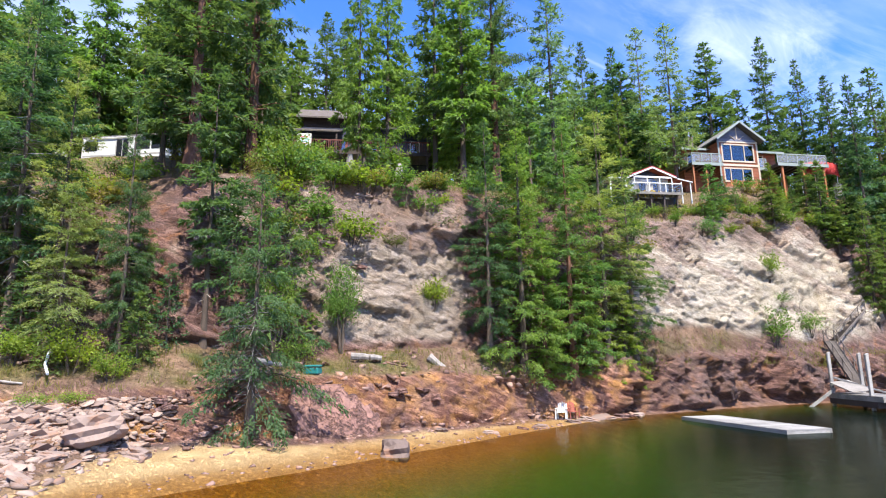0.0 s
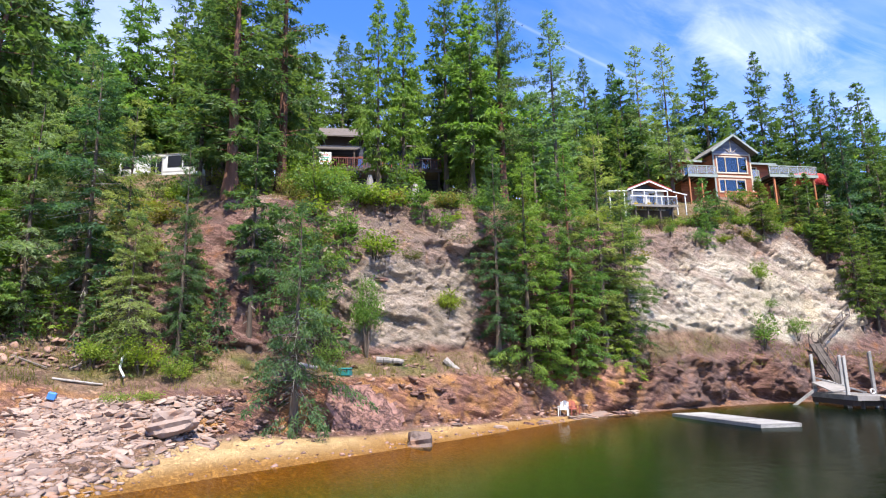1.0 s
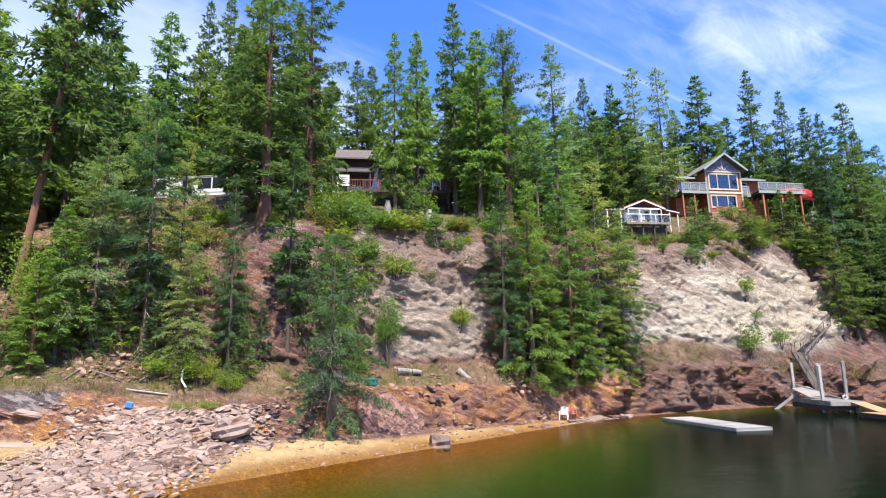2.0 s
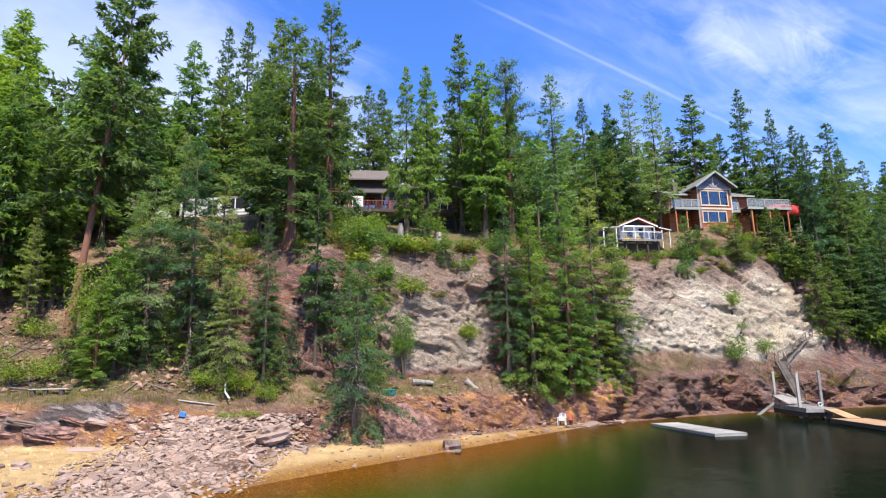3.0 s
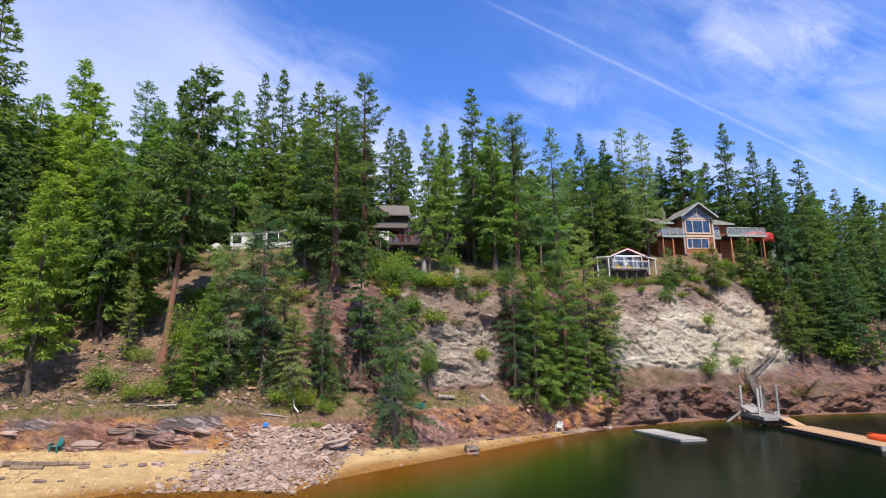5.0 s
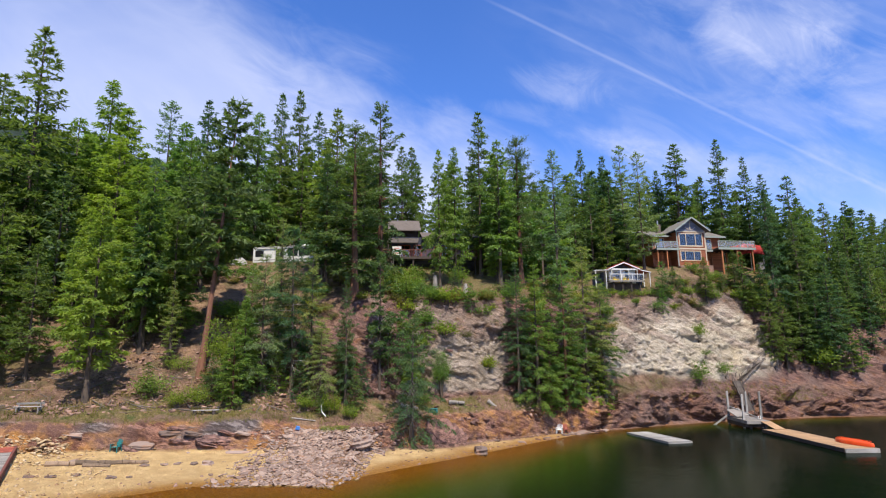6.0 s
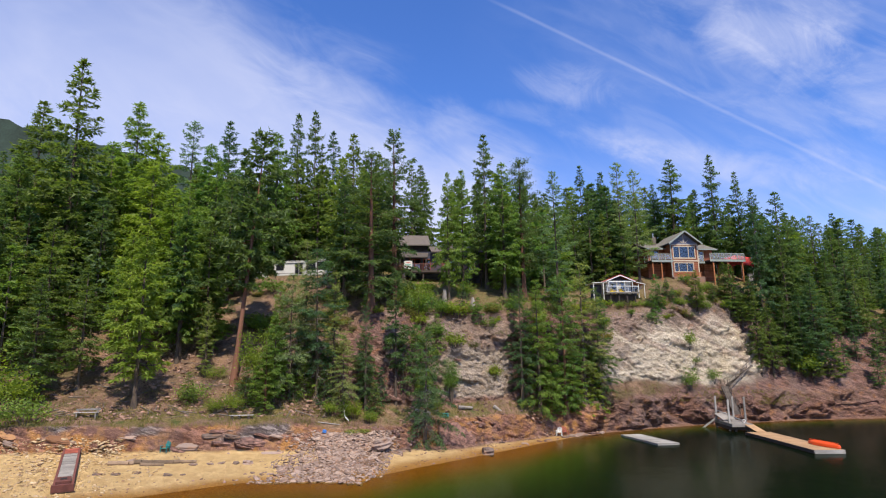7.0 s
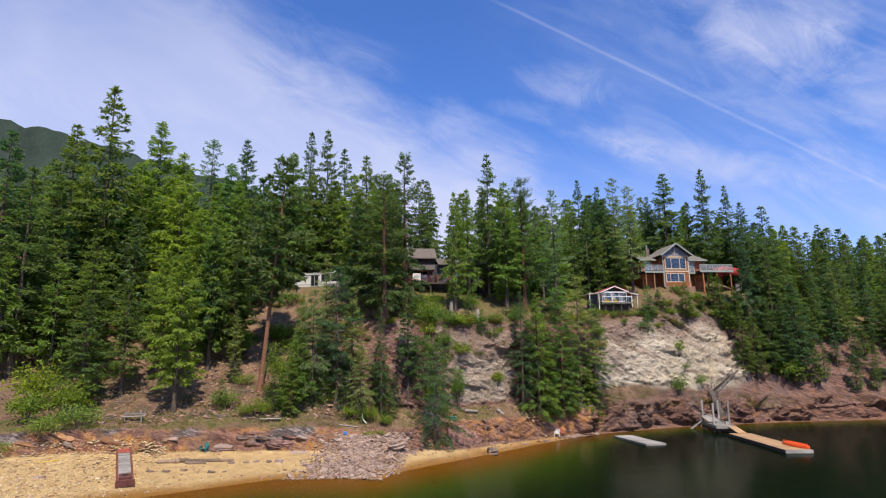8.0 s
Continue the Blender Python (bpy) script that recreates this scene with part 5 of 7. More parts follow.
# ---------------------------------------------------------------- the white cabin on the cliff edge
def white_cabin():
    c = thing("cabin", pose(17.0, 55.2, 19.4, 0, 0, 11) @ Matrix.Diagonal((0.94, 0.94, 0.94, 1)), "small white cabin with red-edged gable roof and veranda", "cabin")
    W = 4.3
    doors = [(0.95, 1.8, 0.55, 1.5), (2.55, 3.15, 0.05, 1.75)]
    part("wall", wall(0, W, -0.2, 1.9, doors, 0.12, at=0.9), WHITE, c, "white boarded front wall")
    for x in (0, W - 0.12):
        part("wall", boxes((x, x + 0.12, 1.022, 4.6, -0.2, 1.9)), WHITE, c)
    part("wall", boxes((0, W, 4.602, 4.72, -0.2, 1.9)), WHITE, c)
    part("gable", prism([(0, 1.9), (W, 1.9), (W / 2, 2.75)], 0.9, 1.02), BLUE_SIDING, c, "dark blue-grey gable boards")
    window(c, 0.95, 1.8, 0.55, 1.5, 0.93, WHITE)
    door = part("door", boxes((2.55, 3.15, 0.96, 1.0, 0.05, 1.75)), GLASS, c, "glazed door")
    part("door_frame", boxes((2.45, 2.545, 0.85, 0.92, 0.0, 1.82), (3.155, 3.25, 0.85, 0.92, 0.0, 1.82), (2.545, 3.155, 0.85, 0.92, 1.755, 1.82)), WHITE, door)
    for s in (-1, 1):
        part("roof", slab(bmesh.new(), [(W / 2, 0.0, 2.92), (W / 2 + s * 2.5, 0.0, 1.92), (W / 2 + s * 2.5, 5.1, 1.92), (W / 2, 5.1, 2.92)], 0.10), DIM_RED, c, "red roof slope")
        part("fascia", beam(bmesh.new(), (W / 2 - s * 0.03, -0.05, 2.84), (W / 2 + s * 2.56, -0.05, 1.80), 0.05, 0.17), WHITE, c)
        part("roof_edge", beam(bmesh.new(), (W / 2 - s * 0.03, -0.06, 2.97), (W / 2 + s * 2.58, -0.06, 1.93), 0.07, 0.07), RED_PAINT, c, "red roof edge strip")
    part("cross_beam", boxes((0.2, W - 0.2, 0.0, 0.06, 1.72, 1.9)), WHITE, c)
    for x in (0.05, 1.45, W - 1.5, W - 0.15):
        part("porch_post", boxes((x, x + 0.1, -0.02, 0.08, -0.2, 1.8)), WHITE, c)
    # veranda deck on stilts
    boards(c, -0.6, 4.9, -0.75, 0.89, 0.0, 24, GREY_WOOD)
    part("deck_fascia", boxes((-0.6, 4.9, -0.82, -0.755, -0.24, 0.01)), GREY_WOOD, c)
    railing(c, [(-0.5, 0.7), (-0.5, -0.7), (4.8, -0.7), (4.8, 0.7)], 0.0, 0.92, WHITE, SMOKE, 1.75)
    # a dark sheet added for the shadowed void below the veranda
    part("underside", boxes((-0.3, 4.6, 0.7, 0.86, -1.9, -0.25)), DARK_WOOD, c, "dark sheet standing in for the shade under the veranda")
    for x in (0.0, 1.4, 2.8, 4.2):
        part("stilt", boxes((x, x + 0.16, -0.55, -0.39, -2.6, -0.05)), DARK_WOOD, c)
    # east lean-to porch
    part("porch_roof", slab(bmesh.new(), [(4.7, -0.2, 1.72), (6.3, -0.2, 1.42), (6.3, 3.6, 1.42), (4.7, 3.6, 1.72)], 0.09), DIM_RED, c)
    part("fascia", beam(bmesh.new(), (4.7, -0.24, 1.64), (6.35, -0.24, 1.33), 0.05, 0.12), WHITE, c)
    for x in (5.1, 6.1):
        part("porch_post", boxes((x, x + 0.1, -0.15, -0.05, -0.9, 1.38)), WHITE, c)
    part("porch_wall", boxes((4.8, 6.1, 2.4, 2.5, -0.8, 1.4)), BLUE_SIDING, c)
    # west lean-to
    part("porch_roof", slab(bmesh.new(), [(-2.7, -0.1, 1.62), (-0.45, -0.1, 1.72), (-0.45, 3.0, 1.72), (-2.7, 3.0, 1.62)], 0.09), OFFWHITE, c)
    for x in (-2.55, -0.9):
        part("porch_post", boxes((x, x + 0.12, -0.02, 0.1, -1.2, 1.52)), WHITE, c)
    part("porch_wall", boxes((-2.4, -0.5, 1.6, 1.7, -1.0, 1.5)), BLUE_SIDING, c)
    return c


white_cabin()


def lawn_chair(m, mat, label, group=""):
    """A moulded plastic armchair."""
    c = thing("garden_chair", m, label, "chair", group)
    part("seat", boxes((-0.26, 0.26, -0.28, 0.24, 0.38, 0.42), bevel=0.015), mat, c)
    for i in range(5):
        x = -0.22 + i * 0.11
        bm = bmesh.new()
        beam(bm, (x, 0.24, 0.40), (x * 1.08, 0.44, 0.98 - 0.05 * abs(i - 2)), 0.085, 0.02)
        part("back_slat", bm, mat, c)
    for s in (-1, 1):
        part("armrest", boxes((s * 0.31 - 0.05, s * 0.31 + 0.05, -0.3, 0.30, 0.60, 0.63), bevel=0.01), mat, c)
        part("leg", beam(bmesh.new(), (s * 0.30, -0.26, -0.02), (s * 0.30, -0.22, 0.60), 0.06, 0.04), mat, c)
        part("leg", beam(bmesh.new(), (s * 0.28, 0.30, -0.02), (s * 0.28, 0.22, 0.60), 0.06, 0.04), mat, c)
    return c


for x, y in ((17.75, 55.75), (19.25, 56.05)):
    lawn_chair(pose(x, y, 19.16, 0, 0, 15), YELLOW, "yellow plastic chair on the cabin veranda", "veranda chairs")


# ---------------------------------------------------------------- trailer and what stands by it
def trailer(m, label):
    t = thing("travel_trailer", m, label, "trailer")
    L, H = 8.5, 2.35
    bm = bmesh.new()
    box(bm, 0, L, 0, 2.4, 0.35, 0.35 + H)
    bmesh.ops.bevel(bm, geom=[e for e in bm.edges], offset=0.14, segments=3, affect="EDGES")
    part("body", bm, OFFWHITE, t, "white trailer body with rounded corners")
    part("stripe", boxes((0.2, L - 0.2, -0.012, -0.003, 0.72, 0.86)), GREY_COVER, t)
    part("roof_rail", boxes((0.1, L - 0.1, -0.05, -0.004, 2.52, 2.62)), GREY_WOOD, t)
    part("awning_roll", rod(bmesh.new(), (0.6, -0.10, 2.42), (4.9, -0.10, 2.42), 0.06), OFFWHITE, t)
    part("roof_vent", boxes((1.6, 2.2, 0.9, 1.5, 2.7, 2.86), bevel=0.03), OFFWHITE, t)
    part("roof_unit", boxes((6.9, 7.7, 0.7, 1.6, 2.7, 3.0), bevel=0.06), OFFWHITE, t)
    for u0, u1, z0, z1 in ((0.45, 1.55, 1.32, 2.1), (5.15, 6.5, 1.28, 2.36), (6.75, 8.15, 1.28, 2.36)):
        w = part("window", boxes((u0 - 0.05, u1 + 0.05, -0.03, -0.004, z0 - 0.05, z1 + 0.05)), RUBBER, t)
        part("pane", boxes((u0, u1, -0.04, -0.032, z0, z1)), DARK_PANE, w)
    d = part("door", boxes((3.3, 4.65, -0.035, -0.004, 0.45, 2.35), bevel=0.01), GREY_COVER, t, "grey sliding glass door")
    part("pane", boxes((3.42, 3.93, -0.045, -0.037, 0.6, 2.22)), DARK_PANE, d)
    part("pane", boxes((4.02, 4.53, -0.045, -0.037, 0.6, 2.22)), DARK_PANE, d)
    part("step", boxes((3.5, 4.5, -0.5, -0.05, 0.12, 0.2)), GREY_WOOD, t)
    for x in (3.9, 4.9):
        w = part("wheel", rod(bmesh.new(), (x, 0.02, 0.32), (x, 0.26, 0.32), 0.34, 0.34, 18), RUBBER, t)
        part("rim", rod(bmesh.new(), (x, 0.0, 0.32), (x, 0.03, 0.32), 0.2, 0.2, 12), STEEL, w)
    part("skirt", boxes((0.2, L - 0.2, 0.1, 0.14, -0.35, 0.34)), DARK_WOOD, t)
    part("hitch", beam(bmesh.new(), (-1.2, 1.2, 0.3), (0.05, 1.2, 0.35), 0.12, 0.12), RUBBER, t)
    return t


trailer(pose(-33.6, 50.9, 22.0, 0, 0, -4), "white travel trailer with dark windows and grey door")
trailer(pose(-83.5, 50.6, ground_at(-80, 51) + 0.1, 0, 0, -12), "white travel trailer behind dense trees")
bm = bmesh.new()
bmesh.ops.create_icosphere(bm, subdivisions=3, radius=1)
for v in bm.verts:
    v.co = Vector((v.co.x * 1.15 * (1 + 0.06 * math.sin(5 * v.co.z)), v.co.y * 0.9, max(-0.1, v.co.z * 1.25 + 0.12 * math.sin(4 * v.co.x))))
heap = part("covered_boat", bm, GREY_COVER, None, smooth=True)
heap.matrix_world = pose(-35.4, 50.6, 22.05, 0, 0, 10)
tagged(heap, "grey canvas cover over a rounded heap by the trailer", "cover")


# ---------------------------------------------------------------- the dark brown house
def brown_house():
    h = thing("house", pose(-14.2, 52.9, 21.9, 0, 0, 9), "dark brown house with shingled roof and long deck", "house")
    doors = [(1.0, 2.6, 1.0, 3.1), (3.2, 4.2, 1.0, 3.1), (10.3, 11.1, 1.0, 3.1), (6.2, 8.0, 1.4, 2.9)]
    part("wall", wall(0, 11.9, -2.0, 4.3, doors, at=0.6), BLUE_SIDING, h, "slate-blue boarded front wall")
    for x in (0, 11.74):
        part("wall", boxes((x, x + 0.16, 0.762, 7.6, -2.0, 4.3)), DARK_SIDING, h)
    part("wall", boxes((0, 11.9, 7.602, 7.76, -2.0, 4.3)), DARK_SIDING, h)
    # tall west wing and lower east wing
    part("upper_wall", boxes((0.1, 3.9, 1.2, 6.8, 4.3, 5.6)), DARK_SIDING, h)
    part("roof", slab(bmesh.new(), [(-0.5, 0.3, 5.35), (4.2, 0.3, 5.35), (4.2, 4.0, 7.6), (-0.5, 4.0, 7.6)], 0.16), ROOF_BROWN, h, "grey-brown shingled roof slope")
    part("roof", slab(bmesh.new(), [(-0.5, 4.002, 7.6), (4.2, 4.002, 7.6), (4.2, 7.7, 5.35), (-0.5, 7.7, 5.35)], 0.16), ROOF_BROWN, h)
    for x in (0.1, 3.8):
        bm = prism([(1.2, 5.6), (6.8, 5.6), (4.0, 7.3)], -x - 0.1, -x)
        bmesh.ops.rotate(bm, verts=bm.verts, matrix=Matrix.Rotation(radians(90), 3, "Z"))
        part("gable", bm, DARK_SIDING, h)
    part("roof", slab(bmesh.new(), [(4.3, -0.3, 4.2), (12.4, -0.3, 4.2), (12.4, 4.0, 5.8), (4.3, 4.0, 5.8)], 0.16), ROOF_BROWN, h)
    part("roof", slab(bmesh.new(), [(4.3, 4.002, 5.8), (12.4, 4.002, 5.8), (12.4, 8.3, 4.2), (4.3, 8.3, 4.2)], 0.16), ROOF_BROWN, h)
    part("porch_roof", slab(bmesh.new(), [(-0.9, -1.9, 3.05), (3.6, -1.9, 3.05), (3.9, 0.55, 4.15), (-0.4, 0.55, 4.15)], 0.12), ROOF_BROWN, h)
    for u0, u1, z0, z1 in doors:
        window(h, u0, u1, z0, z1, 0.63, WHITE if u0 > 10 else DIM_RED, ((u0 + u1) / 2,) if u1 - u0 > 1.2 else ())
    boards(h, -0.4, 11.9, -2.6, 0.59, 0.9, 40, GREY_WOOD)
    part("deck_fascia", boxes((-0.4, 11.9, -2.67, -2.605, 0.58, 0.91)), DARK_WOOD, h)
    railing(h, [(-0.3, -2.55), (11.8, -2.55)], 0.9, 0.95, MAROON, None, 1.5, MAROON, 9)
    for x in (-0.2, 2.8, 5.8, 8.8, 11.5):
        part("deck_post", boxes((x, x + 0.18, -2.5, -2.32, -3.0, 0.86)), DARK_WOOD, h)
    part("porch_post", boxes((-0.6, -0.46, -1.8, -1.66, 0.9, 2.95)), DARK_WOOD, h)
    part("porch_post", boxes((3.3, 3.44, -1.8, -1.66, 0.9, 2.95)), DARK_WOOD, h)
    return h


brown_house()
board = thing("sign", pose(-13.75, 50.0, 22.95, 0, 0, 8), "white sign board with faded lines, hung on the deck railing", "sign")
part("panel", boxes((0, 1.25, -0.03, 0.0, 0, 1.2), bevel=0.008), WHITE, board)
for i, (z, w, mat) in enumerate(((0.86, 0.7, INK_RED), (0.62, 0.9, INK_GREEN), (0.42, 0.55, INK_GREEN), (0.22, 0.8, INK_RED))):
    part("text_bar", boxes((0.62 - w / 2, 0.62 + w / 2, -0.04, -0.032, z, z + 0.09)), mat, board)
part("stake", boxes((0.1, 0.16, 0.002, 0.05, -1.6, 1.15)), GREY_WOOD, board)
part("stake", boxes((1.08, 1.14, 0.002, 0.05, -1.6, 1.15)), GREY_WOOD, board)


# ---------------------------------------------------------------- raft, dock and float
raft = thing("raft", pose(15.7, 34.6, 0.14, 0, 0, 12.6), "bleached grey plank swimming raft afloat on the lake", "raft")
for i in range(3):
    part("float_log", rod(bmesh.new(), (-0.95 + i * 0.95, -4.1, 0.03), (-0.95 + i * 0.95, 4.1, 0.03), 0.2, 0.2, 10), GREY_WOOD, raft)
boards(raft, -1.2, 1.2, -4.3, 4.3, 0.32, 34, PALE_WOOD, 0.06, along="x", gap=0.03)
for x in (-1.25, 1.19):
    part("edge_board", boxes((x, x + 0.06, -4.3, 4.3, 0.02, 0.30)), GREY_WOOD, raft)
for y in (-4.27, 4.21):
    part("end_board", boxes((-1.18, 1.18, y, y + 0.06, 0.02, 0.255)), PALE_WOOD, raft)

dock = thing("dock", pose(27.9, 41.6, 0.2, 0, 0, -4), "grey timber dock on posts beside the rocks", "dock")
boards(dock, 0, 2.5, 0, 6.8, 1.02, 30, GREY_WOOD, 0.06, along="x", gap=0.02)
for a in ((0, 0.08, 0, 6.8), (2.42, 2.5, 0, 6.8), (0.082, 2.418, 0, 0.08), (0.082, 2.418, 6.72, 6.8)):
    part("edge_beam", boxes((*a, 0.66, 0.955)), PALE_WOOD if a[3] > 1 and a[0] < 1 else GREY_WOOD, dock)
for x, y, top in ((0.05, 6.3, 4.0), (2.2, 6.2, 3.9), (0.1, 1.5, 3.8), (2.25, 2.0, 4.1)):
    bm = boxes((x, x + 0.22, y, y + 0.22, -1.5, top), bevel=0.02)
    for v in bm.verts:
        if v.co.z > 3:
            v.co.z += 0.10 * (v.co.x - x) / 0.2
            v.co.x += 0.03
    part("post", bm, PALE_WOOD, dock, "tall grey mooring post")
part("brace", beam(bmesh.new(), (-2.2, 6.0, -0.3), (0.1, 5.9, 1.35), 0.14, 0.2), PALE_WOOD, dock)
part("brace", beam(bmesh.new(), (0.35, 6.6, 2.2), (2.6, 3.6, 1.05), 0.07, 0.12), PALE_WOOD, dock)
part("pier_leg", rod(bmesh.new(), (2.1, 0.6, -2), (2.1, 0.6, 0.7), 0.14), DARK_WOOD, dock)
part("pier_leg", rod(bmesh.new(), (0.6, 0.6, -2), (0.6, 0.6, 0.7), 0.14), DARK_WOOD, dock)
# dark block put in place of the shadow beneath the dock boards
part("apron", boxes((-0.02, 2.45, 0.6, 6.6, 0.25, 0.65)), DARK_WOOD, dock, "dark block standing in for the shadow under the dock")
bm = bmesh.new()
bmesh.ops.create_cone(bm, cap_ends=False, segments=14, radius1=0.2, radius2=0.2, depth=0.12)
bmesh.ops.solidify(bm, geom=bm.faces[:], thickness=0.05)
ring = part("lifebuoy", bm, WHITE, None)
ring.matrix_world = pose(30.05, 43.2, 1.44, 90, 0, 12)
tagged(ring, "white ring leaning on the dock post", "lifebuoy")
panel = part("folded_board", boxes((0, 1.5, 0, 2.4, 0, 0.08), bevel=0.01), GREY_WOOD, None)
panel.matrix_world = pose(28.4, 45.4, 1.3, 16, -6, 4)
tagged(panel, "grey sheet of boarding lying on the dock", "panel")

ramp = thing("gangway", pose(29.5, 38.2, 0.58), "tan plank gangway from dock to float", "gangway")
for i in range(3):
    part("plank", beam(bmesh.new(), (i * 0.36, 0, 0.04), (i * 0.36 + 0.1, 3.6, 0.60), 0.34, 0.05), TAN_WOOD, ramp)
floater = thing("floating_dock", pose(29.4, 31.0, 0.14, 0, 0, -1.2), "long tan plank floating dock on the lake", "dock")
boards(floater, -1.4, 1.4, -7.6, 7.6, 0.45, 60, TAN_WOOD, 0.05, along="x", gap=0.015)
for x in (-1.45, 1.39):
    part("edge_board", boxes((x, x + 0.06, -7.6, 7.6, 0.14, 0.47)), DARK_WOOD, floater)
part("end_board", boxes((-1.38, 1.38, -7.67, -7.605, 0.12, 0.47)), PALE_WOOD, floater)
for y in np.arange(-7, 7.1, 3.5):
    part("float_drum", rod(bmesh.new(), (-1.2, y, 0.05), (1.2, y, 0.05), 0.28, 0.28, 10), RUBBER, floater)


def canoe(m):
    """An open boat laid keel upwards."""
    c = thing("canoe", m, "orange-red canoe lying upside down on the float", "canoe")
    bm = bmesh.new()
    rings = []
    for i in range(15):
        s = i / 14 * 2 - 1
        half, deep = 0.46 * (1 - abs(s) ** 2.6) + 0.03, 0.40 * (1 - 0.35 * abs(s) ** 3)
        rings.append([bm.verts.new((half * math.cos(a), s * 2.25, 0.06 + deep * math.sin(a) ** 0.8)) for a in np.linspace(0, math.pi, 9)])
    for a, b in zip(rings, rings[1:]):
        for i in range(8):
            bm.faces.new((a[i], a[i + 1], b[i + 1], b[i]))
    bm.faces.new(rings[0])
    bm.faces.new(rings[-1][::-1])
    bmesh.ops.recalc_face_normals(bm, faces=bm.faces)
    part("hull", bm, ORANGE_PLASTIC, c, smooth=True)
    part("keel", boxes((-0.03, 0.03, -2.0, 2.0, 0.44, 0.49), bevel=0.01), ORANGE_PLASTIC, c)
    for s in (-1, 1):
        bm = bmesh.new()
        for k in range(10):
            u0, u1 = k / 10 * 2 - 1, (k + 1) / 10 * 2 - 1
            beam(bm, (s * (0.46 * (1 - abs(u0) ** 2.6) + 0.04), u0 * 2.2, 0.05), (s * (0.46 * (1 - abs(u1) ** 2.6) + 0.04), u1 * 2.2, 0.05), 0.04, 0.05)
        part("gunwale", bm, ORANGE_PLASTIC, c)
    return c


canoe(pose(30.3, 26.2, 0.59, 0, 0, 8))


# stairs from the dock up the rock
def stairs(name, a, b, wide, steps, label, mat=OLD_WOOD):
    """A straight timber stair between two points: stringers, treads, posts and handrails."""
    a, b = Vector(a), Vector(b)
    s = thing(name, Matrix(), label, "stairs")
    d = b - a
    flat = Vector((d.x, d.y, 0)).normalized()
    side = Vector((-flat.y, flat.x, 0)) * wide / 2
    for k in (-1, 1):
        part("stringer", beam(bmesh.new(), a + side * k, b + side * k, 0.05, 0.17), mat, s)
        part("handrail", beam(bmesh.new(), a + side * k + Vector((0, 0, 0.95)), b + side * k + Vector((0, 0, 0.95)), 0.05, 0.06), mat, s)
        n = max(2, int(d.length / 1.4))
        for i in range(n + 1):
            p = a + d * i / n + side * k
            part("railing_post", beam(bmesh.new(), p - Vector((0, 0, 0.5)), p + Vector((0, 0, 0.95)), 0.06, 0.06), mat, s)
    for i in range(1, steps + 1):
        p = a + d * (i - 0.5) / steps
        bm = bmesh.new()
        beam(bm, p - side * 0.97, p + side * 0.97, 0.05, 0.26)
        ob = part("tread", bm, mat, s)
    return s


stairs("stairs", (32.5, 50.9, 1.6), (32.2, 53.6, 5.3), 1.0, 16, "weathered grey timber stairs from the dock")
stairs("stairs", (32.9, 54.3, 5.3), (37.7, 57.4, 8.2), 0.9, 18, "weathered grey timber stairs climbing the cliff")
stairs("stairs", (47.6, 63.8, 14.0), (51.0, 65.4, 16.4), 0.9, 14, "grey timber stairs among the firs")


# ---------------------------------------------------------------- on the beach and the ledge
def bench(m, wide, label):
    b = thing("bench", m, label, "bench")
    for i in range(3):
        part("seat_plank", boxes((-wide / 2, wide / 2, -0.24 + i * 0.165, -0.09 + i * 0.165, 0.42, 0.47), bevel=0.008), PALE_WOOD, b)
    part("back_plank", boxes((-wide / 2, wide / 2, 0.31, 0.35, 0.60, 0.76), bevel=0.008), PALE_WOOD, b)
    for x in (-wide / 2 + 0.2, wide / 2 - 0.3):
        part("leg", boxes((x, x + 0.1, -0.2, -0.1, -0.15, 0.416)), GREY_WOOD, b)
        part("leg", boxes((x, x + 0.1, 0.21, 0.305, -0.15, 0.76)), GREY_WOOD, b)
        part("brace", boxes((x + 0.02, x + 0.08, -0.098, 0.208, 0.2, 0.28)), GREY_WOOD, b)
    return b


bench(pose(-39.1, 17.8, ground_at(-39.1, 17.8) + 0.02, 0, 0, 12), 2.1, "pale wooden bench with a back on the bank")
low = thing("bench", pose(-26.4, 22.2, ground_at(-26.4, 22.2), 0, 0, 10), "low plank bench on round log feet", "bench")
part("seat_plank", boxes((-1.1, 1.1, -0.18, 0.18, 0.3, 0.37), bevel=0.01), PALE_WOOD, low)
for x in (-0.9, -0.2, 0.7):
    part("log_foot", rod(bmesh.new(), (x, 0, -0.1), (x, 0, 0.3), 0.16, 0.15, 10), DARK_WOOD, low)
lawn_chair(pose(-31.6, 17.9, ground_at(-31.6, 17.9) + 0.02, 0, 0, -8), TEAL, "teal plastic garden chair on the sand")
lawn_chair(pose(6.2, 38.0, ground_at(6.2, 38.0) + 0.05, 0, 0, -20), WHITE, "white plastic garden chair under the cedar", "shore chairs")
lawn_chair(pose(7.0, 38.6, ground_at(7.0, 38.6) + 0.05, 0, 0, 15), DIM_RED, "red plastic garden chair under the cedar", "shore chairs")


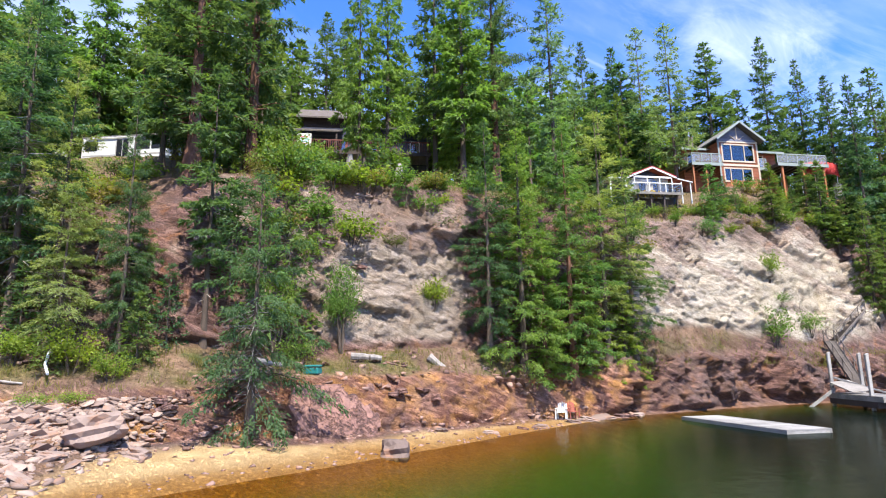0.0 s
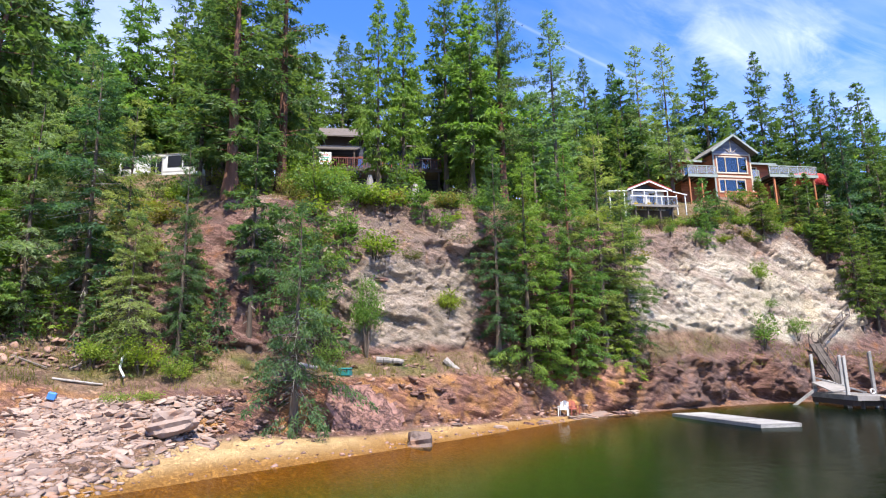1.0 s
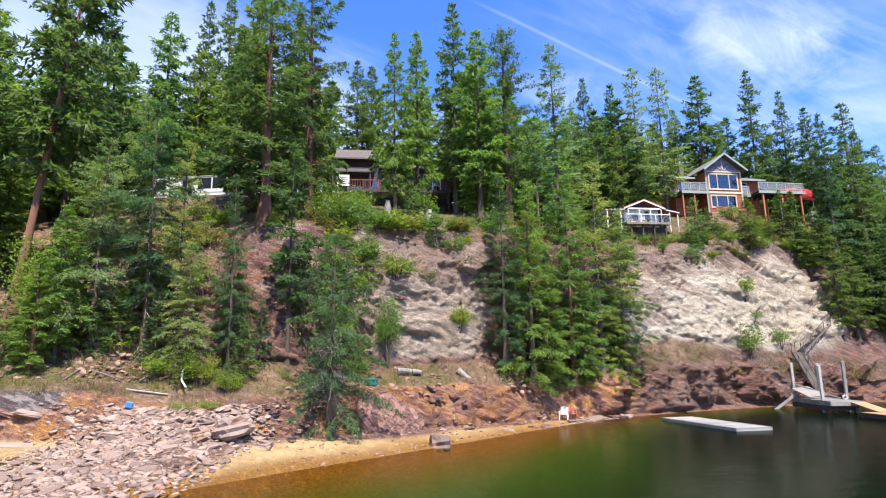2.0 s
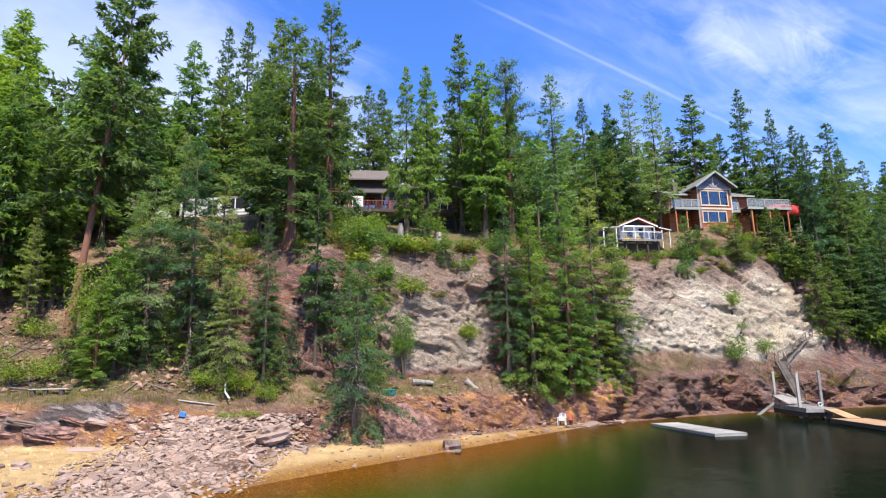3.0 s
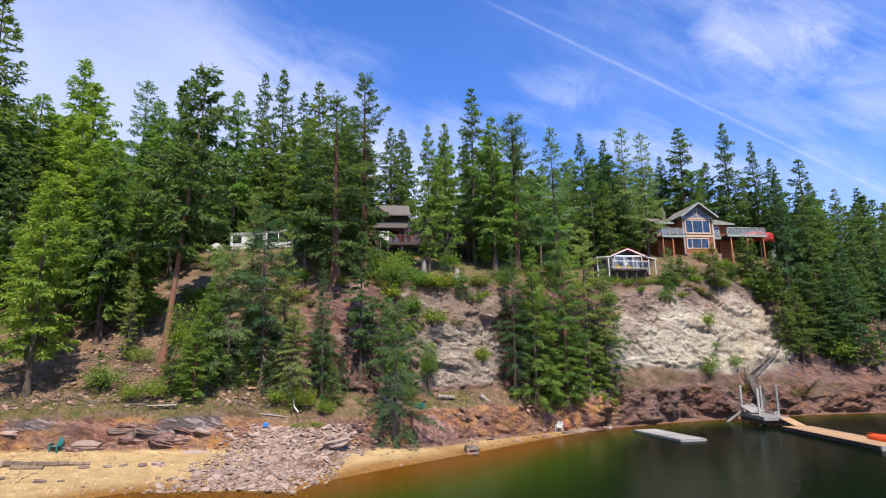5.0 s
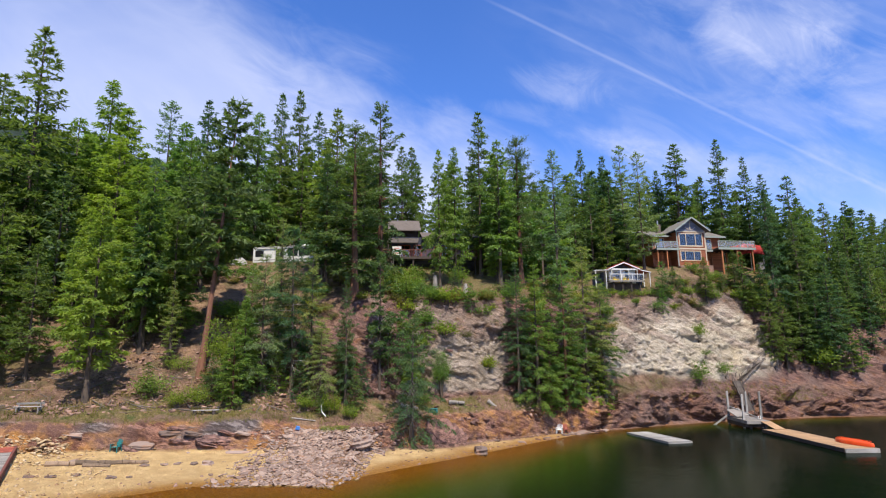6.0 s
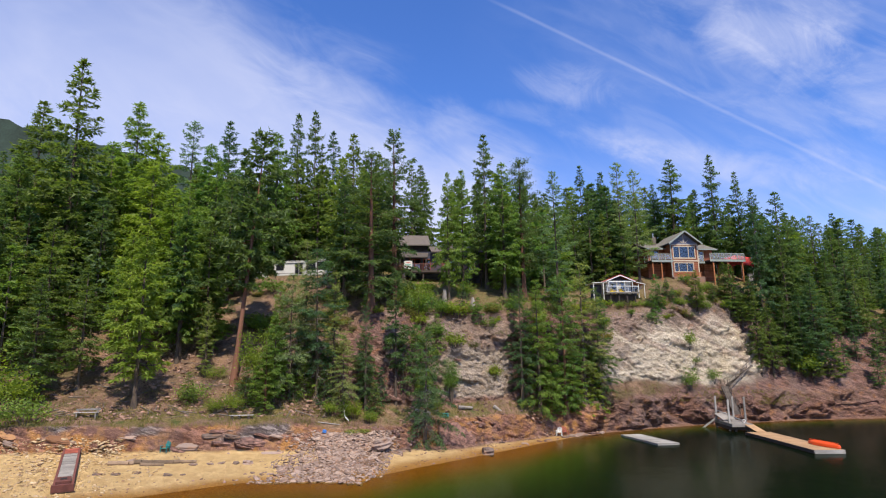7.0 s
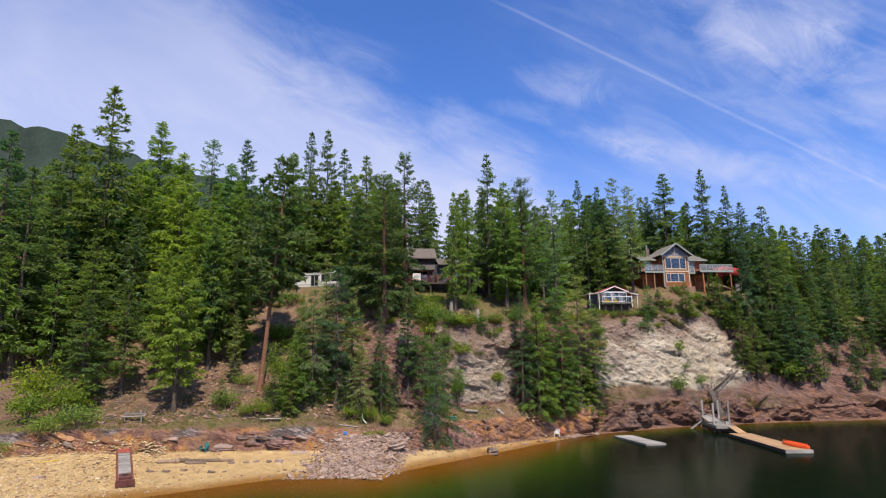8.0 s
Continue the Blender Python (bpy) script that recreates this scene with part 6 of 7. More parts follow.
def marine_cart():
    """The boat cradle that runs down the beach on two rails."""
    a, b = Vector((-38.0, 14.6, ground_at(-38, 14.6) + 0.25)), Vector((-32.5, 5.7, ground_at(-32.5, 5.7) + 0.3))
    d = b - a
    m = Matrix.Translation(a) @ d.to_track_quat("Y", "Z").to_matrix().to_4x4()
    L = d.length
    c = thing("boat_ramp", m, "red and grey timber boat ramp lying on the beach", "ramp")
    for x in (-0.56, 0.56):
        part("side_beam", boxes((x - 0.08, x + 0.08, 0, L, -0.2, 0.22), bevel=0.015), MAROON, c)
    for i in range(int(L / 0.32)):
        part("slat", boxes((-0.475, 0.475, i * 0.32 + 0.02, i * 0.32 + 0.29, 0.10, 0.16)), DIM_RED if i * 0.32 < 1.6 or i * 0.32 > L - 1.5 else GREY_WOOD, c)
    part("end_box", boxes((-0.46, 0.46, L - 1.3, L - 0.25, 0.165, 0.5), bevel=0.02), MAROON, c, "maroon timber winch box")
    part("hatch", boxes((-0.2, 0.2, L - 0.95, L - 0.6, 0.502, 0.53)), RUBBER, c)
    part("end_plank", boxes((-0.7, 0.7, L - 0.2, L + 0.02, -0.2, 0.3)), MAROON, c)
    return c


marine_cart()
keg = thing("storage_box", pose(-7.0, 29.7, ground_at(-7.0, 29.7) + 0.02, 0, 0, -12) @ Matrix.Diagonal((0.85, 0.85, 0.85, 1)), "teal plastic tub with a domed lid on the ledge", "box")
bm = boxes((-0.45, 0.45, -0.3, 0.3, 0, 0.36), bevel=0.05)
part("body", bm, TEAL, keg)
part("lid", boxes((-0.48, 0.48, -0.33, 0.33, 0.365, 0.52), bevel=0.07), TEAL, keg)
for x in (-0.3, 0.3):
    part("latch", boxes((x - 0.04, x + 0.04, -0.35, -0.332, 0.28, 0.42)), RUBBER, keg)
tub = part("water_can", boxes((-0.17, 0.17, -0.12, 0.12, 0, 0.32), bevel=0.04), BLUE, None)
tub.matrix_world = pose(-18.3, 22.3, ground_at(-18.3, 22.3) + 0.12, 8, 14, 30)
tagged(tub, "blue plastic can among the rocks", "can")
slide = part("paddle", beam(beam(bmesh.new(), (0, 0, 0), (0, 1.4, 0), 0.05, 0.05), (0, 1.35, 0), (0, 1.9, 0.0), 0.2, 0.03), YELLOW, None)
slide.matrix_world = pose(-43.0, 9.8, ground_at(-43, 10.4) + 0.1, 0, 0, -35)
tagged(slide, "yellow paddle lying on the stones", "paddle")
bm = bmesh.new()
pts = [Vector((0.35, 1.1, 1.45)), Vector((0.1, 0.7, 0.95)), Vector((0.25, 0.3, 0.45)), Vector((0.75, -0.2, 0.06))]
for a, b in zip(pts, pts[1:]):
    rod(bm, a, b, 0.055, 0.055, 8)
hose = part("drain_pipe", bm, WHITE, None)
hose.matrix_world = pose(-17.1, 24.6, ground_at(-17.1, 24.6) + 0.15)
tagged(hose, "bent white plastic pipe coming out of the bushes", "pipe")


def log(a, b, r0, r1, label, mat=DEAD, knots_=3, name="driftwood_log"):
    rng = random.Random(round(a[0] * 10))
    bm = bmesh.new()
    a, b = Vector(a), Vector(b)
    n = 5
    last = a
    for i in range(1, n + 1):
        p = a.lerp(b, i / n) + Vector((rng.uniform(-1, 1), rng.uniform(-1, 1), rng.uniform(-0.4, 0.4))) * r0 * 0.35
        rod(bm, last, p, r0 + (r1 - r0) * (i - 1) / n, r0 + (r1 - r0) * i / n, 8)
        last = p
    for i in range(knots_):
        p = a.lerp(b, rng.uniform(0.2, 0.9))
        rod(bm, p, p + Vector((rng.uniform(-1, 1), rng.uniform(-1, 1), rng.uniform(0.2, 1))).normalized() * r0 * 3, r0 * 0.35, r0 * 0.1, 5)
    ob = part(name, bm, mat, None)
    return tagged(ob, label, "log")


def lying(x0, y0, x1, y1, r0, r1, label, mat=DEAD, lift=0.0, bare=False):
    log((x0, y0, ground_at(x0, y0) + r0 * 0.5 + lift), (x1, y1, ground_at(x1, y1) + r1 * 0.5 + lift), r0, r1, label, mat, 0 if bare else 3)


for x0, y0, x1, y1, r0 in ((-33.8, 13.0, -32.0, 13.7, 0.22), (-32.2, 13.9, -30.4, 14.5, 0.24), (-30.7, 14.4, -28.9, 15.2, 0.22), (-31.4, 13.6, -29.6, 14.1, 0.18), (-29.1, 15.2, -27.7, 15.7, 0.16)):
    lying(x0, y0, x1, y1, r0, r0 * 0.85, "brown driftwood log half sunk in sand", BROWN_LOG, bare=True)
lying(-1.6, 34.2, 0.9, 34.6, 0.22, 0.12, "bleached driftwood log on the ledge", lift=0.22, bare=True)
lying(-5.6, 32.2, -4.0, 32.6, 0.2, 0.14, "bleached driftwood log on the ledge", lift=0.22, bare=True)
lying(-10.2, 29.6, -8.6, 29.9, 0.16, 0.1, "bleached driftwood log on the ledge", lift=0.22, bare=True)
lying(9.6, 42.4, 12.2, 43.6, 0.1, 0.08, "pale straight log across the rock ledge", PALE_WOOD, 0.25)
lying(-19.2, 23.6, -17.2, 24.2, 0.06, 0.04, "thin dead trunk lying among stones")
for x, y, top in ((-7.4, 40.9, 1.5), (-3.7, 39.4, 1.35)):
    bm = bmesh.new()
    rod(bm, (0, 0, -0.6), (0.06, 0.02, top * 0.75), 0.34, 0.26, 10)
    rod(bm, (0.06, 0.02, top * 0.7), (0.1, 0.03, top), 0.24, 0.17, 7)
    ob = part("tree_stump", bm, DEAD, None)
    ob.matrix_world = pose(x, y, ground_at(x, y), 4, -5, 40 * x)
    tagged(ob, "bleached grey tree stump at the cliff edge", "stump")


# ---------------------------------------------------------------- woods, scrub and stones
def inside(x, y, zones):
    return any(x0 < x < x1 and y0 < y < y1 for x0, x1, y0, y1 in zones)


CLEAR = ((24, 48, 58, 79), (14, 24.5, 51.5, 60), (-17, 0, 46, 61), (-38, -21, 44, 55), (-86, -72, 44, 54))
rng = random.Random(21)


def forest(x0, x1, near, far, gap, tall, tries, kinds=("far",), clear=CLEAR, group="wood behind the houses", wide=(0.9, 1.25)):
    """Trees strewn at random, never closer than gap, between two distances behind the waterline."""
    found = []
    for _ in range(tries):
        x = rng.uniform(x0, x1)
        y = float(np.interp(x, STATION_X, KNOTS[:, 3, 0])) + rng.uniform(near, far)
        if inside(x, y, clear) or any((x - a) ** 2 + (y - b) ** 2 < gap * gap for a, b in found):
            continue
        found.append((x, y))
        plant(rng.choice(kinds), x, y, rng.uniform(*tall), rng.uniform(*wide), group=group)


forest(-125, -36, 66, 100, 5.6, (13, 18), 800, wide=(1.05, 1.4))
forest(-72, -20, 44, 66, 3.7, (14, 19), 900, wide=(1.05, 1.35))
forest(-110, -44, 33, 52, 5.0, (10, 15), 600, ("far_cedar", "far"), group="wood on the west slope")
forest(-20, 26, 22, 56, 4.2, (13, 18), 800, clear=CLEAR + ((-40, 26, 0, 54),), wide=(1.1, 1.45))
forest(26, 120, 22, 60, 4.6, (12, 17), 950, wide=(1.1, 1.45))
forest(-1, 26, 18.5, 27, 3.6, (8, 14), 260, ("far_fir", "far", "young"), clear=CLEAR, group="wood round the cabin", wide=(0.85, 1.1))
forest(41, 120, 9, 24, 3.3, (8, 14), 900, group="wood on the east slope")
forest(37, 52, 6.0, 12, 2.6, (4.5, 8.5), 300, ("far_fir",), clear=((28, 43, 50, 61), (24, 48, 62, 79)), group="wood on the east slope", wide=(1.2, 1.6))
forest(46, 84, 3.0, 13, 2.6, (5, 9.5), 500, ("far_fir",), group="wood on the east slope", wide=(1.1, 1.5))
for kind, x, y, h, w in (("fir", -22, 45, 18, 1), ("fir", -20.5, 40, 17, 1), ("fir", 39.6, 58.0, 13.0, 0.85), ("fir", 41.8, 58.8, 11.0, 1.1), ("fir", 42.6, 61.6, 21.5, 0.75), ("fir", 45.0, 60.2, 12.0, 1.1), ("fir", 47.5, 63.5, 18.0, 0.9), ("fir", 50.0, 61.0, 17.0, 1.0), ("fir", 30.9, 57.6, 6.6, 1.6), ("fir", 37.6, 63.2, 6.4, 1.5), ("fir", 41.6, 62.0, 7.2, 1.5), ("fir", 43.4, 60.6, 6.0, 1.5), ("fir", 38.8, 60.7, 5.4, 1.5), ("fir", 46.4, 60.5, 10.3, 1.3), ("fir", 48.4, 60.1, 7.0, 1.5), ("fir", 24.0, 54.2, 3.9, 1.6), ("fir", 34.4, 60.2, 3.4, 1.6), ("fir", 47.3, 60.2, 13.5, 1.2), ("fir", 26.5, 57.8, 3.2, 1.6),
                         ("fir", 50.5, 63.0, 11, 1.3), ("fir", 45.4, 62.6, 5.5, 1.4), ("cedar", -37.5, 31, 20, 1), ("cedar", -34, 32.2, 12, 1.1), ("fir", -44, 23.5, 13, 1.1), 
                         ("cedar", -41.5, 27, 16, 1)):
    plant(kind, x, y, h, w)
for kind, x, y, h, w in (("young", -32.8, 24.1, 3.1, 1.2), ("young", -27.0, 24.6, 4.0, 1.1), ("young", 24.0, 55, 5.0, 1), ("young", -9.0, 32.2, 8.2, 0.75),
                         ("young", -10.2, 31.6, 7.2, 0.8), ("young", -8.0, 34.4, 4.2, 0.9), ("young", -3.1, 37.6, 2.9, 1.1), ("young", -5.0, 38.6, 3.2, 1.2), ("young", 27.0, 56.6, 2.6, 1.1), ("young", 38.2, 61.2, 4.6, 1),
                         ("young", 23.2, 53.2, 3.2, 1.1), ("young", 14.6, 50.2, 3.0, 1.1), ("young", 12.0, 48.4, 4, 1), ("young", 32.5, 60.6, 2.4, 1.1)):
    plant(kind, x, y, h, w)
for kind, x, y, h, w in (("bush", -32.0, 28.6, 2.2, 1), ("bush", -15.9, 23.0, 0.9, 1.3), ("bush", -18.4, 25.2, 1.5, 1.2), ("bush", -42.6, 14.8, 3.4, 1.2), ("bush", -45.3, 12.8, 2.8, 1.3), ("bush", -45.5, 17.1, 3.6, 1.2), ("bush", -48.4, 15.0, 3.4, 1.2), ("bush", -50.2, 18.4, 4.2, 1.2), ("bush", -47.6, 10.8, 2.2, 1.3), ("bush", 21.8, 52.6, 1.9, 1), ("bush", 19.2, 51.6, 1.2, 1.1), ("bush", 28, 56.5, 1.7, 1.2),
                         ("bush", 38.4, 61.8, 2.4, 1), ("bush", 27.7, 53.6, 2.8, 0.8), ("bush", 26.4, 51.4, 3.0, 0.9), ("bush", 31.0, 54, 2.6, 0.9), ("bush", 28.3, 53.4, 1.5, 1), ("bush", -8.2, 31.6, 2.0, 1),
                         ("broad", -6.4, 33.6, 5.2, 0.7), ("broad", -9.4, 31.4, 4.6, 0.7), ("bush", -14.3, 25.2, 1.2, 1.2)):
    plant(kind, x, y, h, w, group="bushes on the shore")
for kind, x, y, h, w in (("bush", -14.6, 23.6, 0.8, 1.5), ("bush", -16.2, 25.6, 1.7, 1.1), ("bush", -11.4, 38.0, 2.4, 1.3), ("bush", -9.8, 38.2, 2.4, 1.3), ("bush", -8.2, 38.6, 2.0, 1.3), ("bush", -12.6, 38.4, 2.2, 1.3), ("bush", -10.4, 35.4, 2.8, 1.0), ("bush", -7.6, 36.6, 2.2, 1.1), ("bush", -10.0, 36, 3.4, 1),
                         ("bush", -1.1, 39.6, 1.8, 1.2), ("bush", -32.2, 24.4, 2.8, 1.1), ("bush", -27.8, 23.5, 1.6, 1.3), ("bush", -29.4, 23.0, 1.4, 1.3), ("bush", -1.4, 36.6, 2.0, 0.9), ("bush", 14.2, 47.6, 2.4, 1), ("bush", 47, 60, 4.5, 1),
                         ("bush", 36.6, 61.0, 1.8, 1.1), ("bush", -4.6, 42.4, 2.2, 1.3)):
    plant(kind, x, y, h, w, group="bushes on the shore")
for _ in range(95):
    x = rng.uniform(-60, 60)
    f = rng.uniform(0.02, 1.0)
    ky, kz = profile(x)
    y = ky[7] * (1 - f) + ky[9] * f if x > -18 else ky[6] * (1 - f) + ky[9] * f
    if inside(x, y, ((13.5, 25, 50, 60), (25, 46, 60, 68), (-16, 0, 46, 54), (-36, -23, 46, 52))):
        continue
    plant("scrub", x, y, rng.uniform(0.8, 2.0), rng.uniform(1.0, 1.6), group="scrub on the slope")


for x, y in ((16.6, 54.2), (18.0, 54.0), (19.4, 54.5), (20.8, 54.7), (22.2, 54.9), (15.2, 53.9)):
    plant("scrub", x, y, rng.uniform(0.9, 1.3), 1.3, group="scrub on the slope")
for _ in range(34):
    x = rng.uniform(-14, 8)
    ky, kz = profile(x)
    plant(rng.choice(("scrub", "scrub", "young")), x, float(np.interp(rng.uniform(6.9, 8.4), range(len(ky)), ky)), rng.uniform(0.7, 1.8), rng.uniform(1.0, 1.6), group="scrub on the slope")
for _ in range(6):
    plant("young", rng.uniform(-27, -13), rng.uniform(24.6, 27.6), rng.uniform(2.4, 4.6), rng.uniform(0.9, 1.2), group="young firs on the bank")
for _ in range(70):
    x = rng.uniform(-36, -9)
    y = rng.uniform(33, 45)
    if ground_at(x, y) < 12:
        continue
    plant(rng.choice(("scrub", "scrub", "young")), x, y, rng.uniform(0.9, 1.9), rng.uniform(1.1, 1.6), group="scrub on the slope")
for _ in range(40):
    x = rng.uniform(24, 47)
    ky, kz = profile(x)
    y = float(np.interp(rng.uniform(7.6, 8.95), range(len(ky)), ky))
    plant(rng.choice(("scrub", "scrub", "young")), x, y, rng.uniform(0.7, 1.6), rng.uniform(1.0, 1.4), group="scrub on the slope")


def stone_mesh(seed, flat=0.32, corners=13):
    r = np.random.default_rng(seed)
    bm = bmesh.new()
    for _ in range(corners):
        v = r.normal(size=3)
        v /= np.abs(v).max() ** 0.8 * np.linalg.norm(v) ** 0.2
        bm.verts.new((v[0] * 0.5, v[1] * 0.36, v[2] * flat * 0.5))
    hull = bmesh.ops.convex_hull(bm, input=bm.verts)
    bmesh.ops.delete(bm, geom=list({g for g in hull["geom_interior"] + hull["geom_unused"] if isinstance(g, bmesh.types.BMVert)}), context="VERTS")
    me = bpy.data.meshes.new("stone")
    bm.to_mesh(me)
    bm.free()
    me.materials.append(STONE)
    return me


random.seed(1)
SLABS = [stone_mesh(300 + i, 0.22 + 0.06 * (i % 4)) for i in range(10)]
LUMPS = [stone_mesh(340 + i, 0.62) for i in range(6)]


def lay(me, x, y, size, tilt=14, sink=0.25, z=None):
    s = size * rng.uniform(0.8, 1.2)
    gz = ground_at(x, y) if z is None else z
    return Matrix.Translation((x, y, gz + 0.05 * size - sink * 0.1 * size)) @ Euler((radians(rng.gauss(0, tilt)), radians(rng.gauss(0, tilt)), rng.uniform(0, 6.28))).to_matrix().to_4x4() @ Matrix.Diagonal((s, s * rng.uniform(0.75, 1.2), s, 1))


def stone_part(m, me, name="stone"):
    ob = mesh_ob(name, me, None, ground)
    ob.matrix_world = m


def strewn(name, label, count, spot, sizes, protos, tilt=16, mat=STONE):
    """Many loose stones as one piece of stuff."""
    vs, fs, base = [], [], 0
    data = []
    for me in protos:
        me.calc_loop_triangles()
        data.append((np.array([tuple(v.co) for v in me.vertices]), np.array([tuple(t.vertices) for t in me.loop_triangles])))
    for _ in range(count):
        x, y = spot()
        v, f = data[rng.randrange(len(data))]
        m = np.array(lay(None, x, y, rng.uniform(*sizes) ** 1.0, tilt))
        vs.append(v @ m[:3, :3].T + m[:3, 3])
        fs.append(f + base)
        base += len(v)
    ob = new(name, arrays(name, np.concatenate(vs), np.concatenate(fs), mat))
    return tagged(ob, label, "stones", kind="stuff")


def rubble_spot():
    x = rng.gauss(-16.0, 2.4)
    while not -22.5 < x < -11.3:
        x = rng.gauss(-16.0, 2.4)
    ky, kz = profile(x)
    f = rng.uniform(-0.12, 1.8)
    return x, float(np.interp(3 + f, range(len(ky)), ky))


def bank_spot():
    x = rng.uniform(-52, -34.6)
    ky, kz = profile(x)
    return x, float(np.interp(rng.uniform(3.1, 4.6), range(len(ky)), ky))


def foot_spot():
    x = rng.uniform(-12, 12)
    ky, kz = profile(x)
    return x, float(np.interp(rng.choice((rng.uniform(3.75, 4.25), rng.uniform(4.6, 6.0), rng.uniform(4.6, 6.0))), range(len(ky)), ky))


def beach_spot():
    x = rng.choice((rng.uniform(-12.5, 6), rng.uniform(-12.5, 6), rng.uniform(-42, -19)))
    ky, kz = profile(x)
    return x, float(np.interp(rng.choice((rng.uniform(3.02, 3.3), rng.uniform(3.5, 4.1))), range(len(ky)), ky))


def strand_spot():
    x = rng.uniform(-47, -29)
    ky, kz = profile(x)
    return x, float(np.interp(rng.uniform(3.08, 4.2), range(len(ky)), ky))


def slope_spot():
    x = rng.uniform(-46, -18)
    ky, kz = profile(x)
    return x, float(np.interp(rng.uniform(5.4, 7.4), range(len(ky)), ky))


for _ in range(290):
    x, y = rubble_spot()
    stone_part(lay(None, x, y, rng.uniform(0.35, 1.0)), rng.choice(SLABS))
strewn("rubble", "heap of broken reddish-grey slabs at the waterline", 4200, rubble_spot, (0.14, 0.5), SLABS)
strewn("bank_stones", "flat broken tan stones along the bank", 1500, bank_spot, (0.10, 0.5), SLABS, mat=TAN_STONE)
strewn("shore_stones", "loose red-brown stones below the ledge", 520, foot_spot, (0.12, 0.6), SLABS, mat=RED_PEBBLE)
strewn("beach_stones", "small red-brown stones on the sand", 420, beach_spot, (0.06, 0.3), SLABS + LUMPS, mat=RED_PEBBLE)
strewn("strand_stones", "flat tan stones strewn over the sand", 900, strand_spot, (0.08, 0.36), SLABS, mat=TAN_STONE)
strewn("slope_stones", "loose stones on the wooded slope", 1500, slope_spot, (0.15, 0.6), SLABS + LUMPS, mat=RED_PEBBLE)
# great slabs and broken plates of the ledge
def slab_mesh(seed, w, d, h, cut=0.22):
    """A squared block of rock with knocked-off corners and a few split planes."""
    r = np.random.default_rng(seed)
    bm = bmesh.new()
    for sx in (-1, 1):
        for sy in (-1, 1):
            for sz in (-1, 1):
                for _ in range(3):
                    bm.verts.new((sx * w / 2 * (1 - cut * r.random()), sy * d / 2 * (1 - cut * r.random()), sz * h / 2 * (1 - cut * r.random())))
    hull = bmesh.ops.convex_hull(bm, input=bm.verts)
    bmesh.ops.delete(bm, geom=list({g for g in hull["geom_interior"] + hull["geom_unused"] if isinstance(g, bmesh.types.BMVert)}), context="VERTS")
    bmesh.ops.triangulate(bm, faces=bm.faces[:])
    bmesh.ops.subdivide_edges(bm, edges=bm.edges[:], cuts=2, use_grid_fill=True)
    for v in bm.verts:
        v.co += v.co.normalized() * (0.06 * noise.noise(v.co * 1.7 + Vector((seed, 0, 0))) + 0.05 * noise.noise(v.co * 5.0 + Vector((0, seed, 0)))) * min(2.0, w)
        v.co.x += 0.05 * w * (math.floor(v.co.z / (0.22 * h)) % 2)
    me = bpy.data.meshes.new("rock_slab")
    bm.to_mesh(me)
    bm.free()
    return me


def red_stone_look(w):
    at = w.n("ShaderNodeTexCoord").outputs["Object"]
    one = w.n("ShaderNodeObjectInfo").outputs["Random"]
    band = w.noise(1.3, 8, 0.68, w.scaled(at, (0.7, 0.7, 1.8), (0.1, 0.5, 0.0)), distort=0.8)
    fine, broad = w.noise(8, 6, 0.65, at), w.noise(0.8, 4, 0.6, at)
    col = w.mix(w.ramp(band, 0.34, 0.62), (0.10, 0.050, 0.040), (0.30, 0.155, 0.118))
    col = w.mix(w.math("MULTIPLY", w.ramp(broad, 0.45, 0.65), 0.45), col, (0.34, 0.185, 0.15))
    vein = w.ramp(w.math("ABSOLUTE", w.math("SUBTRACT", w.noise(1.6, 8, 0.7, w.scaled(at, (1.0, 1.0, 0.5), (0.3, 0.6, 0.2)), distort=1.2), 0.5)), 0.03, 0.0)
    col = w.mix(w.math("MULTIPLY", vein, 0.75), col, (0.07, 0.038, 0.032))
    col = w.mix(w.math("MULTIPLY", w.ramp(fine, 0.52, 0.7), 0.45), col, (0.33, 0.15, 0.05))
    col = w.mix(w.math("MULTIPLY", one, 0.35), col, (0.17, 0.14, 0.145))
    p = w.n("ShaderNodeBsdfPrincipled", Roughness=0.85)
    w.put(p.inputs["Base Color"], col)
    p.inputs["Specular IOR Level"].default_value = 0.22
    w.put(p.inputs["Normal"], w.bump(w.math("SUBTRACT", w.math("ADD", band, w.math("MULTIPLY", fine, 0.5)), w.math("MULTIPLY", vein, 0.5)), 0.9, 0.10))
    return p.outputs[0]


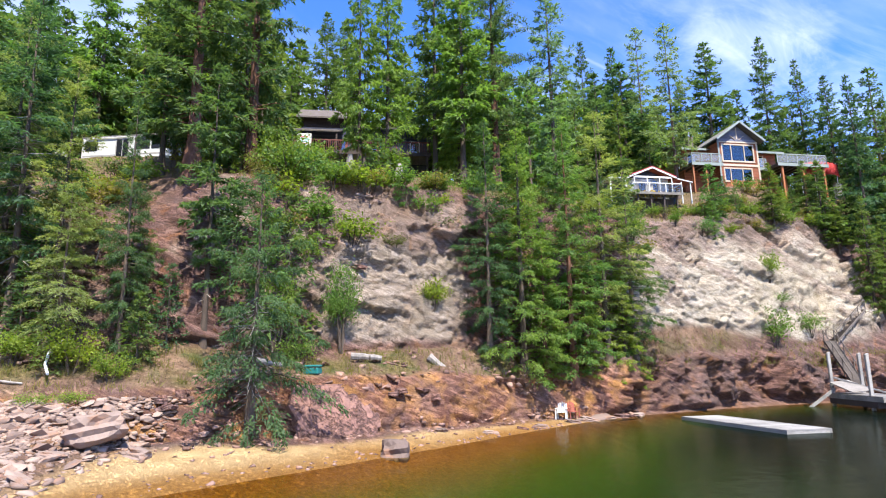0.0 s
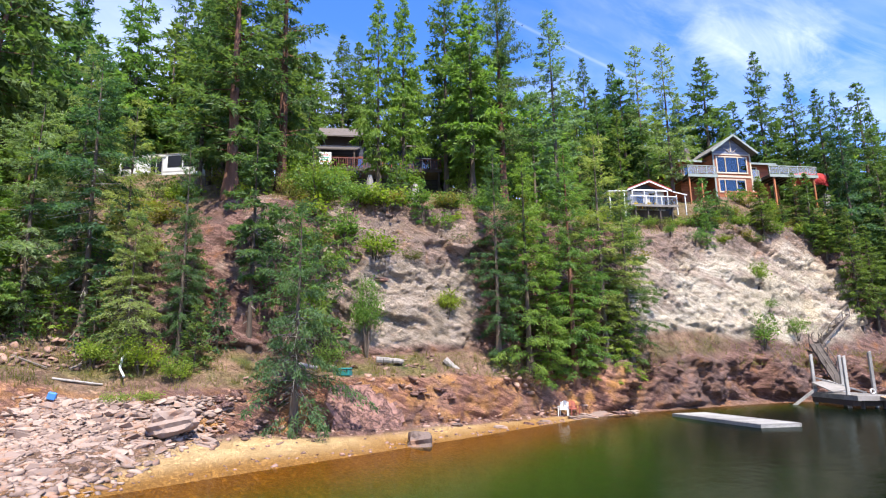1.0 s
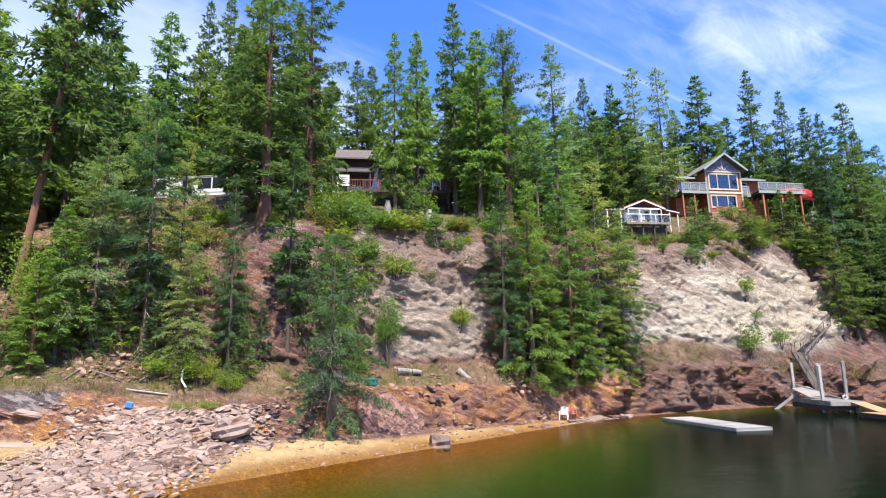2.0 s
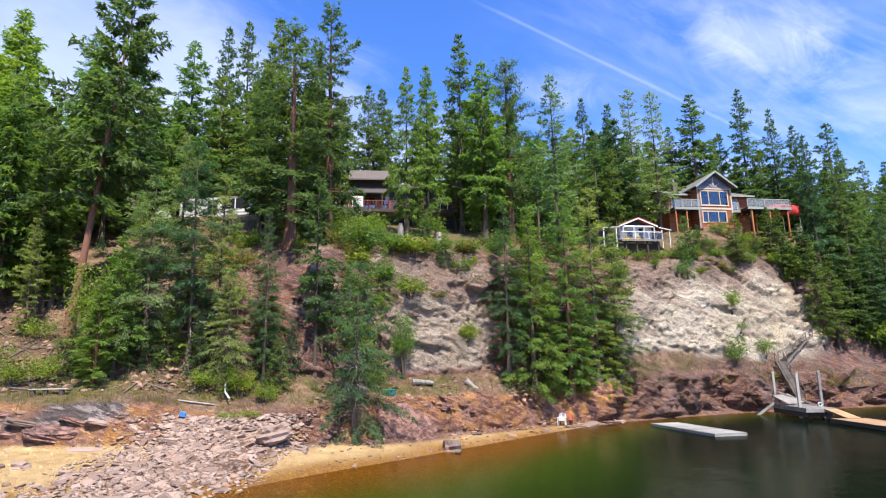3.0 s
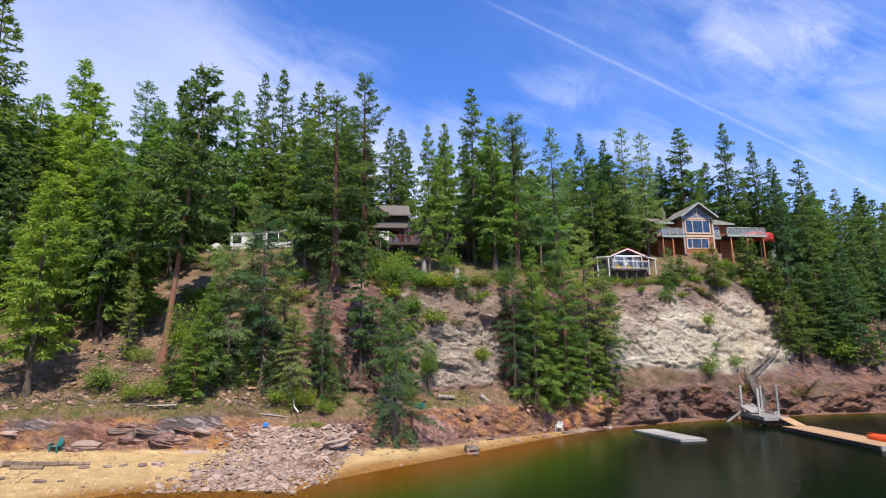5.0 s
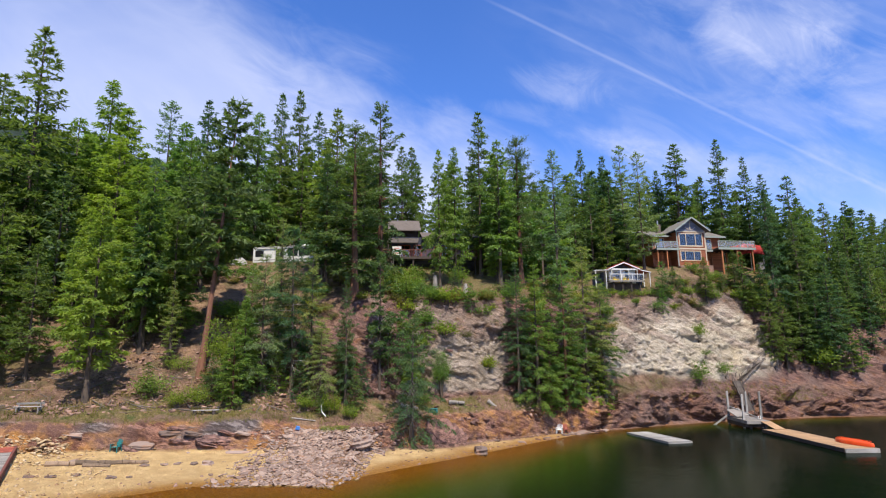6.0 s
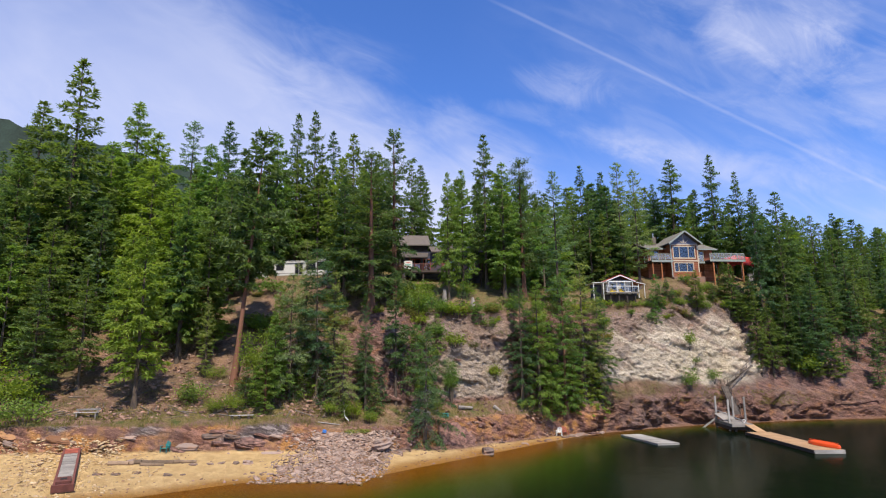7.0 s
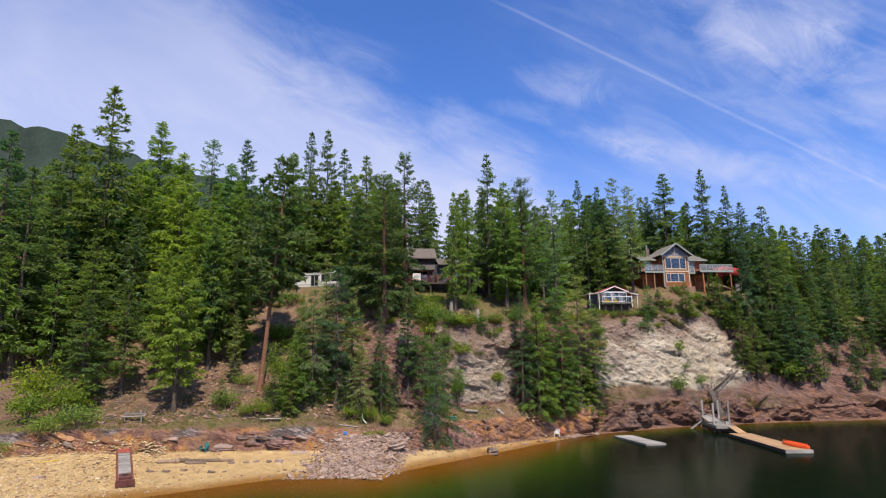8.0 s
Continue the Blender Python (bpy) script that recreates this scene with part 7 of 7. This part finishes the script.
RED_STONE = material("red_schist", red_stone_look)
GREY_STONE = material("grey_schist", lambda w: stone_look(w, (0.14, 0.102, 0.086), (0.30, 0.225, 0.188)))
for i, (x, y, z, w, d, h, turn, tip) in enumerate((
        (-6.1, 29.25, 1.6, 4.5, 1.4, 2.8, 37, -26),)):
    ob = mesh_ob("rock_slab", slab_mesh(500 + i, w, d, h, 0.34), RED_STONE, ground)
    ob.matrix_world = pose(x, y, z, tip, 6 * math.sin(i * 3), turn)
def boulder_mesh(seed, high):
    """A blocky boulder in layers, each set back or proud of the next."""
    r = np.random.default_rng(seed)
    shift = r.uniform(-0.09, 0.09, (12, 2))
    bm = bmesh.new()
    bmesh.ops.create_icosphere(bm, subdivisions=3, radius=1)
    for v in bm.verts:
        c = v.co / max(abs(v.co.x), abs(v.co.y), abs(v.co.z)) ** 0.62
        layer = int((c.z + 1.6) * 3.3 + 0.5 * c.x) % 12
        c.x, c.y = c.x * (1 + shift[layer, 0] * 1.6) + shift[layer, 1], c.y * (1 + shift[layer, 1] * 1.6) + shift[layer, 0]
        c += v.co * (0.24 * noise.noise(v.co * 1.3 + Vector((seed, 0, 0))) + 0.10 * noise.noise(v.co * 4 + Vector((0, seed, 0))))
        v.co = (c.x * 0.46, c.y * 0.34, c.z * high * 0.5)
    me = bpy.data.meshes.new("boulder")
    bm.to_mesh(me)
    bm.free()
    return me


BOULDERS = [boulder_mesh(560 + i, 0.62 if i < 4 else 0.30) for i in range(8)]
for me in BOULDERS:
    me.materials.append(GREY_STONE)
for x, y, s, lump in ((-2.6, 25.4, 1.7, 1), (-12.5, 21.6, 1.7, 1), (-11.0, 21.6, 1.0, 1), (-12.9, 20.0, 1.2, 0), (-24.4, 16.2, 0.75, 1), (-23.5, 16.5, 0.8, 1), (-26.4, 15.6, 0.7, 0), (-25.6, 16.0, 0.55, 0), (-27.6, 15.0, 0.7, 0),
                      (-28.0, 11.6, 0.8, 0), (-27.0, 12.0, 0.5, 0), (-33.0, 10.4, 0.8, 0), (-31.8, 10.8, 0.7, 0), (-30.5, 11.6, 0.6, 0), (-34.4, 8.2, 0.9, 0), (-40.2, 6.4, 1.1, 0), (-17.4, 15.9, 0.5, 1), (-0.9, 31.4, 0.9, 0), (-32.6, 14.3, 1.1, 0)):
    ob = mesh_ob("boulder", rng.choice(BOULDERS[:4] if lump else BOULDERS[4:]), None)
    ob.matrix_world = lay(None, x, y, s, 6, -3.0 if x == -12.5 else 0.6 if lump else 0.4)
    tagged(ob, "large weathered grey-brown boulder on the shore", "boulder", "boulders on the beach")
PLATES = [slab_mesh(540 + i, 1.5, 1.0, 0.16) for i in range(6)]
for i in range(44):
    u = rng.uniform(0, 1)
    x = -12.2 + 13.5 * u
    ky, kz = profile(x)
    f = rng.uniform(4.55, 5.05)
    y = float(np.interp(f, range(len(ky)), ky)) - 0.25
    if -9.2 < x < -3.6:
        continue
    ob = mesh_ob("rock_plate", PLATES[i % 6], RED_STONE, ground)
    k = rng.uniform(0.25, 0.7)
    ob.matrix_world = Matrix.Translation((x, y, ground_at(x, y) + 0.12)) @ Euler((radians(rng.gauss(-6, 8)), radians(rng.gauss(0, 8)), rng.uniform(0, 6.28))).to_matrix().to_4x4() @ Matrix.Diagonal((k, k, rng.uniform(0.8, 1.5), 1))


# tilted beds of rock breaking out of the west bank
RUST_STONE = material("rusty_schist", lambda w: stone_look(w, (0.15, 0.070, 0.036), (0.33, 0.175, 0.085)))
BEDS = [boulder_mesh(580 + i, 0.5) for i in range(10)]
for me, mat in zip(BEDS, (RUST_STONE, RED_STONE, GREY_STONE, RED_STONE, GREY_STONE) * 2):
    me.materials.append(mat)
OUTCROP = [boulder_mesh(595 + i, 0.5) for i in range(6)]
for me, mat in zip(OUTCROP, (STONE, RED_STONE, GREY_STONE) * 2):
    me.materials.append(mat)
for i in range(34):
    x = -46 + 24 * rng.random()
    ky, kz = profile(x)
    y = float(np.interp(rng.uniform(4.0, 4.95), range(len(ky)), ky))
    ob = mesh_ob("rock_slab", BEDS[i % 10], None, ground)
    k = rng.uniform(0.8, 2.6)
    ob.matrix_world = Matrix.Translation((x, y, ground_at(x, y) - 0.22)) @ Euler((radians(rng.gauss(16, 8)), radians(rng.gauss(8, 7)), radians(rng.gauss(24, 16)))).to_matrix().to_4x4() @ Matrix.Diagonal((k, k * 0.55, k * rng.uniform(0.25, 0.5), 1))


# beds of tan and red rock breaking out of the slope above the ledge
for i in range(40):
    x = -15 + 9.5 * rng.random()
    ky, kz = profile(x)
    y = float(np.interp(rng.uniform(6.8, 8.2), range(len(ky)), ky))
    ob = mesh_ob("rock_slab", OUTCROP[i % 6], None, ground)
    k = rng.uniform(0.5, 1.4)
    ob.matrix_world = Matrix.Translation((x, y + 0.2, ground_at(x, y) - 0.12)) @ Euler((radians(rng.gauss(14, 10)), radians(rng.gauss(10, 8)), radians(rng.gauss(15, 20)))).to_matrix().to_4x4() @ Matrix.Diagonal((k, k * 0.6, k * rng.uniform(0.3, 0.6), 1))


for x, y, k in ((6.8, 37.4, 1.1), (8.0, 38.6, 1.5), (8.9, 39.6, 1.8), (9.8, 40.3, 1.5), (10.9, 41.2, 1.9), (12.0, 42.0, 1.4), (7.4, 38.2, 0.8), (4.6, 35.2, 0.9), (3.4, 33.8, 0.7), (1.6, 31.8, 0.9)):
    ob = mesh_ob("rock_slab", OUTCROP[int(10 * k) % 6], None, ground)
    ob.matrix_world = Matrix.Translation((x, y, ground_at(x, y) + 0.02)) @ Euler((radians(rng.gauss(6, 6)), radians(rng.gauss(6, 6)), radians(rng.gauss(30, 20)))).to_matrix().to_4x4() @ Matrix.Diagonal((k, k * 0.6, k * 0.5, 1))


# fallen branches on the wooded slope
def fallen():
    bm = bmesh.new()
    for _ in range(130):
        x, y = slope_spot()
        a, ln = rng.uniform(0, 6.28), rng.uniform(0.6, 2.6)
        dx, dy = math.cos(a) * ln / 2, math.sin(a) * ln / 2
        r = rng.uniform(0.02, 0.07)
        rod(bm, (x - dx, y - dy, ground_at(x - dx, y - dy) + 0.10), (x + dx, y + dy, ground_at(x + dx, y + dy) + 0.14), r, r * 0.5, 5)
    tagged(part("fallen_branches", bm, OLD_WOOD, None), "dead brown branches strewn over the slope", "branches", kind="stuff")


fallen()


# tufts of dry grass on ledges and cliff top
def tufts():
    r = np.random.default_rng(7)
    base = []
    while len(base) < 2600:
        x = r.uniform(-46, 46)
        ky, kz = profile(x)
        band = r.choice([r.uniform(4.95, 5.9), r.uniform(8.0, 9.3)]) if x > -18 else r.uniform(4.9, 6.4)
        y = float(np.interp(band, range(len(ky)), ky))
        base.append((x, y, ground_at(x, y)))
    base = np.repeat(np.array(base), 7, 0)
    base += r.normal(0, 1, base.shape) * (0.14, 0.14, 0.02)
    way = unit(r.normal(0, 0.35, base.shape) + (0, 0, 1))
    v = sprays(base, way, r.uniform(0.2, 0.6, len(base)), np.full(len(base), 0.035), r)
    tagged(new("grass", arrays("grass", v, np.arange(len(v)).reshape(-1, 3), GRASS)), "tufts of dry and green grass", "grass", kind="stuff")


tufts()

# far wooded mountain in the west
r = np.random.default_rng(3)
n, k = 90, 14
u = np.linspace(-1, 1, n)
crest = np.interp(u, [-1, -0.5, -0.05, 0.25, 0.6, 1], [940, 870, 775, 705, 620, 470]) + 6 * np.sin(u * 31) + 4 * np.sin(u * 77 + 1) + r.normal(0, 3, n)
grid = np.array([[(-1250 + 900 * a - 120 * b / k, 1350 + 320 * math.sin((b / k) * 1.5) + 200 * a, c * (b / k) + (8 * math.sin(a * 60 + b) if 0 < b < k else 0)) for a, c in zip(u, crest)] for b in range(k + 1)])
idx = np.arange(n * (k + 1)).reshape(k + 1, n)
mount = arrays("mountain", grid.reshape(-1, 3), np.stack([idx[:-1, :-1], idx[:-1, 1:], idx[1:, 1:], idx[1:, :-1]], -1).reshape(-1, 4), plain("far_woods", (0.026, 0.046, 0.036), 0.95, grain=0.35, scale=0.05), smooth=True)
tagged(new("backdrop", mount), "distant blue-green wooded mountain ridge", "mountain", kind="structure")


# the models that the copies were taken from
for options in KIND.values():
    for proto in options:
        for o in (*proto.children_recursive, proto):
            bpy.data.objects.remove(o)
